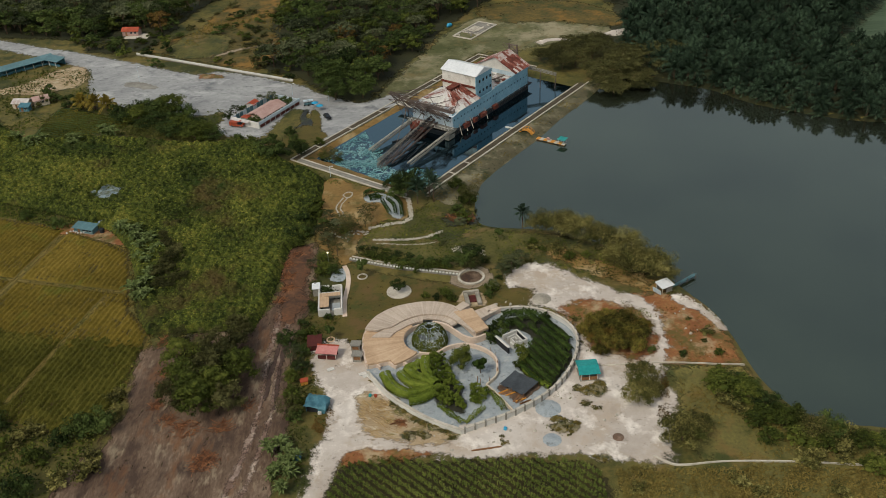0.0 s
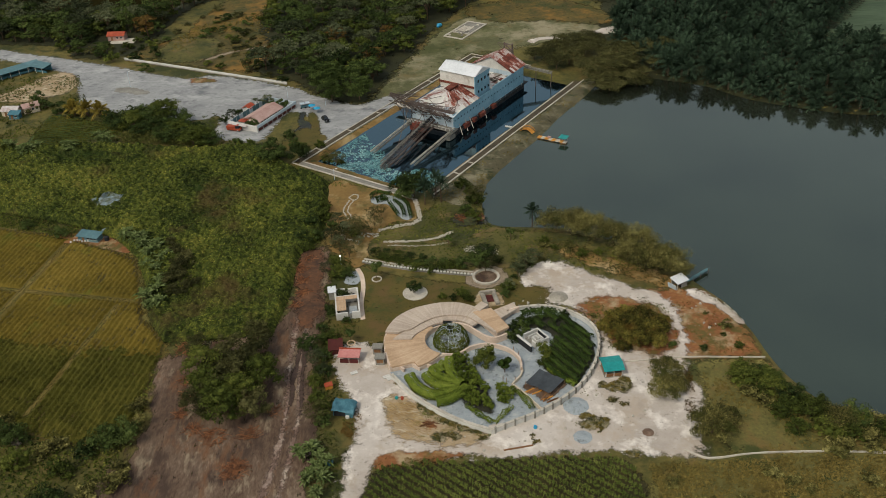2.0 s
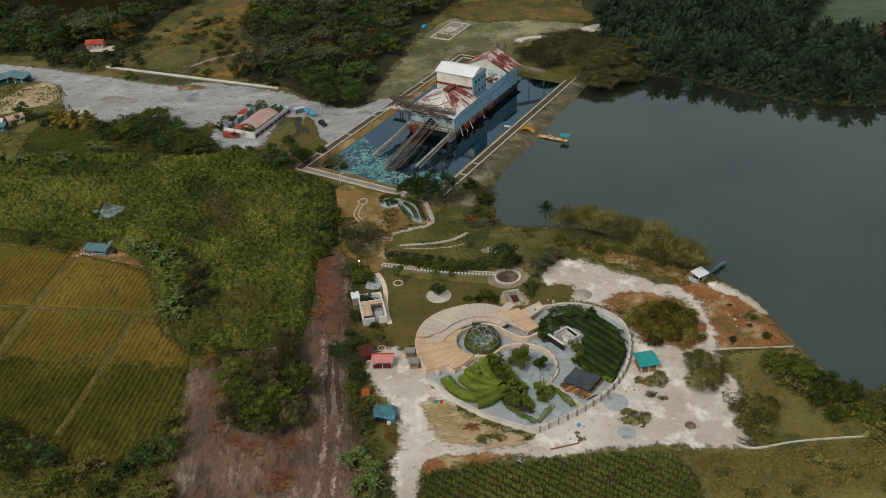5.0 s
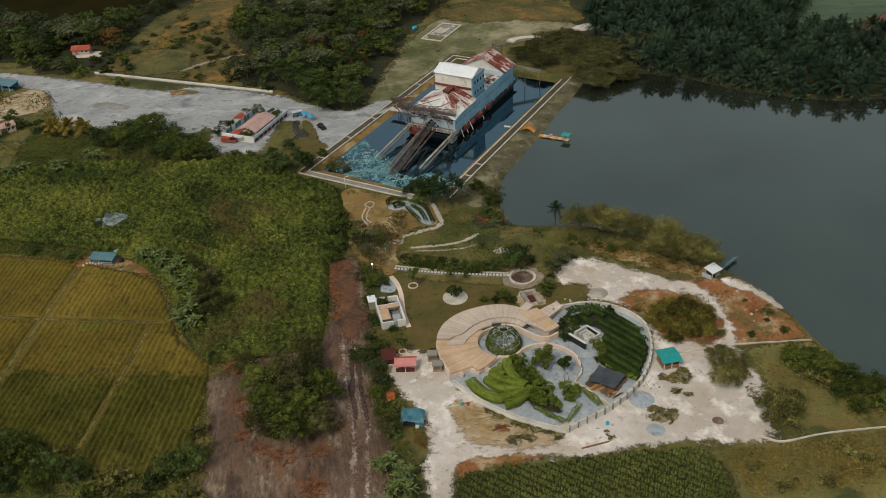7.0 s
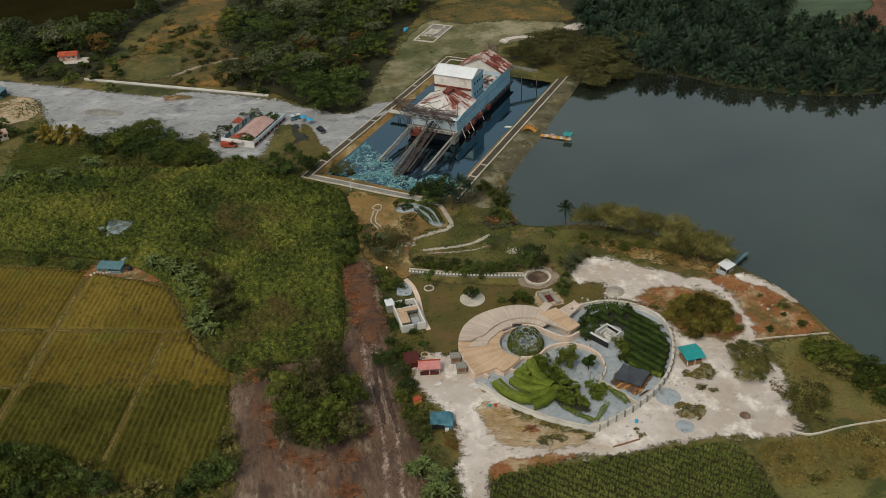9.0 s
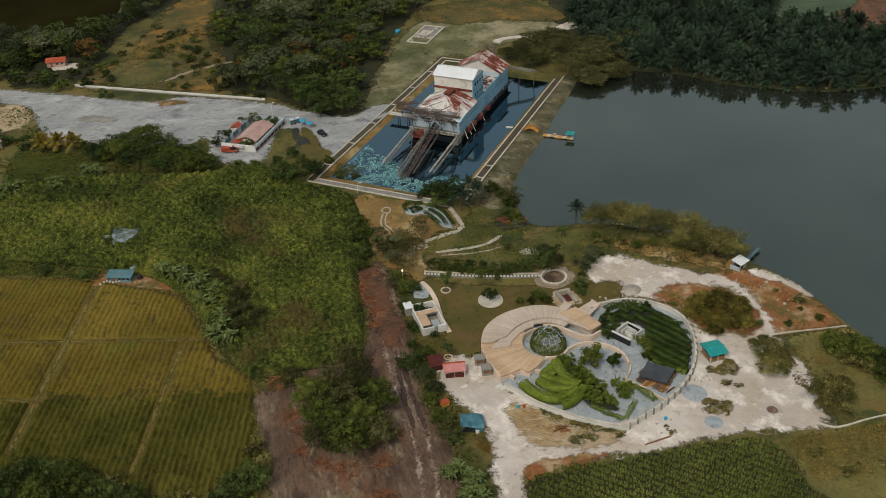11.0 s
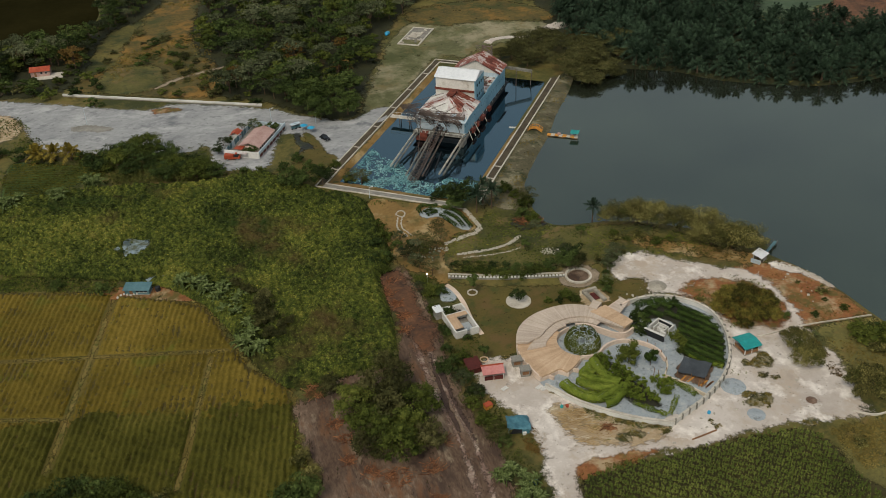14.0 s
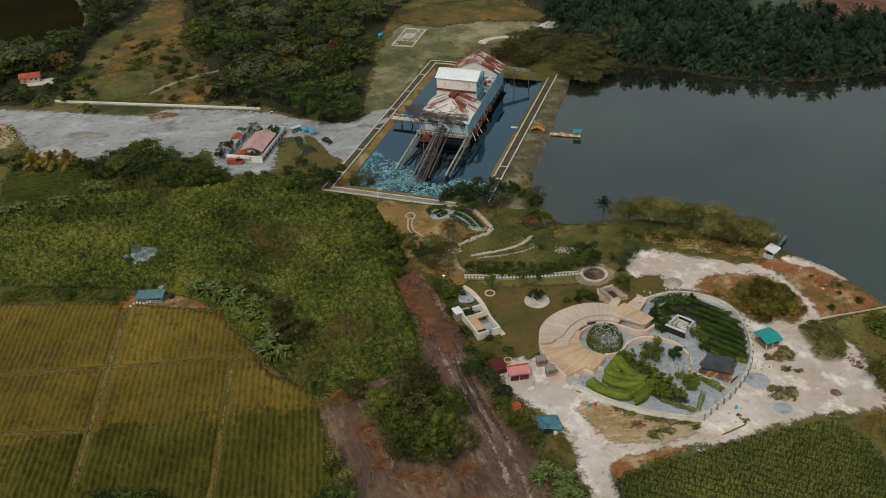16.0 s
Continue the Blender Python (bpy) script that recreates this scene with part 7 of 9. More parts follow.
part("step_block", prism(bmesh.new(), [(-3.4, 201.2), (-0.9, 203.8), (0.8, 202.0), (-1.8, 199.6)], 0, 2.9), M["deck_pale"], bridge)
part("pier_wall", ribbon(bmesh.new(), smooth([(-9.2, 196.6), (-5.8, 195.2), (-3.2, 192.4), (-1.0, 190.0), (1.5, 189.0), (4.6, 190.4)], False), 0.5, -0.1, 2.0), M["pinkwall"], bridge, "pinkish curved wall")
part("pier_wall", ribbon(bmesh.new(), smooth([(3.0, 197.0), (5.6, 200.2), (9.0, 201.8)], False), 0.5, -0.1, 1.9), M["pinkwall"], bridge)
part("base", prism(bmesh.new(), [(-3.2, 199.4), (2.0, 190.8), (4.9, 192.3), (2.8, 196.4), (7.2, 201.0), (6.6, 203.4), (1.2, 200.6)], 0.1, 1.7), M["pinkwall"], bridge)

# round court wall
court_wall = smooth([(-12.6, 184.6), (-9.2, 184.0), (-7.4, 184.9), (-5.6, 186.4), (-3.5, 187.3), (-0.9, 187.6), (1.9, 186.7), (5.0, 184.4), (6.9, 181.0), (6.9, 177.2)], False)
tagged(part("wall_court", ribbon(bmesh.new(), court_wall, 0.5, 0.1, 1.35), M["pinkwall"]), "low pinkish curved wall round the gravel court", "wall", kind="structure")
tagged(part("wall_court_inner", ribbon(bmesh.new(), [(7.2, 177.0), (6.4, 174.8), (4.0, 171.8), (6.6, 168.2), (10.2, 161.9)], 0.35, 0.1, 1.1), M["cream"]), "low cream wall dividing the maze", "wall", kind="structure")
tagged(part("wall_terrace_south", ribbon(bmesh.new(), smooth([(-14.6, 182.6), (-13.0, 184.0), (-11.5, 184.6)], False), 0.45, 0.1, 1.1), M["cream"]), "low cream wall below the dome", "wall", kind="structure")

# pergola dome with creepers
dome = thing("pergola_dome", pose(-9.9, 190.2, 0.16), "round white pergola dome overgrown with creepers", "pergola")
DR, DH = 4.5, 5.2
for k in range(14):
    a = 2 * math.pi * k / 14
    pts = [(DR * math.cos(a) * math.cos(t), DR * math.sin(a) * math.cos(t), DH * math.sin(t)) for t in np.linspace(0, 1.32, 8)]
    part("rib", tube(bmesh.new(), pts, [0.05] * 8, 5), M["blue_white"], dome)
for t in (0.3, 0.62, 0.95, 1.32):
    pts = [(DR * math.cos(t) * math.cos(a), DR * math.cos(t) * math.sin(a), DH * math.sin(t)) for a in np.linspace(0, 2 * math.pi, 25)]
    part("hoop", tube(bmesh.new(), pts, [0.045] * 25, 5), M["blue_white"], dome)
n = 12000
a, t = rng.uniform(0, 2 * math.pi, n), np.arcsin(rng.uniform(0, 0.96, n))
dens = 0.75 - 0.75 * np.sin(t) + 0.5 * lattice(a * 2.2, t * 4, 1.0, 61)
keep = rng.uniform(size=n) < dens
a, t = a[keep], t[keep]
d = np.c_[np.cos(a) * np.cos(t), np.sin(a) * np.cos(t), np.sin(t)]
mesh_part("creeper", mesh_of("creeper", *blades(d * [DR, DR, DH] * rng.uniform(0.95, 1.06, (len(d), 1)), d + rng.normal(size=d.shape) * 0.5, 0.26 * rng.uniform(0.6, 1.3, len(d))), [M["leaf_olive"]]), dome, "dark green creepers")
part("plinth", tube(bmesh.new(), [(0, 0, 0), (0, 0, 0.7)], [2.3, 2.1], 24), M["gravel"], dome, "round grey plinth inside")


def hedge(line, width, height, mat, label, leaf=0.22, dense=60, name="hedge", group="", lumpy=0.12, z=0.16):
    """A hedge along a line: leaves over a rounded section round a dark core."""
    p = np.array(line, float)
    seg = np.r_[0, np.cumsum(np.linalg.norm(np.diff(p, axis=0), axis=1))]
    n = int(seg[-1] * dense * (width + 2 * height) / 4)
    s = rng.uniform(-0.2, seg[-1] + 0.2, n)
    x, y = np.interp(s, seg, p[:, 0]), np.interp(s, seg, p[:, 1])
    x2, y2 = np.interp(s + 0.3, seg, p[:, 0]) - np.interp(s - 0.3, seg, p[:, 0]), np.interp(s + 0.3, seg, p[:, 1]) - np.interp(s - 0.3, seg, p[:, 1])
    L = np.hypot(x2, y2) + 1e-6
    nx, ny = -y2 / L, x2 / L
    th = rng.uniform(-0.25, math.pi + 0.25, n)
    swell = 1 + lumpy * lattice(x, y, 1.1, 71) + lumpy * lattice(x, y, 0.5, 72)
    cx, cz = np.sign(np.cos(th)) * np.abs(np.cos(th)) ** 0.6 * width / 2 * swell, (0.5 + 0.5 * np.sign(np.sin(th)) * np.abs(np.sin(th)) ** 0.6) * height * swell
    pos = np.c_[x + nx * cx, y + ny * cx, z + cz]
    nrm = np.c_[nx * np.cos(th), ny * np.cos(th), np.sin(th)]
    sets = [blades(pos, nrm + rng.normal(size=pos.shape) * 0.25, leaf * rng.uniform(0.6, 1.4, n))]
    bm = ribbon(bmesh.new(), p, width * 0.8, z, z + height * 0.85)
    bm.verts.ensure_lookup_table()
    v = np.array([w.co[:] for w in bm.verts])
    f = np.array([[w.index for w in q.verts] for q in bm.faces])
    bm.free()
    return tagged(new(name, mesh_of(name, *join(*sets, (v, f)), [mat])), label, "hedge", group)


# dark clipped rows of the east half
EAST = np.array(smooth([(12.4, 199.2), (16.0, 199.8), (20.2, 198.6), (23.4, 195.6), (25.6, 192.0), (26.2, 187.2), (25.8, 182.6), (24.2, 178.0), (21.6, 173.4), (19.4, 170.4), (16.0, 172.8), (12.6, 177.4), (13.6, 182.0), (15.6, 186.4), (16.6, 191.0), (12.5, 194.3), (9.6, 193.8), (10.4, 196.8)], k=3))
# dark sheet painting the shade in the gaps between hedge rows
region("ground_mulch", EAST.tolist(), M["mulch"], "dark sheet painted as shade between the maze hedges", "mulch", 0.2, 0.5, 0.8, 0.3, False)
cd, sd = math.cos(radians(-58)), math.sin(radians(-58))
for k in range(-7, 9):
    base = np.array((17.0, 185.0)) + k * 2.3 * np.array((-sd, cd))
    ts = np.arange(-22, 22, 0.5)
    line = base + ts[:, None] * np.array((cd, sd))
    line = line + 0.12 * np.c_[lattice(ts, ts * 0 + k, 2.2, 81), lattice(ts, ts * 0 + k, 2.2, 82)]
    ok = inside(line[:, 0], line[:, 1], EAST) > -0.1
    ok &= lattice(ts, ts * 0 + k * 3.7, 3.5, 83) < 0.86
    start = None
    for i in range(len(ts) + 1):
        if i < len(ts) and ok[i]:
            start = i if start is None else start
        elif start is not None:
            if i - start >= 3:
                hedge(line[start:i], 1.55, random.uniform(1.5, 1.9), M["leaf_maze"], "dark green clipped maze hedge row over dark painted shade", 0.14, 230, group="maze hedges", lumpy=0.13)
            start = None
hedge(smooth([(9.4, 199.6), (12.5, 200.3), (15.8, 200.2), (18.4, 199.6)], False), 1.5, 1.6, M["leaf_maze"], "dark green clipped maze hedge along the wall", 0.22, 130, group="maze hedges", lumpy=0.25)
hedge([(19.2, 170.2), (16.6, 172.8), (13.6, 176.8)], 1.4, 1.4, M["leaf_hedge"], "lighter green clipped hedge by the shade net", 0.2, 130, group="maze hedges")
for x, y, s in ((5.4, 190.8, 0.62), (6.2, 193.6, 0.66), (7.4, 195.4, 0.6), (9.0, 194.6, 0.66), (9.0, 197.2, 0.6), (11.2, 196.6, 0.62), (7.6, 191.4, 0.6), (6.4, 188.9, 0.55), (20.8, 198.0, 0.6), (9.9, 192.6, 0.5)):
    plant(SHRUB[1:2], x, y, s * 0.95, 1.0)
for x, y, s in ((13.4, 183.6, 0.8), (13.6, 180.6, 0.75), (12.4, 178.4, 0.6)):
    plant(SHRUB[:1], x, y, s * 0.85, 1.15)
# dark sheet added under the shrubs in place of dense planting
region("ground_shrub_bed", [(-10, 182), (-6.5, 183), (-4.4, 176), (-2.6, 171), (-1, 166), (-1.6, 162), (-6, 165), (-9, 170)], M["mulch"], "dark sheet filling in under the slender shrubs", "mulch", 0.2, 0.5, 2.0, 1.0)
# light green rolling hedges of the west half
for line, w, h in (([(-20.8, 176.5), (-19.2, 172.7), (-16.9, 170.2), (-14.4, 169.1), (-11.0, 170.5), (-9.0, 171.1)], 2.3, 1.8),
                   ([(-16.9, 176.4), (-15.5, 174.1), (-13.1, 172.0), (-10.1, 171.5)], 1.9, 2.0),
                   ([(-13.8, 179.1), (-15.2, 177.6), (-13.1, 175.3), (-10.7, 173.6), (-8.5, 172.0)], 1.8, 2.1),
                   ([(-10.8, 181.6), (-10.9, 177.8), (-9.8, 174.6), (-8.0, 171.9)], 1.9, 2.3),
                   ([(-12.4, 180.6), (-13.4, 178.6), (-12.6, 176.8)], 1.5, 2.0),
                   ([(-14.5, 166.7), (-12.1, 167.1), (-9.6, 168.8), (-7.3, 171.2)], 2.0, 1.9)):
    hedge(smooth(line, False), w + 0.4, h * 1.1, M["leaf_hedge"], "rolling bright green clipped hedge", 0.19, 420, group="rolling hedges", lumpy=0.05)
for x, y, s in ((-8.1, 180.2, 1.1), (-6.8, 181.9, 1.0), (-6.1, 178.3, 1.0), (-5.2, 175.9, 1.0), (-5.5, 171.7, 1.0), (-3.4, 172.3, 0.9), (-2.8, 170.2, 0.9), (-4.9, 168.5, 1.0), (-2.3, 165.2, 0.8), (-7.6, 168.2, 1.0), (-7.4, 176.4, 1.1), (-6.4, 174.0, 1.0), (-4.4, 174.4, 0.9), (-6.5, 169.6, 1.0),
                (-3.3, 166.8, 0.9), (-1.8, 164.3, 0.7), (-9.0, 178.6, 1.0), (-8.4, 174.0, 1.0), (-8.2, 182.6, 0.9), (-9.4, 183.2, 0.8), (-6.6, 166.8, 0.9), (-5.4, 165.8, 0.8), (1.3, 170.8, 0.8), (2.3, 169.4, 0.9), (3.1, 167.4, 0.9), (0.9, 166.2, 0.8), (2.1, 166.2, 0.7), (0.9, 168.4, 0.8), (3.6, 169.2, 0.8)):
    plant(SLENDER, x, y, s * random.uniform(1.15, 1.4))
    plant(SLENDER, x + random.uniform(-1.0, 1.0), y + random.uniform(-1.0, 1.0), s * random.uniform(0.7, 1.0))
for line, w, h in (([(-7.5, 165.4), (-6.4, 164.2), (-5.2, 162.6), (-3.2, 160.7), (-1.9, 159.1)], 1.2, 1.0), ([(-1.5, 158.8), (0.7, 161.3), (3.0, 163.8)], 1.0, 1.1), ([(5.0, 169.3), (6.5, 166.3), (7.8, 163.0)], 1.3, 1.2)):
    hedge(smooth(line, False), w, h, M["leaf_mid"], "low loose hedge on grey gravel", 0.17, 160, group="low garden hedges", lumpy=0.3)
for x, y in ((5.6, 184.4), (6.6, 182.2), (7.0, 179.4), (6.9, 176.6), (4.8, 172.8), (2.6, 172.6), (1.9, 173.4)):
    stake = thing("garden_post", pose(x, y, 0.16), "thin dark wooden post by the court wall", "post", "garden posts")
    part("post", tube(bmesh.new(), [(0, 0, -0.2), (0.05, 0, 2.1)], [0.09, 0.07], 7), M["timber"], stake)
plant([tree("court_tree", I4, 4.8, 2.6, M["leaf_olive"], 1900, 0.26, "round bushy olive tree in the gravel court", n_lobes=12, base=0.08, trunk=0.12, flat=0.9, clump=0.8, loose=0.75)], -1.8, 179.8, 1.25)
plant([tree("court_tree", I4, 4.6, 1.6, M["leaf_maze"], 1500, 0.22, "neat oval dark green tree in the gravel court", n_lobes=12, base=0.15, trunk=0.1, flat=1.1, clump=0.9)], 2.7, 177.0, 1.2)

# white square folly with a maze pattern inside
folly = thing("folly", pose(12.1, 189.1, 0.16, 0, 0, -60), "open white square folly with low maze walls", "pavilion")
part("floor", boxes(((-2.3, -2.1, 0), (2.3, 2.1, 0.12))), M["concrete"], folly)
for lo, hi in (((-2.5, -2.3, 0), (-2.15, 2.3, 1.5)), ((-2.15, 1.95, 0), (2.5, 2.3, 1.5)), ((2.15, -0.4, 0), (2.5, 1.95, 1.5)), ((1.0, -2.3, 0), (2.5, -1.95, 1.5))):
    part("wall", boxes((lo, hi)), M["white"], folly)
for lo, hi in (((-1.6, -1.5, 0.12), (-1.35, 1.3, 1.05)), ((-1.35, 1.05, 0.12), (1.5, 1.3, 1.05)), ((1.25, -0.9, 0.12), (1.5, 1.05, 1.05)), ((-0.7, -1.0, 0.12), (1.25, -0.75, 1.05)), ((-0.7, -0.75, 0.12), (-0.45, 0.4, 1.05)), ((-0.45, 0.15, 0.12), (0.6, 0.4, 1.05))):
    part("low_wall", boxes((lo, hi)), M["white"], folly)
part("dark_face", boxes(((-1.9, 1.85, 0.2), (2.1, 1.93, 1.3))), M["black"], folly, "black inner face")
black_panel = thing("sign_wall", pose(8.7, 186.6, 0.16, 0, 0, -57.5), "black faced wall with a white top", "wall")
part("panel", boxes(((-2.8, -0.2, 0), (2.8, 0.2, 1.9))), M["black"], black_panel)
part("coping", boxes(((-2.9, -0.3, 1.9), (2.9, 0.3, 2.1))), M["white"], black_panel)
region("ground_nursery", [(6.6, 171.8), (8.8, 168.6), (11.3, 165.6), (15.6, 169.6), (17.0, 171.6), (11.6, 175.8)], M["dirt"], "trodden brown earth of the nursery bed", "earth", 0.2, 0.5, 0.6, 0.2)
net = thing("shade_net", I4, "sagging black shade net over seedlings", "shade net")
NX, NY = 14, 10
A, B, C_, D = (np.array(q) for q in ((7.2, 171.4), (11.2, 175.6), (16.6, 171.2), (12.6, 167.2)))
S, T = np.meshgrid(np.linspace(0, 1, NX), np.linspace(0, 1, NY))
XY = (A * (1 - S[..., None]) + D * S[..., None]) * (1 - T[..., None]) + (B * (1 - S[..., None]) + C_ * S[..., None]) * T[..., None]
Z = 1.5 + 0.35 * T + 0.2 * lattice(S * 5, T * 4, 1.0, 91) - 0.25 * np.sin(S * 9) ** 2
v = np.c_[XY.reshape(-1, 2), Z.ravel()]
f = grid_faces(NX, NY)
under = v - [0, 0, 0.04]
mesh_part("net", mesh_of("net", *join((v, f), (under, f[:, ::-1])), [M["net"]]), net)
for q in (A, B, C_, D, (A + D) / 2, (B + C_) / 2):
    part("pole", beams([((*q, 0.16), (*q, 1.7))], 0.1), M["timber"], net)
for k in range(9):
    q = A + (D - A) * k / 8 + np.array((1.2, -2.4)) * random.uniform(0.3, 0.9)
    pl = thing("plank", pose(*q, 0.2, 0, 0, random.uniform(20, 60)), "loose brown plank on the ground", "plank", "loose planks")
    part("timber", boxes(((-1.4, -0.18, 0), (1.4, 0.18, 0.12))), M["timber"] if k % 3 else M["orangewood"], pl)

region("road_meadow_trail", [(-110, 405.4), (-97.5, 413.6), (-82, 418.6), (-82, 420.6), (-98, 416.2), (-110.6, 407.4)], M["paving"], "pale trodden trail across the meadow", "path", 0.1, 0.7, 1.4, 0.5)
region("ground_meadow_bare", [(-136, 414), (-130, 436), (-112, 434), (-106, 420), (-110, 406), (-124, 404)], M["bank_rough"], "worn brownish patch of the meadow", "ground", 0.07, 1.2, 6, 2.0)

# ---- gardens between maze and pool ----
def rock_mesh(seed):
    bm = bmesh.new()
    bmesh.ops.create_icosphere(bm, subdivisions=1, radius=1.0)
    r = np.random.default_rng(seed)
    for w in bm.verts:
        w.co = Vector((w.co.x * 0.5, w.co.y * 0.42, w.co.z * 0.32)) * (1 + 0.18 * r.normal())
    me = bpy.data.meshes.new("stone")
    bm.to_mesh(me)
    bm.free()
    me.materials.append(M["stone"])
    return me


ROCKS = [rock_mesh(k) for k in range(5)]


def stone_line(line, label, width=0.8, gap=0.55, size=1.0, name="stone_edging", rows=2):
    """Loose stones laid along a line, each a part of the edging."""
    p = smooth(line, False)
    root = thing(name, I4, label, "stone edging")
    seg = np.r_[0, np.cumsum(np.linalg.norm(np.diff(p, axis=0), axis=1))]
    for s in np.arange(0, seg[-1], gap * size):
        for r in range(rows):
            x = np.interp(s, seg, p[:, 0]) + random.uniform(-0.5, 0.5) * width
            y = np.interp(s, seg, p[:, 1]) + random.uniform(-0.5, 0.5) * width
            k = size * random.uniform(0.7, 1.3)
            ob = mesh_part("stone", random.choice(ROCKS), root)
            ob.matrix_basis = pose(x, y, land_at(x, y) + 0.12 * k, 0, 0, random.uniform(0, 360)) @ Matrix.Scale(k, 4)
    return root


stone_line([(-27.8, 241.4), (-21.9, 240.9), (-16.6, 240.9), (-10.8, 242.4), (-7.1, 245.0)], "pale field stones edging a garden bed", 0.9, 0.42, 0.6, rows=3)
stone_line([(-26.7, 239.2), (-17.4, 237.9), (-12.1, 238.2), (-8.7, 239.1)], "second row of pale field stones", 0.5, 0.6, 0.5, rows=1)
stone_line([(-29.8, 248.4), (-27.0, 249.2), (-22.9, 250.6), (-19.4, 251.3), (-16.9, 253.7), (-16.8, 257.5), (-17.5, 262.5), (-18.1, 266.5)], "pale stones round the small hedge garden", 1.3, 0.45, 0.65, rows=3)
for side in (-0.7, 0.7):
    stone_line([(-38.9 + side, 268.6), (-40.2 + side, 264.6), (-40.6 + side, 261.5), (-39.8 + side, 259.3), (-38.9 + side, 256.2)], "thin winding line of white stones", 0.25, 0.6, 0.55, rows=1)
stone_line([(-38.4, 268.2), (-39.8, 270.4), (-38.2, 272.4), (-36.7, 271.2), (-37.4, 268.9), (-38.4, 268.2)], "small loop of white stones", 0.25, 0.5, 0.55, rows=1)
stone_line([(-40.8, 251.1), (-40.9, 246.8), (-39.5, 244.4), (-36.3, 242.8), (-35.5, 241.0)], "broken line of white stones by the path", 0.9, 0.7, 0.6, rows=1)
stone_line([(58.5, 206.2), (62.5, 201.5), (66.0, 196.6)], "white rubble along the lake shore", 2.4, 0.6, 0.6)
stone_line([(-36, 247), (-33, 245.5), (-30, 246)], "scattered white stones by the path", 2.4, 0.7, 0.8)
stone_line([(-2.6, 234.6), (1.2, 233.2), (4.8, 232.0)], "bed of pale stones on the bank", 3.4, 0.5, 0.5, rows=5)

# low wall with a row of white blocks
low = tagged(part("wall_garden", ribbon(bmesh.new(), smooth([(-34.2, 230.6), (-20.2, 225.2), (-4.4, 220.8), (-2.4, 220.4)], False), 0.5, -0.2, 0.55), M["concrete"]), "low garden wall topped with white blocks", "wall", kind="structure")
path = smooth([(-34.2, 230.6), (-20.2, 225.2), (-4.4, 220.8), (-2.4, 220.4)], False)
seg = np.r_[0, np.cumsum(np.linalg.norm(np.diff(path, axis=0), axis=1))]
block = mesh_of("block", *(lambda b: (np.array([v.co[:] for v in b.verts]), np.array([[w.index for w in f.verts] for f in b.faces])))((lambda b: (b.verts.ensure_lookup_table(), b.verts.index_update(), b)[2])(boxes(((-0.32, -0.3, 0), (0.32, 0.3, 0.32))))), [M["white"]])
for s in np.arange(0.4, seg[-1], 1.0):
    x, y = np.interp(s, seg, path[:, 0]), np.interp(s, seg, path[:, 1])
    ob = mesh_part("block", block, low)
    ob.matrix_basis = pose(x, y, 0.55, 0, 0, -18)
tagged(part("trim_bed_kerb", ribbon(bmesh.new(), path + [0.5, 1.8], 0.4, -0.2, 0.35), M["kerb"]), "pale kerb of a planted bed", "kerb", kind="structure")


def disc(name, x, y, r0, r1, z, mat, label, category, n=40):
    bm = bmesh.new()
    if r0 <= 0:
        prism(bm, [(x + r1 * math.cos(2 * math.pi * k / n), y + r1 * math.sin(2 * math.pi * k / n)) for k in range(n)], -0.1, z)
    else:
        ribbon(bm, [(x + (r0 + r1) / 2 * math.cos(2 * math.pi * k / n), y + (r0 + r1) / 2 * math.sin(2 * math.pi * k / n)) for k in range(n)], r1 - r0, -0.1, z, closed=True)
    return tagged(part(name, bm, mat), label, category, kind="structure")


disc("pavement_tree_disc", -18.9, 213.4, 0, 3.5, 0.22, M["kerb"], "white pebble disc round a lawn tree", "paving")
disc("trim_ring", -29.8, 221.4, 1.15, 1.5, 0.3, M["kerb"], "small white ring kerb round a young tree", "kerb")
disc("trim_ring", -36.0, 192.5, 0.85, 1.15, 0.3, M["deck"], "small tan ring kerb round a young tree", "kerb")
disc("trim_plaza_ring", 1.5, 219.2, 3.3, 3.9, 0.55, M["kerb"], "pale ring wall round a red soil bed", "kerb")

gate = thing("garden_gate", pose(1.6, 208.4, 0, 0, 0, 8), "rough stone gateway with a dark red brown door", "gate")
for y in (-1.6, 1.6):
    part("pier", boxes(((y - 0.55, -3.2, 0), (y + 0.55, 2.8, 0.9))), M["stone"], gate)
part("door", boxes(((-1.0, -1.4, 0.05), (1.0, 1.6, 0.35))), M["darkred"], gate, "dark red brown sunken door")
part("lintel", boxes(((-2.2, 2.2, 0), (2.2, 3.0, 1.2))), M["stone"], gate)
region("pavement_gate", [(-2.4, 205.2), (4.2, 205.4), (5.4, 207.6), (4.0, 212.5), (0.2, 213.2), (-1.8, 211)], M["straw"], "rough pale stone paving at the gate", "paving", 0.09, 0.6, 1.0, 0.5)

# wash house
wash = thing("wash_house", pose(-37.6, 209.6, 0, 0, 0, 5.5), "white walled open wash house with a tan roof strip", "building")
part("floor", boxes(((-3.4, -6.6, -0.1), (3.2, 7.0, 0.12))), M["concrete"], wash)
for lo, hi in (((-3.4, -6.6, 0), (-3.0, 5.2, 2.3)), ((2.8, -6.6, 0), (3.2, 4.8, 2.3)), ((-3.0, -6.6, 0), (-0.2, -6.2, 2.3)), ((0.9, -6.6, 0), (2.8, -6.2, 2.3)), ((-3.2, 4.8, 0), (-0.4, 5.2, 2.3)), ((0.4, 4.6, 0), (3.2, 5.0, 2.3)), ((-3.0, 1.4, 0), (2.8, 1.7, 2.3))):
    part("wall", boxes((lo, hi)), M["white"], wash)
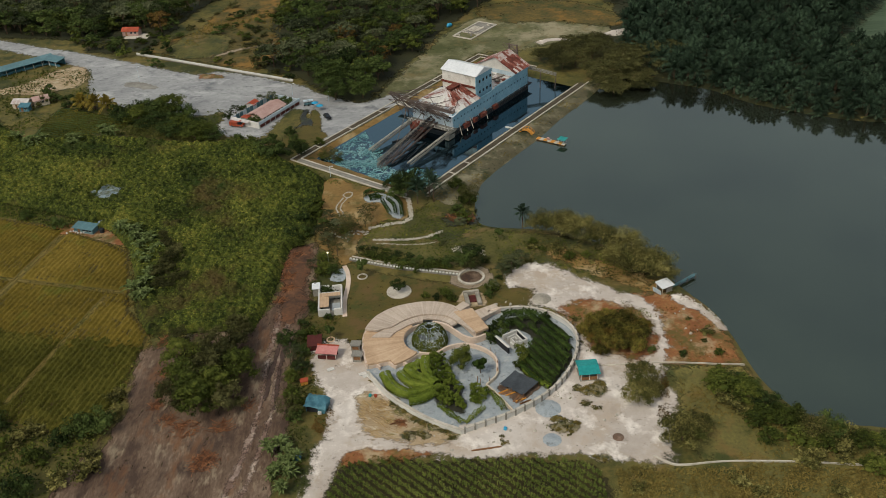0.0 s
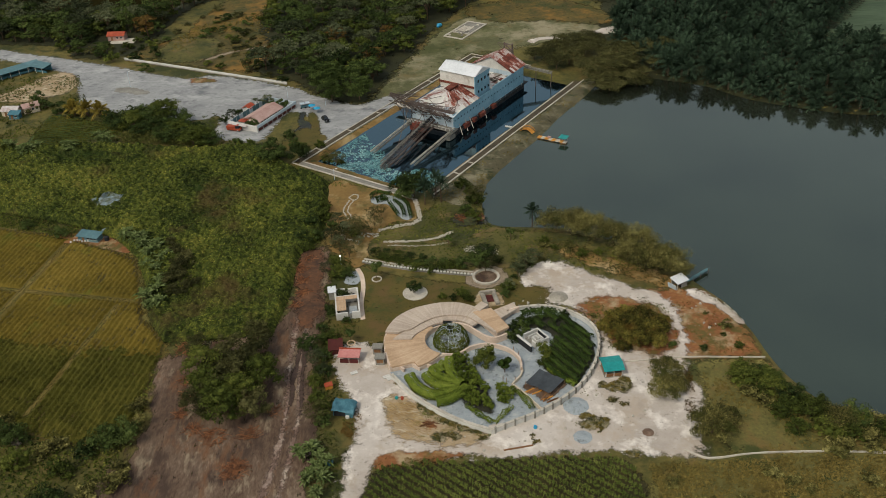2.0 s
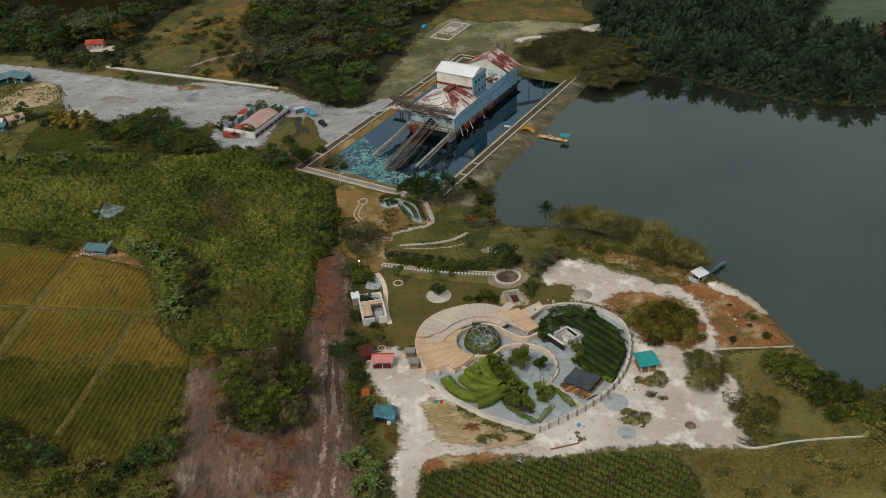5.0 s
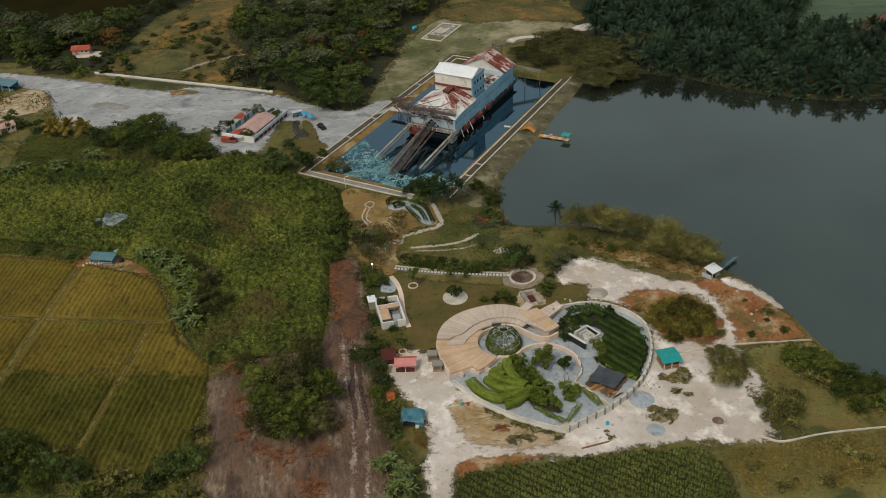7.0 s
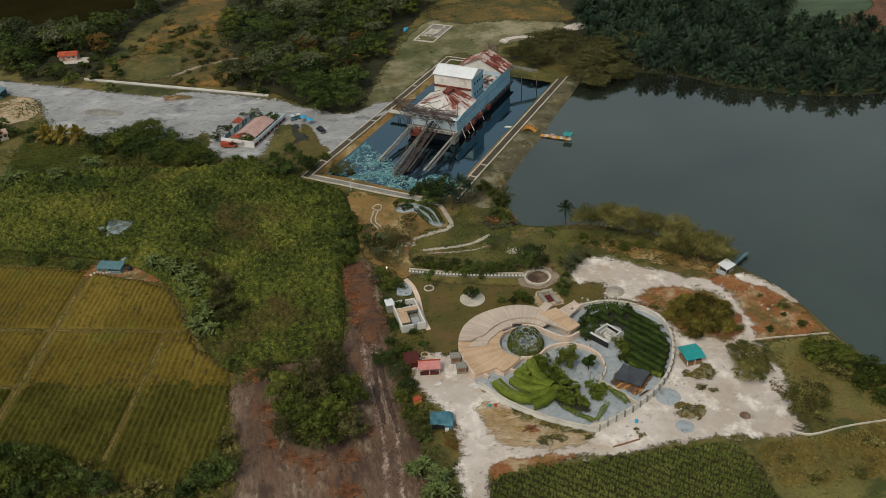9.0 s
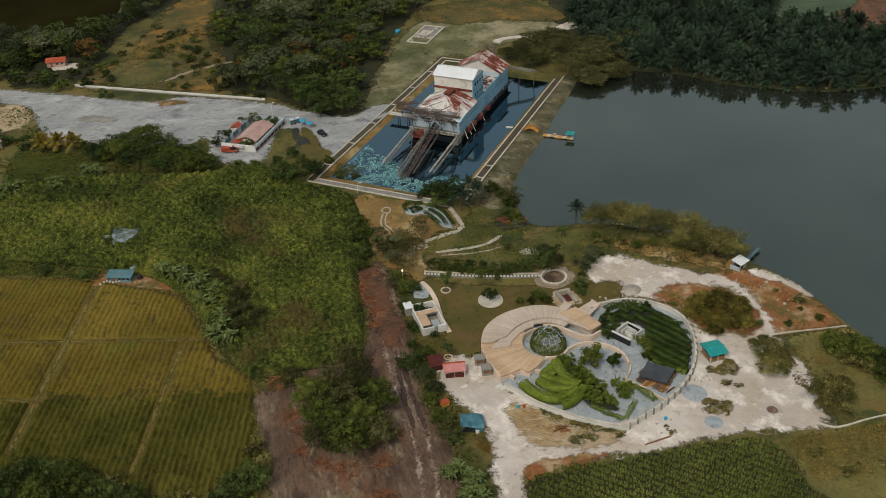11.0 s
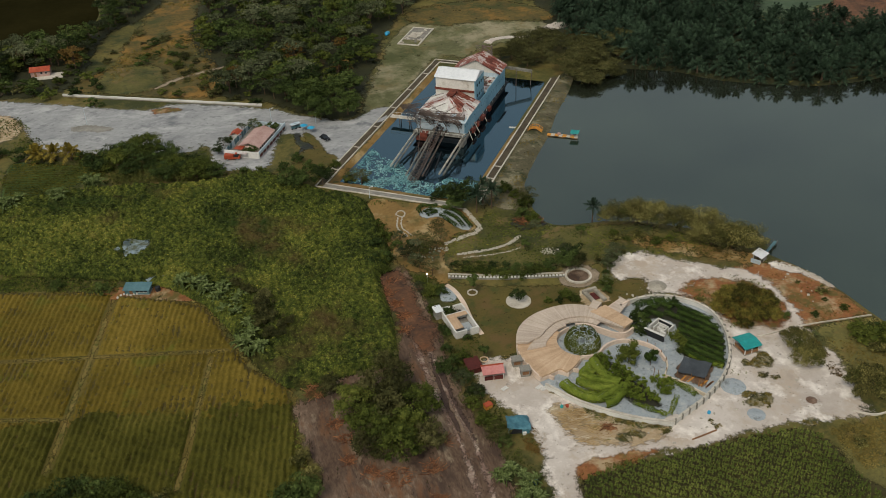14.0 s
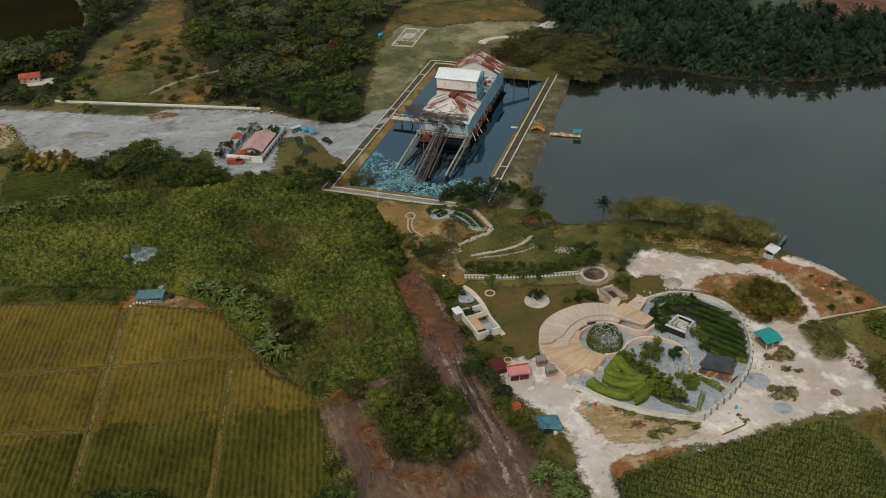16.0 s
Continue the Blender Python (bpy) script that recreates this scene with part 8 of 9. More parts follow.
for k in range(6):
    part("board", boxes(((-3.0 + 0.42 * k, -5.0, 2.0), (-2.6 + 0.42 * k, 1.4, 2.12))), M["deck"], wash)
for k in range(9):
    part("board", boxes(((-3.0 + 0.64 * k, -0.2, 2.14), (-2.4 + 0.64 * k, 1.6, 2.24))), M["deck"], wash)
part("side_roof", boxes(((-5.2, 3.2, 2.5), (-2.9, 6.4, 2.66))), M["roof_white"], wash, "small white lean-to roof")
part("lean_to", boxes(((-5.0, 3.4, 0), (-3.5, 6.2, 2.5))), M["concrete"], wash)
for x, y in ((0.8, 3.2), (1.8, 3.4)):
    part("water_tank", tube(bmesh.new(), [(x, y, 0.1), (x, y, 1.2), (x, y, 1.35)], [0.42, 0.42, 0.25], 12), M["black"], wash, "black water tank")
part("basin", boxes(((0.2, -4.6, 0.12), (2.4, -1.4, 0.6))), M["gravel"], wash)
plant(SHRUB[:1], -38.8, 213.2, 0.55)
plant(SHRUB[1:2], -37.6, 201.8, 0.5)
plant(SHRUB[1:2], -41.8, 205.5, 0.5)
walkp = smooth([(-35.6, 227.5), (-34.2, 223.5), (-33.6, 217.5), (-33.9, 210), (-33.2, 202.5)], False)
tagged(part("pavement_walk_garden", ribbon(bmesh.new(), walkp, 1.3, -0.1, 0.14), M["pinkwall"]), "pale pinkish garden walk", "path", kind="structure")
region("pavement_apron", [(-39.2, 220.5), (-35.2, 219.5), (-34.6, 224.5), (-36.2, 226.5), (-38.4, 224.5)], M["garden_gravel"], "grey paved apron by the wash house", "paving", 0.1, 0.5, 0.5, 0.2)

# small hedge garden under the pool wall
region("ground_hedge_garden", [(-32.6, 268.4), (-28.5, 271.3), (-24.7, 269.2), (-21.1, 265.2), (-19.2, 255.2), (-21.9, 254.0), (-23.7, 256.8), (-25.6, 261.7), (-27.4, 264.7), (-31.3, 265.0)], M["garden_gravel"], "pale blue gravel of a small hedge garden", "gravel", 0.12, 0.5, 0.8, 0.2)
for line in ([(-32.5, 270.3), (-30.5, 272.2), (-26.0, 270.3)], [(-32.4, 270.0), (-32.2, 267.4)], [(-31.0, 267.9), (-28.5, 269.0), (-27.3, 266.8), (-30.5, 265.9)], [(-24.4, 269.0), (-21.7, 265.9), (-20.3, 262.3), (-19.8, 257.5), (-19.5, 254.4)],
             [(-24.8, 265.9), (-22.7, 262.4), (-21.9, 258.8), (-21.6, 255.3)], [(-26.4, 264.6), (-25.0, 260.4), (-23.5, 256.2)]):
    hedge(line, 1.1, 1.2, M["leaf_maze"], "low dark box hedge on pale gravel", 0.22, 110, group="small hedge garden", lumpy=0.1, z=0.1)

# lines and heaps on the sand
tagged(part("trim_fence_pipe", ribbon(bmesh.new(), smooth([(32.7, 178.5), (37.2, 178.5), (46.3, 178.7), (55.2, 178.1), (62.4, 177.4), (67.6, 176.9)], False), 0.24, lambda x, y: land_at(x, y) - 0.1, lambda x, y: land_at(x, y) + 0.4), M["kerb"]), "pale low pipe fence across the grass", "fence", kind="structure")
tagged(part("trim_kerb_east", ribbon(bmesh.new(), smooth([(39.7, 147.3), (43.1, 144.7), (46.4, 144.3), (52.0, 144.8), (57.4, 144.9), (64.0, 144.6), (72.0, 144.0), (84.0, 142.6)], False), 0.3, -0.2, 0.4), M["kerb"]), "pale kerb along the grass", "kerb", kind="structure")


def heap(name, x, y, r, h, mat, label, category="heap"):
    n = 16
    ax = np.linspace(-1, 1, n)
    X, Y = np.meshgrid(ax, ax)
    R = np.hypot(X, Y)
    Z = h * np.clip(1 - R ** 1.5, -0.15, 1) * (1 + 0.25 * lattice(X * 3 + x, Y * 3 + y, 1, 5))
    f = grid_faces(n, n)
    f = f[(R.ravel()[f] < 1.12).all(1)]
    v = np.c_[x + X.ravel() * r, y + Y.ravel() * r, land(x + X.ravel() * r, y + Y.ravel() * r) + 0.1 + Z.ravel()]
    used, inv = np.unique(f, return_inverse=True)
    me = mesh_of(name, v[used], inv.reshape(-1, 4), [mat])
    me.polygons.foreach_set("use_smooth", np.ones(len(me.polygons), bool))
    return tagged(new(name, me), label, category)


heap("gravel_mound", 18.2, 163.6, 3.0, 0.7, M["gravel"], "low heap of blue grey gravel on white sand")
heap("gravel_mound", 18.1, 153.3, 2.1, 0.4, M["gravel"], "small low heap of grey gravel on white sand")
heap("earth_mound", 33.0, 153.4, 1.3, 0.4, M["brown_earth"], "small dark brown earth heap on white sand")
heap("sand_mound", 20.6, 207.6, 2.6, 0.9, M["stone"], "rough heap of pale sand and stones")

PLAZA = (1.5, 219.2)
region("pavement_plaza", [(PLAZA[0] + 6.2 * math.cos(a), PLAZA[1] + 5.6 * math.sin(a)) for a in np.linspace(0, 5.9, 14)], M["paving"], "worn tan paving round the planted ring", "paving", 0.1, 0.5, 1.2, 0.6)
region("ground_ring_soil", [(PLAZA[0] + 2.9 * math.cos(a), PLAZA[1] + 2.9 * math.sin(a)) for a in np.linspace(0, 5.9, 14)], M["dirt"], "brown soil inside the planted ring", "earth", 0.16, 0.4, 0.4, 0.1)

# ---- huts, sheds and other small buildings ----
def gable_roof(bm, x0, x1, y0, y1, z, rise, over=0.4, thick=0.12):
    """A pitched roof, ridge along x."""
    ym = (y0 + y1) / 2
    for s in (-1, 1):
        ye = y0 - over if s < 0 else y1 + over
        ze = z - over * rise / ((y1 - y0) / 2)
        q = [(x0 - over, ye, ze), (x1 + over, ye, ze), (x1 + over, ym, z + rise), (x0 - over, ym, z + rise)]
        lo, hi = [bm.verts.new(c) for c in q], [bm.verts.new((a, b, c + thick)) for a, b, c in q]
        bm.faces.new(lo)
        bm.faces.new(hi)
        for k in range(4):
            bm.faces.new((lo[k], lo[(k + 1) % 4], hi[(k + 1) % 4], hi[k]))
    return bm


def hut(name, m, lx, ly, h, rise, wall_mat, roof_mat, label, category="hut", pitched=True, openings=2, group=""):
    """A small building with walls, roof, a door and openings; x is its long side, the front faces -y."""
    root = thing(name, m, label, category, group)
    x, y = lx / 2, ly / 2
    part("floor", boxes(((-x - 0.2, -y - 0.2, -0.15), (x + 0.2, y + 0.2, 0.08))), M["concrete"], root)
    body = part("wall", boxes(((-x, -y, 0.08), (x, -y + 0.12, h)), ((-x, y - 0.12, 0.08), (x, y, h)), ((-x, -y + 0.12, 0.08), (-x + 0.12, y - 0.12, h)), ((x - 0.12, -y + 0.12, 0.08), (x, y - 0.12, h))), wall_mat, root)
    if pitched:
        part("roof", gable_roof(bmesh.new(), -x, x, -y, y, h, rise), roof_mat, root)
    else:
        bm = bmesh.new()
        box(bm, (-x - 0.4, -y - 0.5, 0), (x + 0.4, y + 0.4, 0.12), pose(0, 0, h + rise / 2, math.degrees(math.atan2(rise, ly)), 0, 0))
        part("roof", bm, roof_mat, root)
    part("door", boxes(((-x * 0.6, -y - 0.06, 0.1), (-x * 0.6 + 0.9, -y + 0.0, min(2.0, h - 0.2)))), M["timber"], root)
    for k in range(openings):
        c = -x * 0.1 + (k + 0.5) * x * 1.0 / openings
        win = part("window", boxes(((c - 0.45, -y - 0.05, h * 0.45), (c + 0.45, -y - 0.01, h * 0.8))), M["glass"], root)
        part("frame", boxes(((c - 0.52, -y - 0.07, h * 0.8), (c + 0.52, -y - 0.02, h * 0.84)), ((c - 0.52, -y - 0.07, h * 0.41), (c + 0.52, -y - 0.02, h * 0.45))), M["white"], win)
    return root


def open_shelter(name, m, lx, ly, h, rise, roof_mat, label, rail_mat=None, category="shelter"):
    root = thing(name, m, label, category)
    x, y = lx / 2 - 0.3, ly / 2 - 0.3
    part("roof", gable_roof(bmesh.new(), -lx / 2, lx / 2, -ly / 2, ly / 2, h, rise, 0.3), roof_mat, root)
    part("floor", boxes(((-lx / 2, -ly / 2, -0.1), (lx / 2, ly / 2, 0.15))), M["concrete"], root)
    for px in (-x, 0, x):
        for py in (-y, y):
            part("post", beams([((px, py, 0.1), (px, py, h))], 0.18), M["white"], root)
    if rail_mat:
        part("railing", boxes(((-x, -y - 0.05, 0.15), (x, -y + 0.05, 1.1)), ((-x - 0.05, -y, 0.15), (-x + 0.05, y, 1.1)), ((x - 0.05, -y, 0.15), (x + 0.05, y, 1.1))), rail_mat, root, "brick red panel railing")
    return root


open_shelter("picnic_shelter", pose(28.9, 175.3, 0.08, 0, 0, 4), 4.6, 5.0, 2.3, 0.45, M["teal"], "teal roofed open shelter with brick red rails on sand", M["timber"])
stall = thing("food_stall", pose(-36.0, 185.6, 0.05, 0, 0, -8), "stall with a faded red sheet roof", "stall")
part("roof", box(bmesh.new(), (-2.8, -1.5, 0), (2.8, 1.5, 0.12), pose(0, 0, 2.3, 12, 0, 0)), M["redsheet"], stall)
part("ridge", boxes(((-2.9, 1.2, 2.62), (2.9, 1.55, 2.86))), M["vermilion"], stall)
part("counter", boxes(((-2.4, -1.2, 0), (2.4, -0.8, 1.0)), ((-2.4, 0.9, 0), (2.4, 1.1, 2.2))), M["darkred"], stall)
for x in (-2.4, 0, 2.4):
    part("post", beams([((x, -1.2, 0), (x, -1.2, 2.1))], 0.12), M["white"], stall)
netshed = thing("net_lean_to", pose(-39.8, 190.0, 0.05, 0, 0, 4), "dark red netted lean-to", "lean-to")
part("net", box(bmesh.new(), (-1.9, -2.0, 0), (1.9, 2.0, 0.1), pose(0, 0, 1.9, 10, 0, 0)), M["darkred"], netshed)
for x in (-1.7, 1.7):
    for y in (-1.8, 1.8):
        part("post", beams([((x, y, 0), (x, y, 1.8))], 0.12), M["timber"], netshed)
part("screen", boxes(((-1.8, -1.85, 0), (1.8, -1.75, 1.6))), M["darkred"], netshed)
for x, y in ((-28.9, 188.0), (-28.2, 183.8)):
    cab = thing("ticket_kiosk", pose(x, y, 0.05, 0, 0, -6), "small grey flat roofed kiosk beside the terrace", "kiosk", "grey kiosks")
    part("wall", boxes(((-1.1, -0.9, 0), (1.1, 0.9, 2.1))), M["concrete"], cab)
    part("roof", boxes(((-1.35, -1.2, 2.1), (1.35, 1.1, 2.25))), M["concrete"], cab)
    part("hatch", boxes(((-0.8, -0.95, 0.8), (0.8, -0.88, 1.7))), M["timber"], cab)

# tarpaulin hut
tarp = thing("tarpaulin_hut", pose(-36.4, 166.6, 0.05, 0, 0, -12) @ Matrix.Diagonal((0.85, 0.85, 0.85, 1)), "ramshackle hut under a crumpled blue tarpaulin", "hut")
S, T = np.meshgrid(np.linspace(-3.2, 3.2, 18), np.linspace(-2.8, 2.8, 14))
Z = 2.7 - 0.10 * np.abs(T) - 0.05 * S + 0.6 * lattice(S, T, 1.6, 8) + 0.3 * lattice(S, T, 0.7, 9) - 0.35 * (np.abs(T) > 2.5) - 0.3 * (np.abs(S) > 2.9)
v = np.c_[S.ravel(), T.ravel(), Z.ravel()]
f = grid_faces(18, 14)
mesh_part("tarpaulin", mesh_of("tarpaulin", *join((v, f), (v - [0, 0, 0.05], f[:, ::-1])), [M["bluesheet"]]), tarp)
part("wall", boxes(((-2.8, 2.2, 0), (2.8, 2.35, 2.3)), ((-2.8, -2.2, 0), (-2.65, 2.2, 2.3)), ((0.8, -2.35, 0), (2.8, -2.2, 2.2)), ((2.65, -2.2, 0), (2.8, 2.2, 2.2))), M["bluesheet"], tarp, "faded blue sheet wall")
# solid black panel painting the shade inside the hut's open front
part("opening", boxes(((-2.6, -2.1, 0.05), (0.8, -2.0, 2.0))), M["black"], tarp)
part("white_box", boxes(((0.9, -2.9, 0), (1.9, -2.4, 0.9))), M["white"], tarp)
tank = thing("water_butt", pose(-39.2, 149.8, 0.05), "pale blue plastic water tank", "tank")
part("tank", boxes(((-0.9, -0.8, 0), (0.9, 0.8, 1.4))), M["bluesheet"], tank)
part("lid", tube(bmesh.new(), [(0, 0, 1.4), (0, 0, 1.55)], [0.5, 0.45], 14), M["blue_white"], tank)
crate = thing("crate", pose(-40.8, 175.4, 0.05, 0, 0, 15), "orange brown wooden crate", "crate")
part("body", boxes(((-0.9, -0.7, 0), (0.9, 0.7, 1.1))), M["orangewood"], crate)
part("lid", boxes(((-1.0, -0.8, 1.1), (1.0, 0.8, 1.2))), M["vermilion"], crate)

hut("field_shed", pose(-120.6, 253.4, 0.05, 0, 0, -18), 7.0, 2.9, 1.7, 0.3, M["bluegreen"], M["bluegreen"], "pale blue field shed with a blue green roof", "shed", False, 3)
hut("farm_hut", pose(-180.5, 356.2, 0.05, 0, 0, -8), 6.5, 5.0, 2.5, 1.0, M["cream"], M["rust_pale"], "farm hut with a faded grey roof", "hut")
hut("farm_hut", pose(-173.8, 358.6, 0.05, 0, 0, 30), 6.0, 4.5, 2.6, 1.0, M["cream"], M["salmon"], "farm hut with a pinkish sheet roof", "hut")
hut("farm_hut", pose(-178.0, 352.2, 0.05, 0, 0, -5), 4.0, 2.6, 2.1, 0.5, M["bluesheet"], M["bluesheet"], "little lean-to with a bright blue roof", "hut", False, 1)
hut("orange_hut", pose(-159.0, 440.5, 0.05, 0, 0, -5), 8.0, 4.6, 2.6, 1.2, M["salmon"], M["vermilion"], "orange roofed hut on a white slab", "hut")
bm = boxes(((-4, -4.0, -0.1), (8, 3.2, 0.12)))
tagged(part("pavement_slab", bm, M["kerb"]), "pale concrete slab round the orange hut", "slab", kind="structure").matrix_basis = pose(-157.5, 438, 0.06, 0, 0, -5)
# long blue roofed stalls in an L
for cx, cy, rz, L, lab in ((-196.0, 399.0, 40, 26, "long open stall row with a blue grey roof"), (-184.2, 403.4, -28, 9, "short wing of the blue roofed stall row")):
    row = thing("stall_row", pose(cx, cy, 0.05, 0, 0, rz), lab, "shed")
    part("roof", box(bmesh.new(), (-L / 2 - 0.4, -2.8, 0), (L / 2 + 0.4, 2.8, 0.15), pose(0, 0, 3.0, 6, 0, 0)), M["bluegreen"], row)
    part("back_wall", boxes(((-L / 2, 2.2, 0), (L / 2, 2.35, 2.9))), M["bluesheet"], row, "dark blue back wall")
    for k in range(int(L // 4) + 1):
        part("post", beams([((-L / 2 + 4 * k, -2.4, 0), (-L / 2 + 4 * k, -2.4, 2.7))], 0.2), M["white"], row)
    part("counter", boxes(((-L / 2, -1.2, 0), (L / 2, -0.8, 1.0))), M["bluesheet"], row)

for x, y, s in ((-130.2, 255.6, 1.05), (-143.2, 262.3, 0.8)):
    plant(SHRUB[1:2], x, y, s)
region("ground_puddle", [(-120.2, 257.8), (-116.2, 259.6), (-112.4, 259.4), (-114.7, 257.2)], M["puddle"], "thin grey puddle behind the field shed", "puddle", 0.2, 0.5, 1.2, 0.5)
for k in range(7):
    litter = thing("litter", pose(-126.5 + 0.9 * k, 252.6 + random.uniform(-0.7, 0.5), 0.1, 0, 0, random.uniform(0, 90)), "white rubbish bag on the earth by the shed", "litter", "rubbish by the shed")
    part("bag", tube(bmesh.new(), [(0, 0, 0), (0.05, 0, 0.3), (0, 0.05, 0.5)], [0.3, 0.34, 0.14], 8), M["white"], litter)
tub = thing("water_drum", pose(-115.2, 252.2, 0.05), "black plastic water drum beside the shed", "drum")
part("drum", tube(bmesh.new(), [(0, 0, 0), (0, 0, 1.2), (0, 0, 1.4)], [0.75, 0.75, 0.45], 12), M["black"], tub)

# walled compound by the lot
CLUB = pose(-82.9, 328.4, 0.05, 0, 0, 60)
club = thing("compound_house", CLUB, "walled house with faded salmon roof beside the gravel lot", "building")
part("front_parapet", boxes(((0, -6.9, 0), (0.3, 6.9, 2.6))), M["white"], club, "white front parapet")
part("front_shade", boxes(((-1.4, -2.5, 2.1), (0, 6.4, 2.25))), M["rust_pale"], club, "faded lean-to roof")
part("side_band", boxes(((0.3, -6.9, 1.5), (25.5, -6.6, 2.7))), M["blue_white"], club, "blue white side band")
# wall added in place of the dark stall openings below the band
part("side_wall", boxes(((0.3, -6.5, 0), (25.5, -6.35, 1.6))), M["maroon"], club, "dark red wall standing in for shaded stall openings")
for k in range(9):
    part("side_post", beams([((0.6 + 3.1 * k, -6.75, 0), (0.6 + 3.1 * k, -6.75, 1.5))], 0.18), M["white"], club)
part("rear_wall", boxes(((25.2, -6.3, 0), (25.5, 6.6, 2.3))), M["blue_white"], club)
part("floor", boxes(((0.3, -6.3, -0.1), (25.2, 6.6, 0.1))), M["concrete"], club)
part("house_wall", boxes(((4.4, -4.9, 0.1), (18.5, 2.4, 2.6))), M["pinkwall"], club, "pink plaster house wall")
part("roof", gable_roof(bmesh.new(), 4.4, 18.5, -4.9, 2.4, 2.6, 1.3, 0.6), M["salmon"], club, "faded salmon sheet roof")
part("porch_roof", box(bmesh.new(), (1.6, 0.4, 2.3), (4.4, 3.6, 2.45)), M["vermilion"], club)
for k in range(12):
    part("side_panel", boxes(((0.4 + 2.07 * k, 6.65, 0.3), (2.35 + 2.07 * k, 6.75, 2.4))), M["bluegreen"] if k % 3 else M["blue_white"], club)
    part("fence_post", beams([((0.35 + 2.07 * k, 6.7, 0), (0.35 + 2.07 * k, 6.7, 2.6))], 0.14), M["white"], club)
for k in range(7):
    part("window", boxes(((5.4 + 1.8 * k, -4.96, 1.0), (6.4 + 1.8 * k, -4.88, 2.0))), M["glass"], club)
tent = thing("red_kiosk", CLUB @ pose(14.8, 8.6, 0, 0, 0, 8), "small kiosk with a bright red roof", "kiosk")
part("wall", boxes(((-1.7, -1.6, 0), (1.7, 1.6, 2.2))), M["white"], tent)
part("roof", gable_roof(bmesh.new(), -1.7, 1.7, -1.6, 1.6, 2.2, 0.9), M["vermilion"], tent)
for dx, dy, s in ((2.8, -3.0, 0.95), (2.6, -0.4, 0.6), (21.5, -3.4, 1.15), (20.8, 0.5, 0.9), (22.2, 4.6, 1.15), (20.6, 9.0, 0.9), (5.6, 9.6, 1.1), (1.2, 9.8, 0.9), (9.5, 9.4, 0.8)):
    q = CLUB @ Vector((dx, dy, 0))
    plant(FEATHER[:2], q.x, q.y, s * 0.72)


def vehicle(name, m, L, W, H, paint, label, category, cab=0.45, bed=False):
    """A simple but rounded road vehicle; x is forward."""
    root = thing(name, m, label, category)
    bm = boxes(((-L / 2, -W / 2, 0.35), (L / 2, W / 2, 0.35 + (H - 0.35) * 0.5)))
    bmesh.ops.bevel(bm, geom=bm.edges[:], offset=0.12, segments=2, affect="EDGES")
    body = part("body", bm, paint, root)
    bm = bmesh.new()
    x0, x1, z0 = (-L * 0.38, L * 0.22, 0.35 + (H - 0.35) * 0.45) if not bed else (L * 0.12, L * 0.42, 0.35 + (H - 0.35) * 0.45)
    lo = [bm.verts.new(c) for c in ((x0, -W * 0.46, z0), (x1, -W * 0.46, z0), (x1, W * 0.46, z0), (x0, W * 0.46, z0))]
    hi = [bm.verts.new(c) for c in ((x0 + 0.35, -W * 0.38, H), (x1 - 0.55, -W * 0.38, H), (x1 - 0.55, W * 0.38, H), (x0 + 0.35, W * 0.38, H))]
    bm.faces.new(hi)
    for k in range(4):
        bm.faces.new((lo[k], lo[(k + 1) % 4], hi[(k + 1) % 4], hi[k]))
    part("cabin", bm, M["glass"], body)
    part("roof", boxes(((x0 + 0.4, -W * 0.37, H), (x1 - 0.6, W * 0.37, H + 0.05))), paint, body)
    if bed:
        part("load_bed", boxes(((-L / 2, -W / 2, z0), (L * 0.1, W / 2, H * 0.9))), paint, root)
    for x in (-L * 0.31, L * 0.31):
        for y in (-W / 2 + 0.1, W / 2 - 0.1):
            wheel = part("wheel", tube(bmesh.new(), [(x, y - 0.12, 0.36), (x, y + 0.12, 0.36)], [0.36, 0.36], 14), M["tyre"], root)
            part("rim", tube(bmesh.new(), [(x, y - 0.13, 0.36), (x, y + 0.13, 0.36)], [0.2, 0.2], 10), M["blue_white"], wheel)
    for y in (-W * 0.36, W * 0.36):
        part("headlight", boxes(((L / 2 - 0.04, y - 0.18, 0.7), (L / 2 + 0.02, y + 0.18, 0.88))), M["roof_white"], root)
    return root


vehicle("car", pose(-51.6, 332.4, 0.1, 0, 0, -62), 4.6, 1.9, 1.7, M["carblack"], "black parked car on pale gravel", "car")
vehicle("truck", pose(-86.2, 328.4, 0.1, 0, 0, -16), 5.6, 2.1, 2.2, M["vermilion"], "small orange red truck in front of the white parapet", "truck", bed=True)
for x, y, rz, lab in ((-57.6, 343.6, 20, "bright blue market umbrella"), (-55.4, 340.6, -30, "bright blue market umbrella by a car")):
    um = thing("market_umbrella", pose(x, y, 0.1, 0, 0, rz), lab, "umbrella")
    part("pole", beams([((0, 0, 0), (0, 0, 2.3))], 0.08), M["white"], um)
    part("canopy", tube(bmesh.new(), [(0, 0, 1.9), (0, 0, 2.5)], [1.5, 0.1], 8), M["bluegoods"], um)
for x, y in ((-61.4, 345.6), (-59.8, 346.2)):
    cart = thing("vendor_cart", pose(x, y, 0.1, 0, 0, 12), "grey blue vendor cart", "cart")
    part("body", boxes(((-0.9, -0.6, 0.4), (0.9, 0.6, 1.1))), M["bluegreen"], cart)
    part("awning", boxes(((-1.1, -0.9, 2.0), (1.1, 0.9, 2.1))), M["blue_white"], cart)
    for px in (-0.8, 0.8):
        part("post", beams([((px, -0.5, 1.1), (px, -0.5, 2.0)), ((px, 0.5, 1.1), (px, 0.5, 2.0))], 0.07), M["steel"], cart)
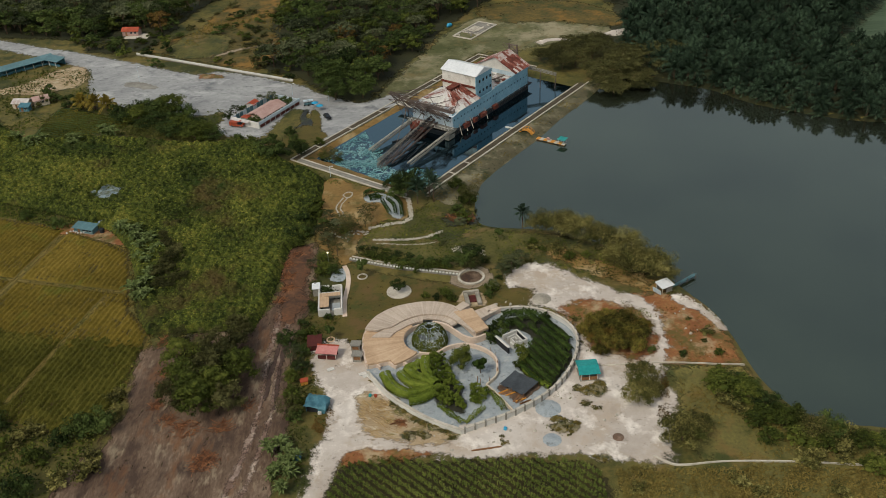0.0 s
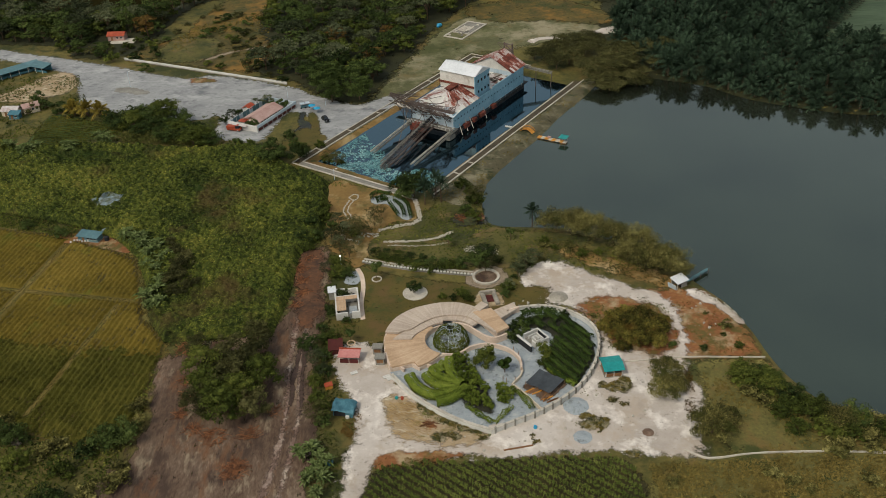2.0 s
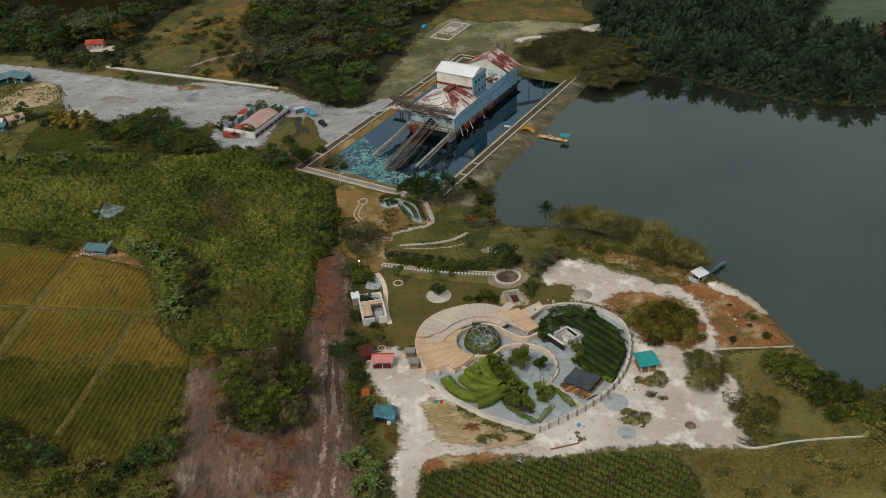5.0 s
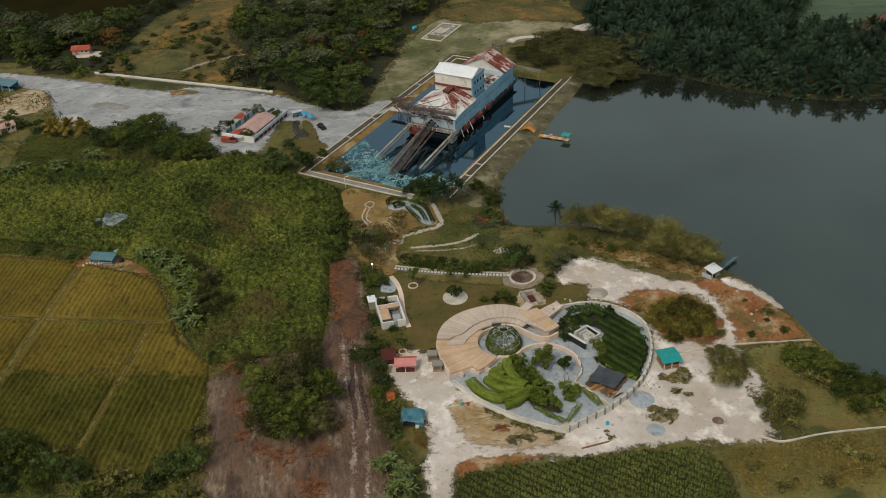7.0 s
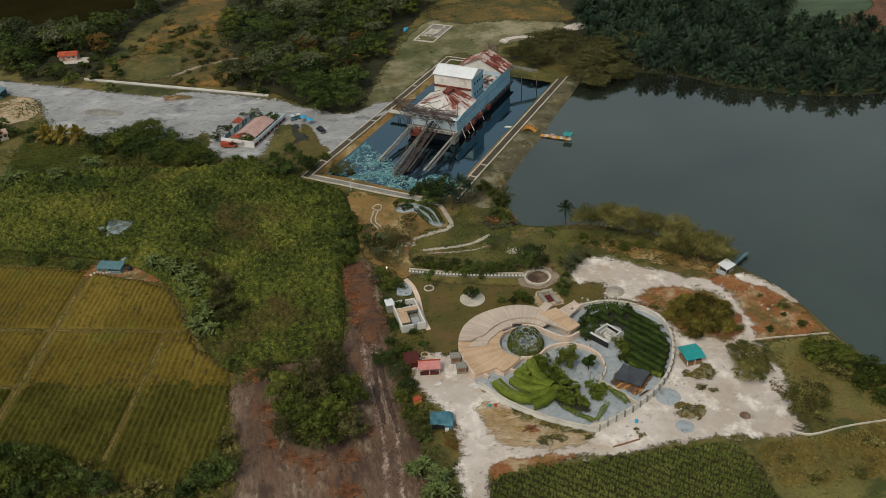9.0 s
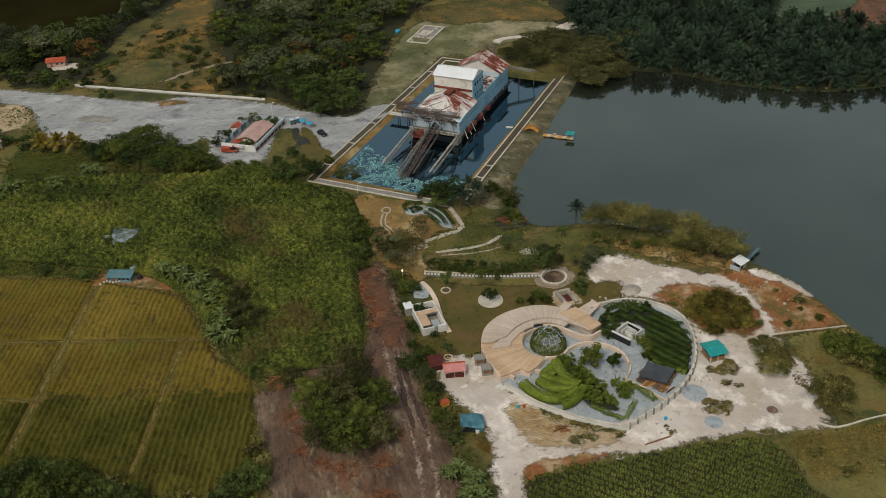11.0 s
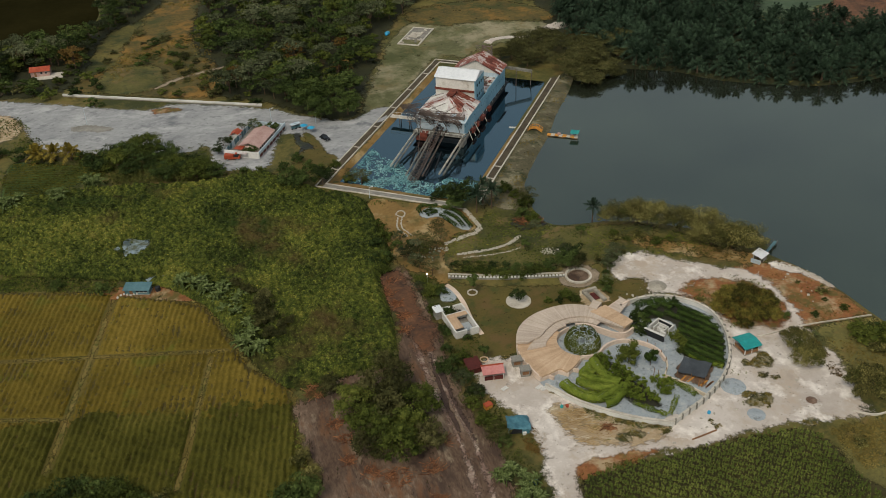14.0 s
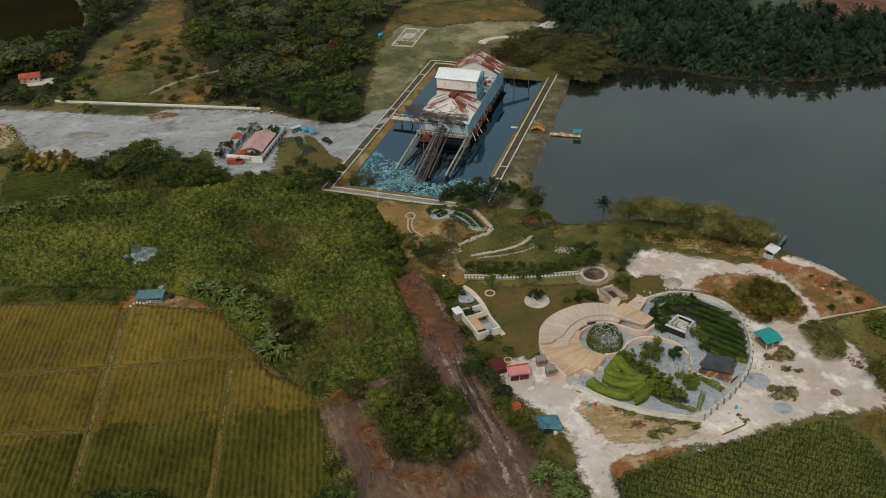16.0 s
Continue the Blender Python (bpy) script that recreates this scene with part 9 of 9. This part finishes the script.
        part("wheel", tube(bmesh.new(), [(px, -0.7, 0.3), (px, -0.6, 0.3)], [0.3, 0.3], 12), M["tyre"], cart)
region("ground_ditch_grass", [(-66, 318), (-60, 330), (-58, 342), (-54, 334), (-53, 322), (-50, 316), (-56, 310), (-66, 308)], M["lawn"], "grassy dip beside the lot", "grass", 0.09, 0.8, 1.5, 0.5)
region("ground_ditch", [(-62, 340.6), (-60.4, 340.4), (-59.4, 335), (-57.2, 329), (-57.3, 326.2), (-60.2, 326.6), (-62.4, 323.4), (-63, 324.6), (-61.6, 328.5), (-62.6, 333.9)], M["ditch"], "dark wet ditch", "ditch", 0.12, 0.4, 1.6, 0.9)

# long covered walkway along the lot
wl_ = tagged(part("wall_long", beams([((-148.5, 411.2, 0.65), (-70.4, 371.0, 0.65))], 0.5), M["kerb"]), "long pale boundary wall", "wall", kind="structure")
part("plinth", beams([((-148.5, 411.2, 0.2), (-70.4, 371.0, 0.2))], 0.42), M["concrete"], wl_, "grey wall plinth")
part("coping", beams([((-148.6, 411.25, 0.94), (-70.3, 370.95, 0.94))], 0.62), M["white"], wl_)
# concrete foundation in the clearing
frame_ = thing("foundation", pose(8.6, 425.4, 0.05, 0, 0, 56), "white concrete foundation frame with rubble", "foundation")
for lo, hi in (((-11.5, -5.2, 0), (-10.8, 5.2, 0.4)), ((10.8, -5.2, 0), (11.5, 5.2, 0.4)), ((-10.8, -5.2, 0), (10.8, -4.5, 0.4)), ((-10.8, 4.5, 0), (10.8, 5.2, 0.4)), ((-4.6, -4.5, 0), (-4.0, 4.5, 0.35))):
    part("beam", boxes((lo, hi)), M["kerb"], frame_)
part("slab", boxes(((-4.0, -4.4, -0.1), (10.8, 4.4, 0.15))), M["concrete"], frame_, "grey concrete slab")
for k in range(6):
    part("stacked_beam", box(bmesh.new(), (-2.6, -0.25, 0), (2.6, 0.25, 0.45), pose(-1.5 + 1.1 * k, 0.6, 0.15, 0, 0, 88 + random.uniform(-4, 4))), M["kerb"], frame_, "pale precast beam")
for k in range(22):
    x, y, s = random.uniform(-9, 10), random.uniform(-4, 4), random.uniform(0.3, 1.0)
    part("rubble", box(bmesh.new(), (-s, -s * 0.4, 0), (s, s * 0.4, 0.4), pose(x, y, 0.1, 0, random.uniform(-10, 10), random.uniform(0, 180))), M["concrete"] if k % 3 else M["kerb"], frame_)
cover = thing("tarpaulin", pose(-3.4, 432.5, 0.05, 0, 0, 50), "crumpled blue tarpaulin heap beside the slab", "tarpaulin")
part("sheet", tube(bmesh.new(), [(-1.6, 0, 0.3), (-0.6, 0.2, 0.9), (0.7, -0.1, 0.8), (1.7, 0.1, 0.3)], [0.5, 1.0, 0.9, 0.4], 8), M["bluegoods"], cover)
region("ground_chalk", [(36, 408), (44, 411), (56, 409), (66, 407.5), (66, 405), (54, 406), (44, 407.5), (38, 404)], M["sand"], "chalky white track in the clearing", "sand", 0.09, 0.8, 1.0, 0.6)
region("ground_chalk", [(68, 412), (76, 410), (82, 414), (78, 420), (70, 417)], M["sand"], "white bare patch by the trees", "sand", 0.09, 0.8, 1.5, 0.8)
region("ground_puddle", [(-129, 280.5), (-123, 283), (-117.5, 281), (-119, 275), (-124, 272.5), (-126, 278)], M["puddle"], "pale grey stony puddle in the scrub", "puddle", 0.2, 0.6, 2.4, 1.2)
region("ground_shed_yard", [(-133, 253.5), (-118, 248.5), (-106, 243.5), (-108, 248), (-114, 253), (-127, 258)], M["red_soil"], "orange earth strip in front of the shed", "earth", 0.08, 0.7, 1.5, 0.6)

# lake side: jetty hut and floating pontoon
jh = thing("jetty_hut", pose(54.4, 209.4, 0.0, 0, 0, 28), "small white roofed jetty hut on the shore", "hut")
part("roof", box(bmesh.new(), (-2.0, -1.6, 0), (2.2, 1.8, 0.12), pose(0, 0, 2.3, 8, 0, 0)), M["roof_white"], jh)
part("wall", boxes(((-0.2, -1.2, 0), (1.8, -1.05, 2.1)), ((1.65, -1.05, 0), (1.8, 1.3, 2.1)), ((-1.7, 1.2, 0), (1.65, 1.35, 2.3))), M["concrete"], jh)
for x, y in ((-1.7, -1.2), (-1.7, 1.2)):
    part("post", beams([((x, y, 0), (x, y, 2.2))], 0.14), M["white"], jh)
part("floor", boxes(((-2.0, -1.5, -0.4), (2.0, 1.5, 0.05))), M["concrete"], jh)
part("screen", box(bmesh.new(), (-0.06, -1.6, 0), (0.06, 1.2, 1.8), pose(-2.4, 0.2, 0, 0, -14, 10)), M["blue_white"], jh)
jetty = thing("jetty", I4, "narrow blue grey jetty reaching into the lake", "jetty")
part("deck", ribbon(bmesh.new(), [(56.6, 211.0), (60.5, 213.8), (64.6, 216.8)], 0.9, -0.15, 0.1), M["bluegreen"], jetty)
for t in (0.3, 0.6, 0.95):
    x, y = 56.6 + 8 * t, 211.0 + 5.8 * t
    part("pile", beams([((x + 0.4, y - 0.4, -3), (x + 0.4, y - 0.4, 0.7)), ((x - 0.4, y + 0.4, -3), (x - 0.4, y + 0.4, 0.7))], 0.14), M["steel"], jetty)
part("handrail", beams([((56.9, 210.6, 0.7), (65, 216.4, 0.7))], 0.08), M["bluegreen"], jetty)

ab = thing("arched_bridge", pose(24.6, 312.6, -0.3, 0, 0, -38), "orange timber arched foot bridge on the bank", "bridge")
arc = [(-2.6 + 0.65 * k, 1.6 * math.sin(math.pi * (k + 0.6) / 9.2)) for k in range(9)]
for (x0, z0), (x1, z1) in zip(arc, arc[1:]):
    part("plank", box(bmesh.new(), (0, -1.0, -0.06), (math.hypot(x1 - x0, z1 - z0), 1.0, 0.06), pose(x0, 0, z0, 0, -math.degrees(math.atan2(z1 - z0, x1 - x0)), 0)), M["orangewood"], ab)
for y in (-1.0, 1.0):
    part("railing", beams([((x0, y, z0 + 0.9), (x1, y, z1 + 0.9)) for (x0, z0), (x1, z1) in zip(arc, arc[1:])] + [((x, y, z), (x, y, z + 0.9)) for x, z in arc[::2]], 0.14), M["orangewood"], ab)
pt = thing("pontoon_raft", pose(32.8, 306.0, LAKE_LEVEL, 0, 0, -33), "floating plank raft with a teal roofed end", "raft")
for k in range(5):
    part("float", boxes(((-5.6 + 2.3 * k, -0.9, -0.2), (-3.6 + 2.3 * k, 0.9, 0.35))), M["steel_dark"] if k % 2 else M["timber"], pt)
for k in range(8):
    part("board", boxes(((-5.7 + 1.45 * k, -1.0, 0.35), (-4.35 + 1.45 * k, 1.0, 0.47))), M["kerb"] if k % 2 else M["orangewood"], pt)
for x in (3.4, 5.4):
    for y in (-0.9, 1.3):
        part("post", beams([((x, y, 0.4), (x, y, 2.2))], 0.1), M["white"], pt)
part("roof", boxes(((2.9, -1.3, 2.2), (6.0, 1.8, 2.32))), M["teal"], pt, "teal sheet roof")
part("box", boxes(((-2.0, 0.2, 0.47), (-0.8, 0.9, 1.1))), M["salmon"], pt)
gg = thing("mooring_plank", pose(19.4, 319.5, POOL_LEVEL, 0, 0, -26), "white plank float by the pool edge", "float")
part("plank", boxes(((-2.6, -0.4, -0.1), (2.6, 0.4, 0.3))), M["white"], gg)


def lamp_post(x, y, h, label):
    root = thing("street_lamp", pose(x, y, land_at(x, y)), label, "street lamp", "street lamps")
    part("post", tube(bmesh.new(), [(0, 0, -0.3), (0, 0, h)], [0.09, 0.06], 8), M["blue_white"], root)
    part("arm", beams([((0, 0, h), (0.9, 0, h + 0.15))], 0.09), M["blue_white"], root)
    part("lamp_head", boxes(((0.6, -0.15, h + 0.05), (1.3, 0.15, h + 0.2))), M["roof_white"], root)


def lit_lamp(x, y, h, label):
    root = thing("garden_lamp", pose(x, y, land_at(x, y)), label, "garden lamp", "garden lamps")
    part("post", tube(bmesh.new(), [(0, 0, -0.3), (0, 0, h)], [0.07, 0.05], 8), M["blue_white"], root)
    bm = bmesh.new()
    bmesh.ops.create_icosphere(bm, subdivisions=2, radius=0.2, matrix=Matrix.Translation((0, 0, h + 0.2)))
    part("globe", bm, M["glow"], root, "lit warm white globe")


lit_lamp(-40.5, 230.2, 3.0, "lit white globe lamp beside the garden path")
for x, y, h in ((-138, 378, 7), (-68.5, 356.5, 5), (-52.5, 347, 5), (-45.4, 283.8, 4.0)):
    lamp_post(x, y, h, "slim grey street lamp beside the path")

region("ground_lot_patch", [(-113.7, 383.4), (-109.6, 383.8), (-103.3, 382.7), (-102.5, 378.9), (-107.5, 378.3), (-111.9, 378.7)], M["red_soil"], "reddish earth patch on the lot", "earth", 0.14, 0.8, 2.0, 0.8)
# flat dark sheet in place of a low raised strip
region("ground_lot_streak", [(-142.8, 377.1), (-137.0, 375.6), (-129.7, 371.5), (-131.4, 369.9), (-137.9, 372.7), (-142.3, 374.7)], M["concrete"], "dark flat strip on the lot", "stain", 0.15, 0.8, 1.5, 0.6)

# ---- debris, twigs and weeds ----
def twig_pile(x, y, r, n, label):
    root = thing("brush_pile", pose(x, y, land_at(x, y) + 0.05), label, "brush pile", "brush piles")
    bm = bmesh.new()
    for k in range(int(n * 1.5)):
        a, b = random.uniform(0, 6.28), random.uniform(0, 6.28)
        d = r * math.sqrt(random.random())
        p = Vector((d * math.cos(a), d * math.sin(a), random.uniform(0, 0.5 * (1.1 - d / r))))
        L = random.uniform(0.6, 2.0)
        beam(bm, p, p + Vector((L * math.cos(b), L * math.sin(b), random.uniform(-0.1, 0.5))), random.uniform(0.04, 0.1))
    part("brushwood", bm, M["twig"], root)


for x, y, r, n in ((-79.6, 194.3, 2.6, 70), (-76.9, 181, 1.8, 50), (-75.5, 176, 1.5, 40), (-66.5, 160.6, 3.0, 80), (-60.4, 149.8, 3.2, 150), (-58.5, 160.6, 2.4, 60), (-72, 163.5, 2.2, 50), (-76, 169, 1.6, 40), (-53.8, 168, 1.5, 30), (-50.5, 234.5, 1.8, 30)):
    twig_pile(x, y, r, n, "tangle of dry red brown brushwood on bare earth")
for x, y, r, n in ((-52.4, 229.0, 1.8, 60), (-51.6, 223.0, 1.6, 50), (-50.6, 217.0, 1.6, 50), (-52.2, 211.0, 1.3, 40), (-3.0, 253.0, 2.4, 90), (1.4, 252.4, 2.2, 80)):
    twig_pile(x, y, r, n, "tangle of dead brushwood on the ground")
pts = spread_points([(-26.5, 168.5), (-19.5, 168), (-18, 162.5), (-15.5, 156.6), (-20.8, 154.8), (-26, 159.5)], 0.42, 0.5)
pts = pts[rng.uniform(size=len(pts)) < 0.45 + 0.7 * lattice(pts[:, 0], pts[:, 1], 4, 141)]
turn = -0.62 + 0.3 * lattice(pts[:, 0], pts[:, 1], 5, 142) + rng.normal(size=len(pts)) * 0.25
along = np.c_[np.cos(turn), np.sin(turn), np.zeros(len(pts))] * rng.uniform(0.6, 1.7, (len(pts), 1))
over = np.c_[-np.sin(turn), np.cos(turn), np.zeros(len(pts))] * rng.uniform(0.03, 0.08, (len(pts), 1))
mid_pt = np.c_[pts, land(pts[:, 0], pts[:, 1]) + 0.2 + rng.uniform(0, 0.1, len(pts))]
stuff("straw_stalks", np.stack([mid_pt - along, mid_pt - along * 0.2 + over, mid_pt + along, mid_pt - along * 0.2 - over], 1).reshape(-1, 3), np.arange(4 * len(pts)).reshape(-1, 4), M["straw_stalk"], "long dry straw stalks strewn on sand", "straw")
spar = thing("timber_spar", pose(3.2, 151.0, 0.2, 0, 0, 8), "long dark timber lying on the sand", "timber")
part("spar", beams([((-3.4, 0, 0), (3.4, 0, 0.05))], 0.28), M["timber"], spar)
for x, y, mat, lab in ((7.7, 157.0, "bluegoods", "bright blue plastic barrel on the sand"), (-24.2, 169.8, "teal", "small teal plastic bag on the sand"), (-22.8, 169.6, "vermilion", "small red plastic bag on the sand")):
    b = thing("litter", pose(x, y, 0.1, 0, 0, random.uniform(0, 90)), lab, "litter")
    part("bag", tube(bmesh.new(), [(0, 0, 0), (0.1, 0, 0.5), (0, 0.1, 0.8)], [0.4, 0.45, 0.2], 9), M[mat], b)
for x, y in ((-26.6, 178.2), (-25.6, 177.4), (-34.8, 180.4)):
    b = thing("cement_slab", pose(x, y, 0.1, 0, 0, 25), "white slab lying on the sand", "slab")
    part("slab", boxes(((-0.9, -0.5, 0), (0.9, 0.5, 0.2))), M["white"], b)
for k in range(26):
    x, y = random.choice([(20, 156), (26, 163), (5, 153), (40, 200), (60, 190), (55, 200), (-10, 153), (14, 206), (30, 160)])
    x, y = x + random.gauss(0, 3.2), y + random.gauss(0, 2.2)
    b = thing("rock", pose(x, y, land_at(x, y) + 0.15, 0, 0, random.uniform(0, 360)), "loose pale stone on bare ground", "rock", "loose rocks")
    o = mesh_part("stone", random.choice(ROCKS), b)
    o.matrix_basis = Matrix.Scale(random.uniform(0.5, 1.1), 4)


def weeds(name, outline, gap, height, size, mat, label, k=7, cover=0.6, grain=5.0, seed=0, lift=0.0, patch=0.9):
    """Low tufts over an area, thick and thin in patches."""
    pts = spread_points(outline, gap * 0.72, 0.5)
    keep = rng.uniform(size=len(pts)) < cover + patch * lattice(pts[:, 0], pts[:, 1], grain, seed)
    pts = pts[keep]
    x, y = np.repeat(pts[:, 0], k), np.repeat(pts[:, 1], k)
    h = np.repeat(height * 0.8 * rng.uniform(0.4, 1.3, len(pts)), k)
    d = rng.normal(size=(len(x), 3))
    d /= np.linalg.norm(d, axis=1)[:, None]
    d[:, 2] = np.abs(d[:, 2])
    pos = np.c_[x, y, land(x, y) + lift] + d * np.c_[h * 0.9 + 0.1, h * 0.9 + 0.1, h]
    return stuff(name, *blades(pos, d + rng.normal(size=d.shape) * 0.6, size * 0.8 * rng.uniform(0.6, 1.4, len(pos)), 1.9, 0.2), mat, label, "weeds")


weeds("weeds_red_bank", [(50, 208), (64, 200), (67, 179), (49, 179), (50, 190)], 1.3, 0.35, 0.22, M["leaf_rust"], "dry rusty weeds on red soil", cover=0.25, seed=101)
weeds("weeds_island", [(25, 206), (39, 208), (49, 200), (48, 184), (40, 180), (30, 184), (27, 194)], 1.1, 0.5, 0.25, M["leaf_olive"], "olive weeds on the red island", cover=0.3, seed=102)
weeds("weeds_sand", [(14, 163), (24, 172), (30, 172), (30, 158), (22, 154), (16, 156)], 1.0, 0.3, 0.2, M["leaf_olive"], "thin weeds on white sand", cover=-0.05, grain=3.5, seed=103)
weeds("weeds_wall_foot", [(-19.6, 170.4), (-16.3, 167.3), (-12.2, 163), (-8.5, 160.2), (-2.2, 156.4), (-3.2, 154), (-10.1, 158), (-14.7, 160.8), (-19.2, 165)], 0.5, 0.3, 0.22, M["leaf_olive"], "green weeds at the foot of the wall", cover=0.5, grain=4, seed=104)
weeds("weeds_shed", [(-162.5, 277.9), (-126.1, 263.1), (-126.2, 254.8), (-161.9, 267.4)], 0.9, 0.6, 0.33, M["leaf_scrub"], "weeds beside the field shed", cover=0.8, grain=6, seed=116)
weeds("weeds_east", [(50, 177), (66, 176), (70, 166), (84, 152), (110, 147), (110, 128), (60, 129), (34, 132), (32, 140), (46, 144), (50, 158)], 1.0, 0.35, 0.3, M["leaf_dry"], "rough yellow green grass tufts", cover=0.35, grain=6, seed=105)
weeds("weeds_south_east", [(31, 144), (42, 143), (60, 143.5), (80, 142), (110, 139), (110, 128), (60, 129), (31, 131)], 0.8, 0.75, 0.34, M["leaf_dry"], "tall yellow olive weeds", cover=0.9, grain=5, seed=115)
weeds("weeds_bank", [(-32, 249), (-12, 262), (3, 268), (4, 250), (16, 244), (34, 238), (50, 220), (40, 214), (28, 222), (12, 226), (-30, 234)], 1.2, 0.28, 0.28, M["leaf_scrub"], "grass tufts on the garden bank", cover=0.6, grain=6, seed=106)
weeds("weeds_verge", [(-45, 237), (-36, 232), (-35, 196), (-41, 190), (-38, 176), (-34, 160), (-37, 140), (-45, 140), (-43, 158), (-44, 180), (-43.5, 205), (-43, 225)], 1.0, 0.45, 0.28, M["leaf_olive"], "weedy verge beside bare earth", cover=0.5, grain=4, seed=107)
weeds("weeds_north", [(-146, 418), (-128, 440), (-122, 470), (-100, 530), (-72, 530), (-88, 474), (-84, 430), (-74, 404), (-84, 388), (-148, 408)], 1.7, 0.5, 0.45, M["leaf_dry"], "rough tufts in the northern meadow", cover=0.1, grain=14, seed=108)
weeds("weeds_roadside", [(-165, 395), (-150, 358), (-128, 352), (-104, 342), (-94, 345), (-94, 326), (-82, 318), (-80, 312), (-120, 318), (-165, 322), (-235, 345), (-235, 400)], 1.7, 0.7, 0.4, M["leaf_olive"], "weedy strip below the lot", cover=0.5, grain=8, seed=109)
weeds("weeds_field_foot", [(-86, 200), (-85, 165), (-92, 142), (-100, 138), (-150, 165), (-150, 178), (-118, 170), (-100, 162), (-90, 168)], 1.2, 0.6, 0.35, M["leaf_scrub"], "dense weeds along the field edge", cover=1.0, grain=8, seed=110)
weeds("weeds_pool_rim", [pool_xy(*q) for q in ((-6, -3), (-1, -3), (-1, 50), (-6, 50))], 1.0, 0.5, 0.3, M["leaf_scrub"], "green weeds below the pool walk", cover=0.3, grain=5, seed=111)
weeds("weeds_lake_bank", [pool_xy(*q) for q in ((4, 58), (116, 58), (116, 68), (4, 68))], 1.1, 0.3, 0.28, M["leaf_dry"], "rough grass on the lake bank", cover=0.1, grain=5, seed=112)
pts = np.concatenate([spread_points(o, 1.1, 0.5) for o in ([(12, 162), (28, 176), (44, 172), (44, 150), (20, 150), (0, 152)], [(-36, 180), (-27, 182), (-20, 169), (-4, 155), (-26, 152), (-34, 160)], [(14, 205), (24, 203), (26, 214), (16, 214)], [(50, 206), (66, 197), (67, 180), (50, 180)])])
pts = pts[rng.uniform(size=len(pts)) < 0.12 + 0.3 * lattice(pts[:, 0], pts[:, 1], 3, 131)]
ico = bmesh.new()
bmesh.ops.create_icosphere(ico, subdivisions=1, radius=1.0)
ico.verts.index_update()
iv, fi = np.array([v.co[:] for v in ico.verts]), np.array([[w.index for w in f.verts] for f in ico.faces])
ico.free()
size = rng.uniform(0.05, 0.16, len(pts))
vv = (iv[None] * size[:, None, None] * [1, 1, 0.6] + np.c_[pts, land(pts[:, 0], pts[:, 1]) + 0.14][:, None]).reshape(-1, 3)
ff = (fi[None] + (np.arange(len(pts)) * len(iv))[:, None, None]).reshape(-1, 3)
stuff("pebbles", vv, ff, M["stone"], "scattered small stones and rubble on sand", "stones")


twig_pile(-16.5, 160.4, 1.2, 60, "heap of reddish dry brushwood on the sand")
weeds("weeds_tarpaulin_hut", [(-36.6, 162.6), (-33, 167.5), (-31.8, 161.3), (-34.3, 156.6), (-37, 159.4)], 0.5, 0.35, 0.24, M["leaf_rust"], "rusty dry grass beside the blue hut", cover=0.6, grain=3, seed=117)
weeds("weeds_maize_edge", [(-30.5, 148.3), (-25.5, 151), (-20, 149.4), (-13.1, 149.9), (-13.9, 147.5), (-25.1, 147)], 0.5, 0.4, 0.24, M["leaf_rust"], "rusty dry weeds along the maize", cover=0.45, grain=3, seed=118)
# ragged weed patches on the open sand
for x, y, r in ((20.6, 157.6, 2.2), (23.4, 157.4, 1.6), (20.2, 160.0, 1.2), (28.4, 169.4, 1.9), (30.8, 169.4, 1.8), (-14.6, 155.8, 1.2), (-11.4, 156.6, 1.5), (-15.6, 165.2, 1.4), (-10.2, 160.2, 1.3), (-6.2, 157.0, 1.1), (26.0, 170.2, 1.0), (26.9, 164.5, 1.0), (29.4, 163.4, 0.9), (31.5, 171.5, 1.2), (6.7, 154.4, 0.6), (7.2, 152.4, 0.7), (22.6, 155.4, 0.8), (28.7, 147.2, 1.4), (-19.8, 172.1, 1.0), (-17.6, 167.0, 1.3), (-12.6, 161.4, 1.3), (-8.0, 158.4, 1.0), (-4.6, 155.2, 0.9), (-24.0, 175.2, 0.8)):
    if r > 0.9:
        region("ground_weed_patch", [(x + r * 1.25 * math.cos(0.9 * k), y + r * math.sin(0.9 * k)) for k in range(7)], M["weedy_sand"], "ragged patch of weeds on sand", "weeds", 0.15, 0.4, 1.6, 0.9, seed=int(10 * r + 7 * x))
    for k in range(int(2 + 4 * r)):
        a, d = random.uniform(0, 6.28), r * math.sqrt(random.random())
        plant(TUFT, x + 1.2 * d * math.cos(a), y + d * math.sin(a), random.uniform(0.5, 1.1), 0.6)


weeds("weeds_bush_foot", [(44.5, 176), (48, 175), (47, 165), (45, 157), (43, 160), (45, 168)], 0.6, 0.5, 0.26, M["leaf_rust"], "rusty weeds between sand and grass", cover=0.5, grain=3, seed=119)


weeds("weeds_shore_foot", [(20, 237), (30, 233), (44, 222), (54, 214), (50, 210), (40, 216), (28, 227), (19, 233)], 0.8, 0.4, 0.26, M["leaf_weed"], "faded weeds under the shore bushes", cover=0.5, grain=4, seed=120)


# plants of a kind that found no place
for ob in [o for o in scene.collection.objects if o.parent is None and o.type == "EMPTY" and o.matrix_basis == I4 and o.name in {q.name for kinds in (WOOD, RUST, UNDER, RAIN, BUSH, SHRUB, TUFT, MOUND, VERGE, FEATHER, CLUMP, OIL, BANANA) for q in kinds} - PLANTED]:
    for q in (*ob.children_recursive, ob):
        bpy.data.objects.remove(q)
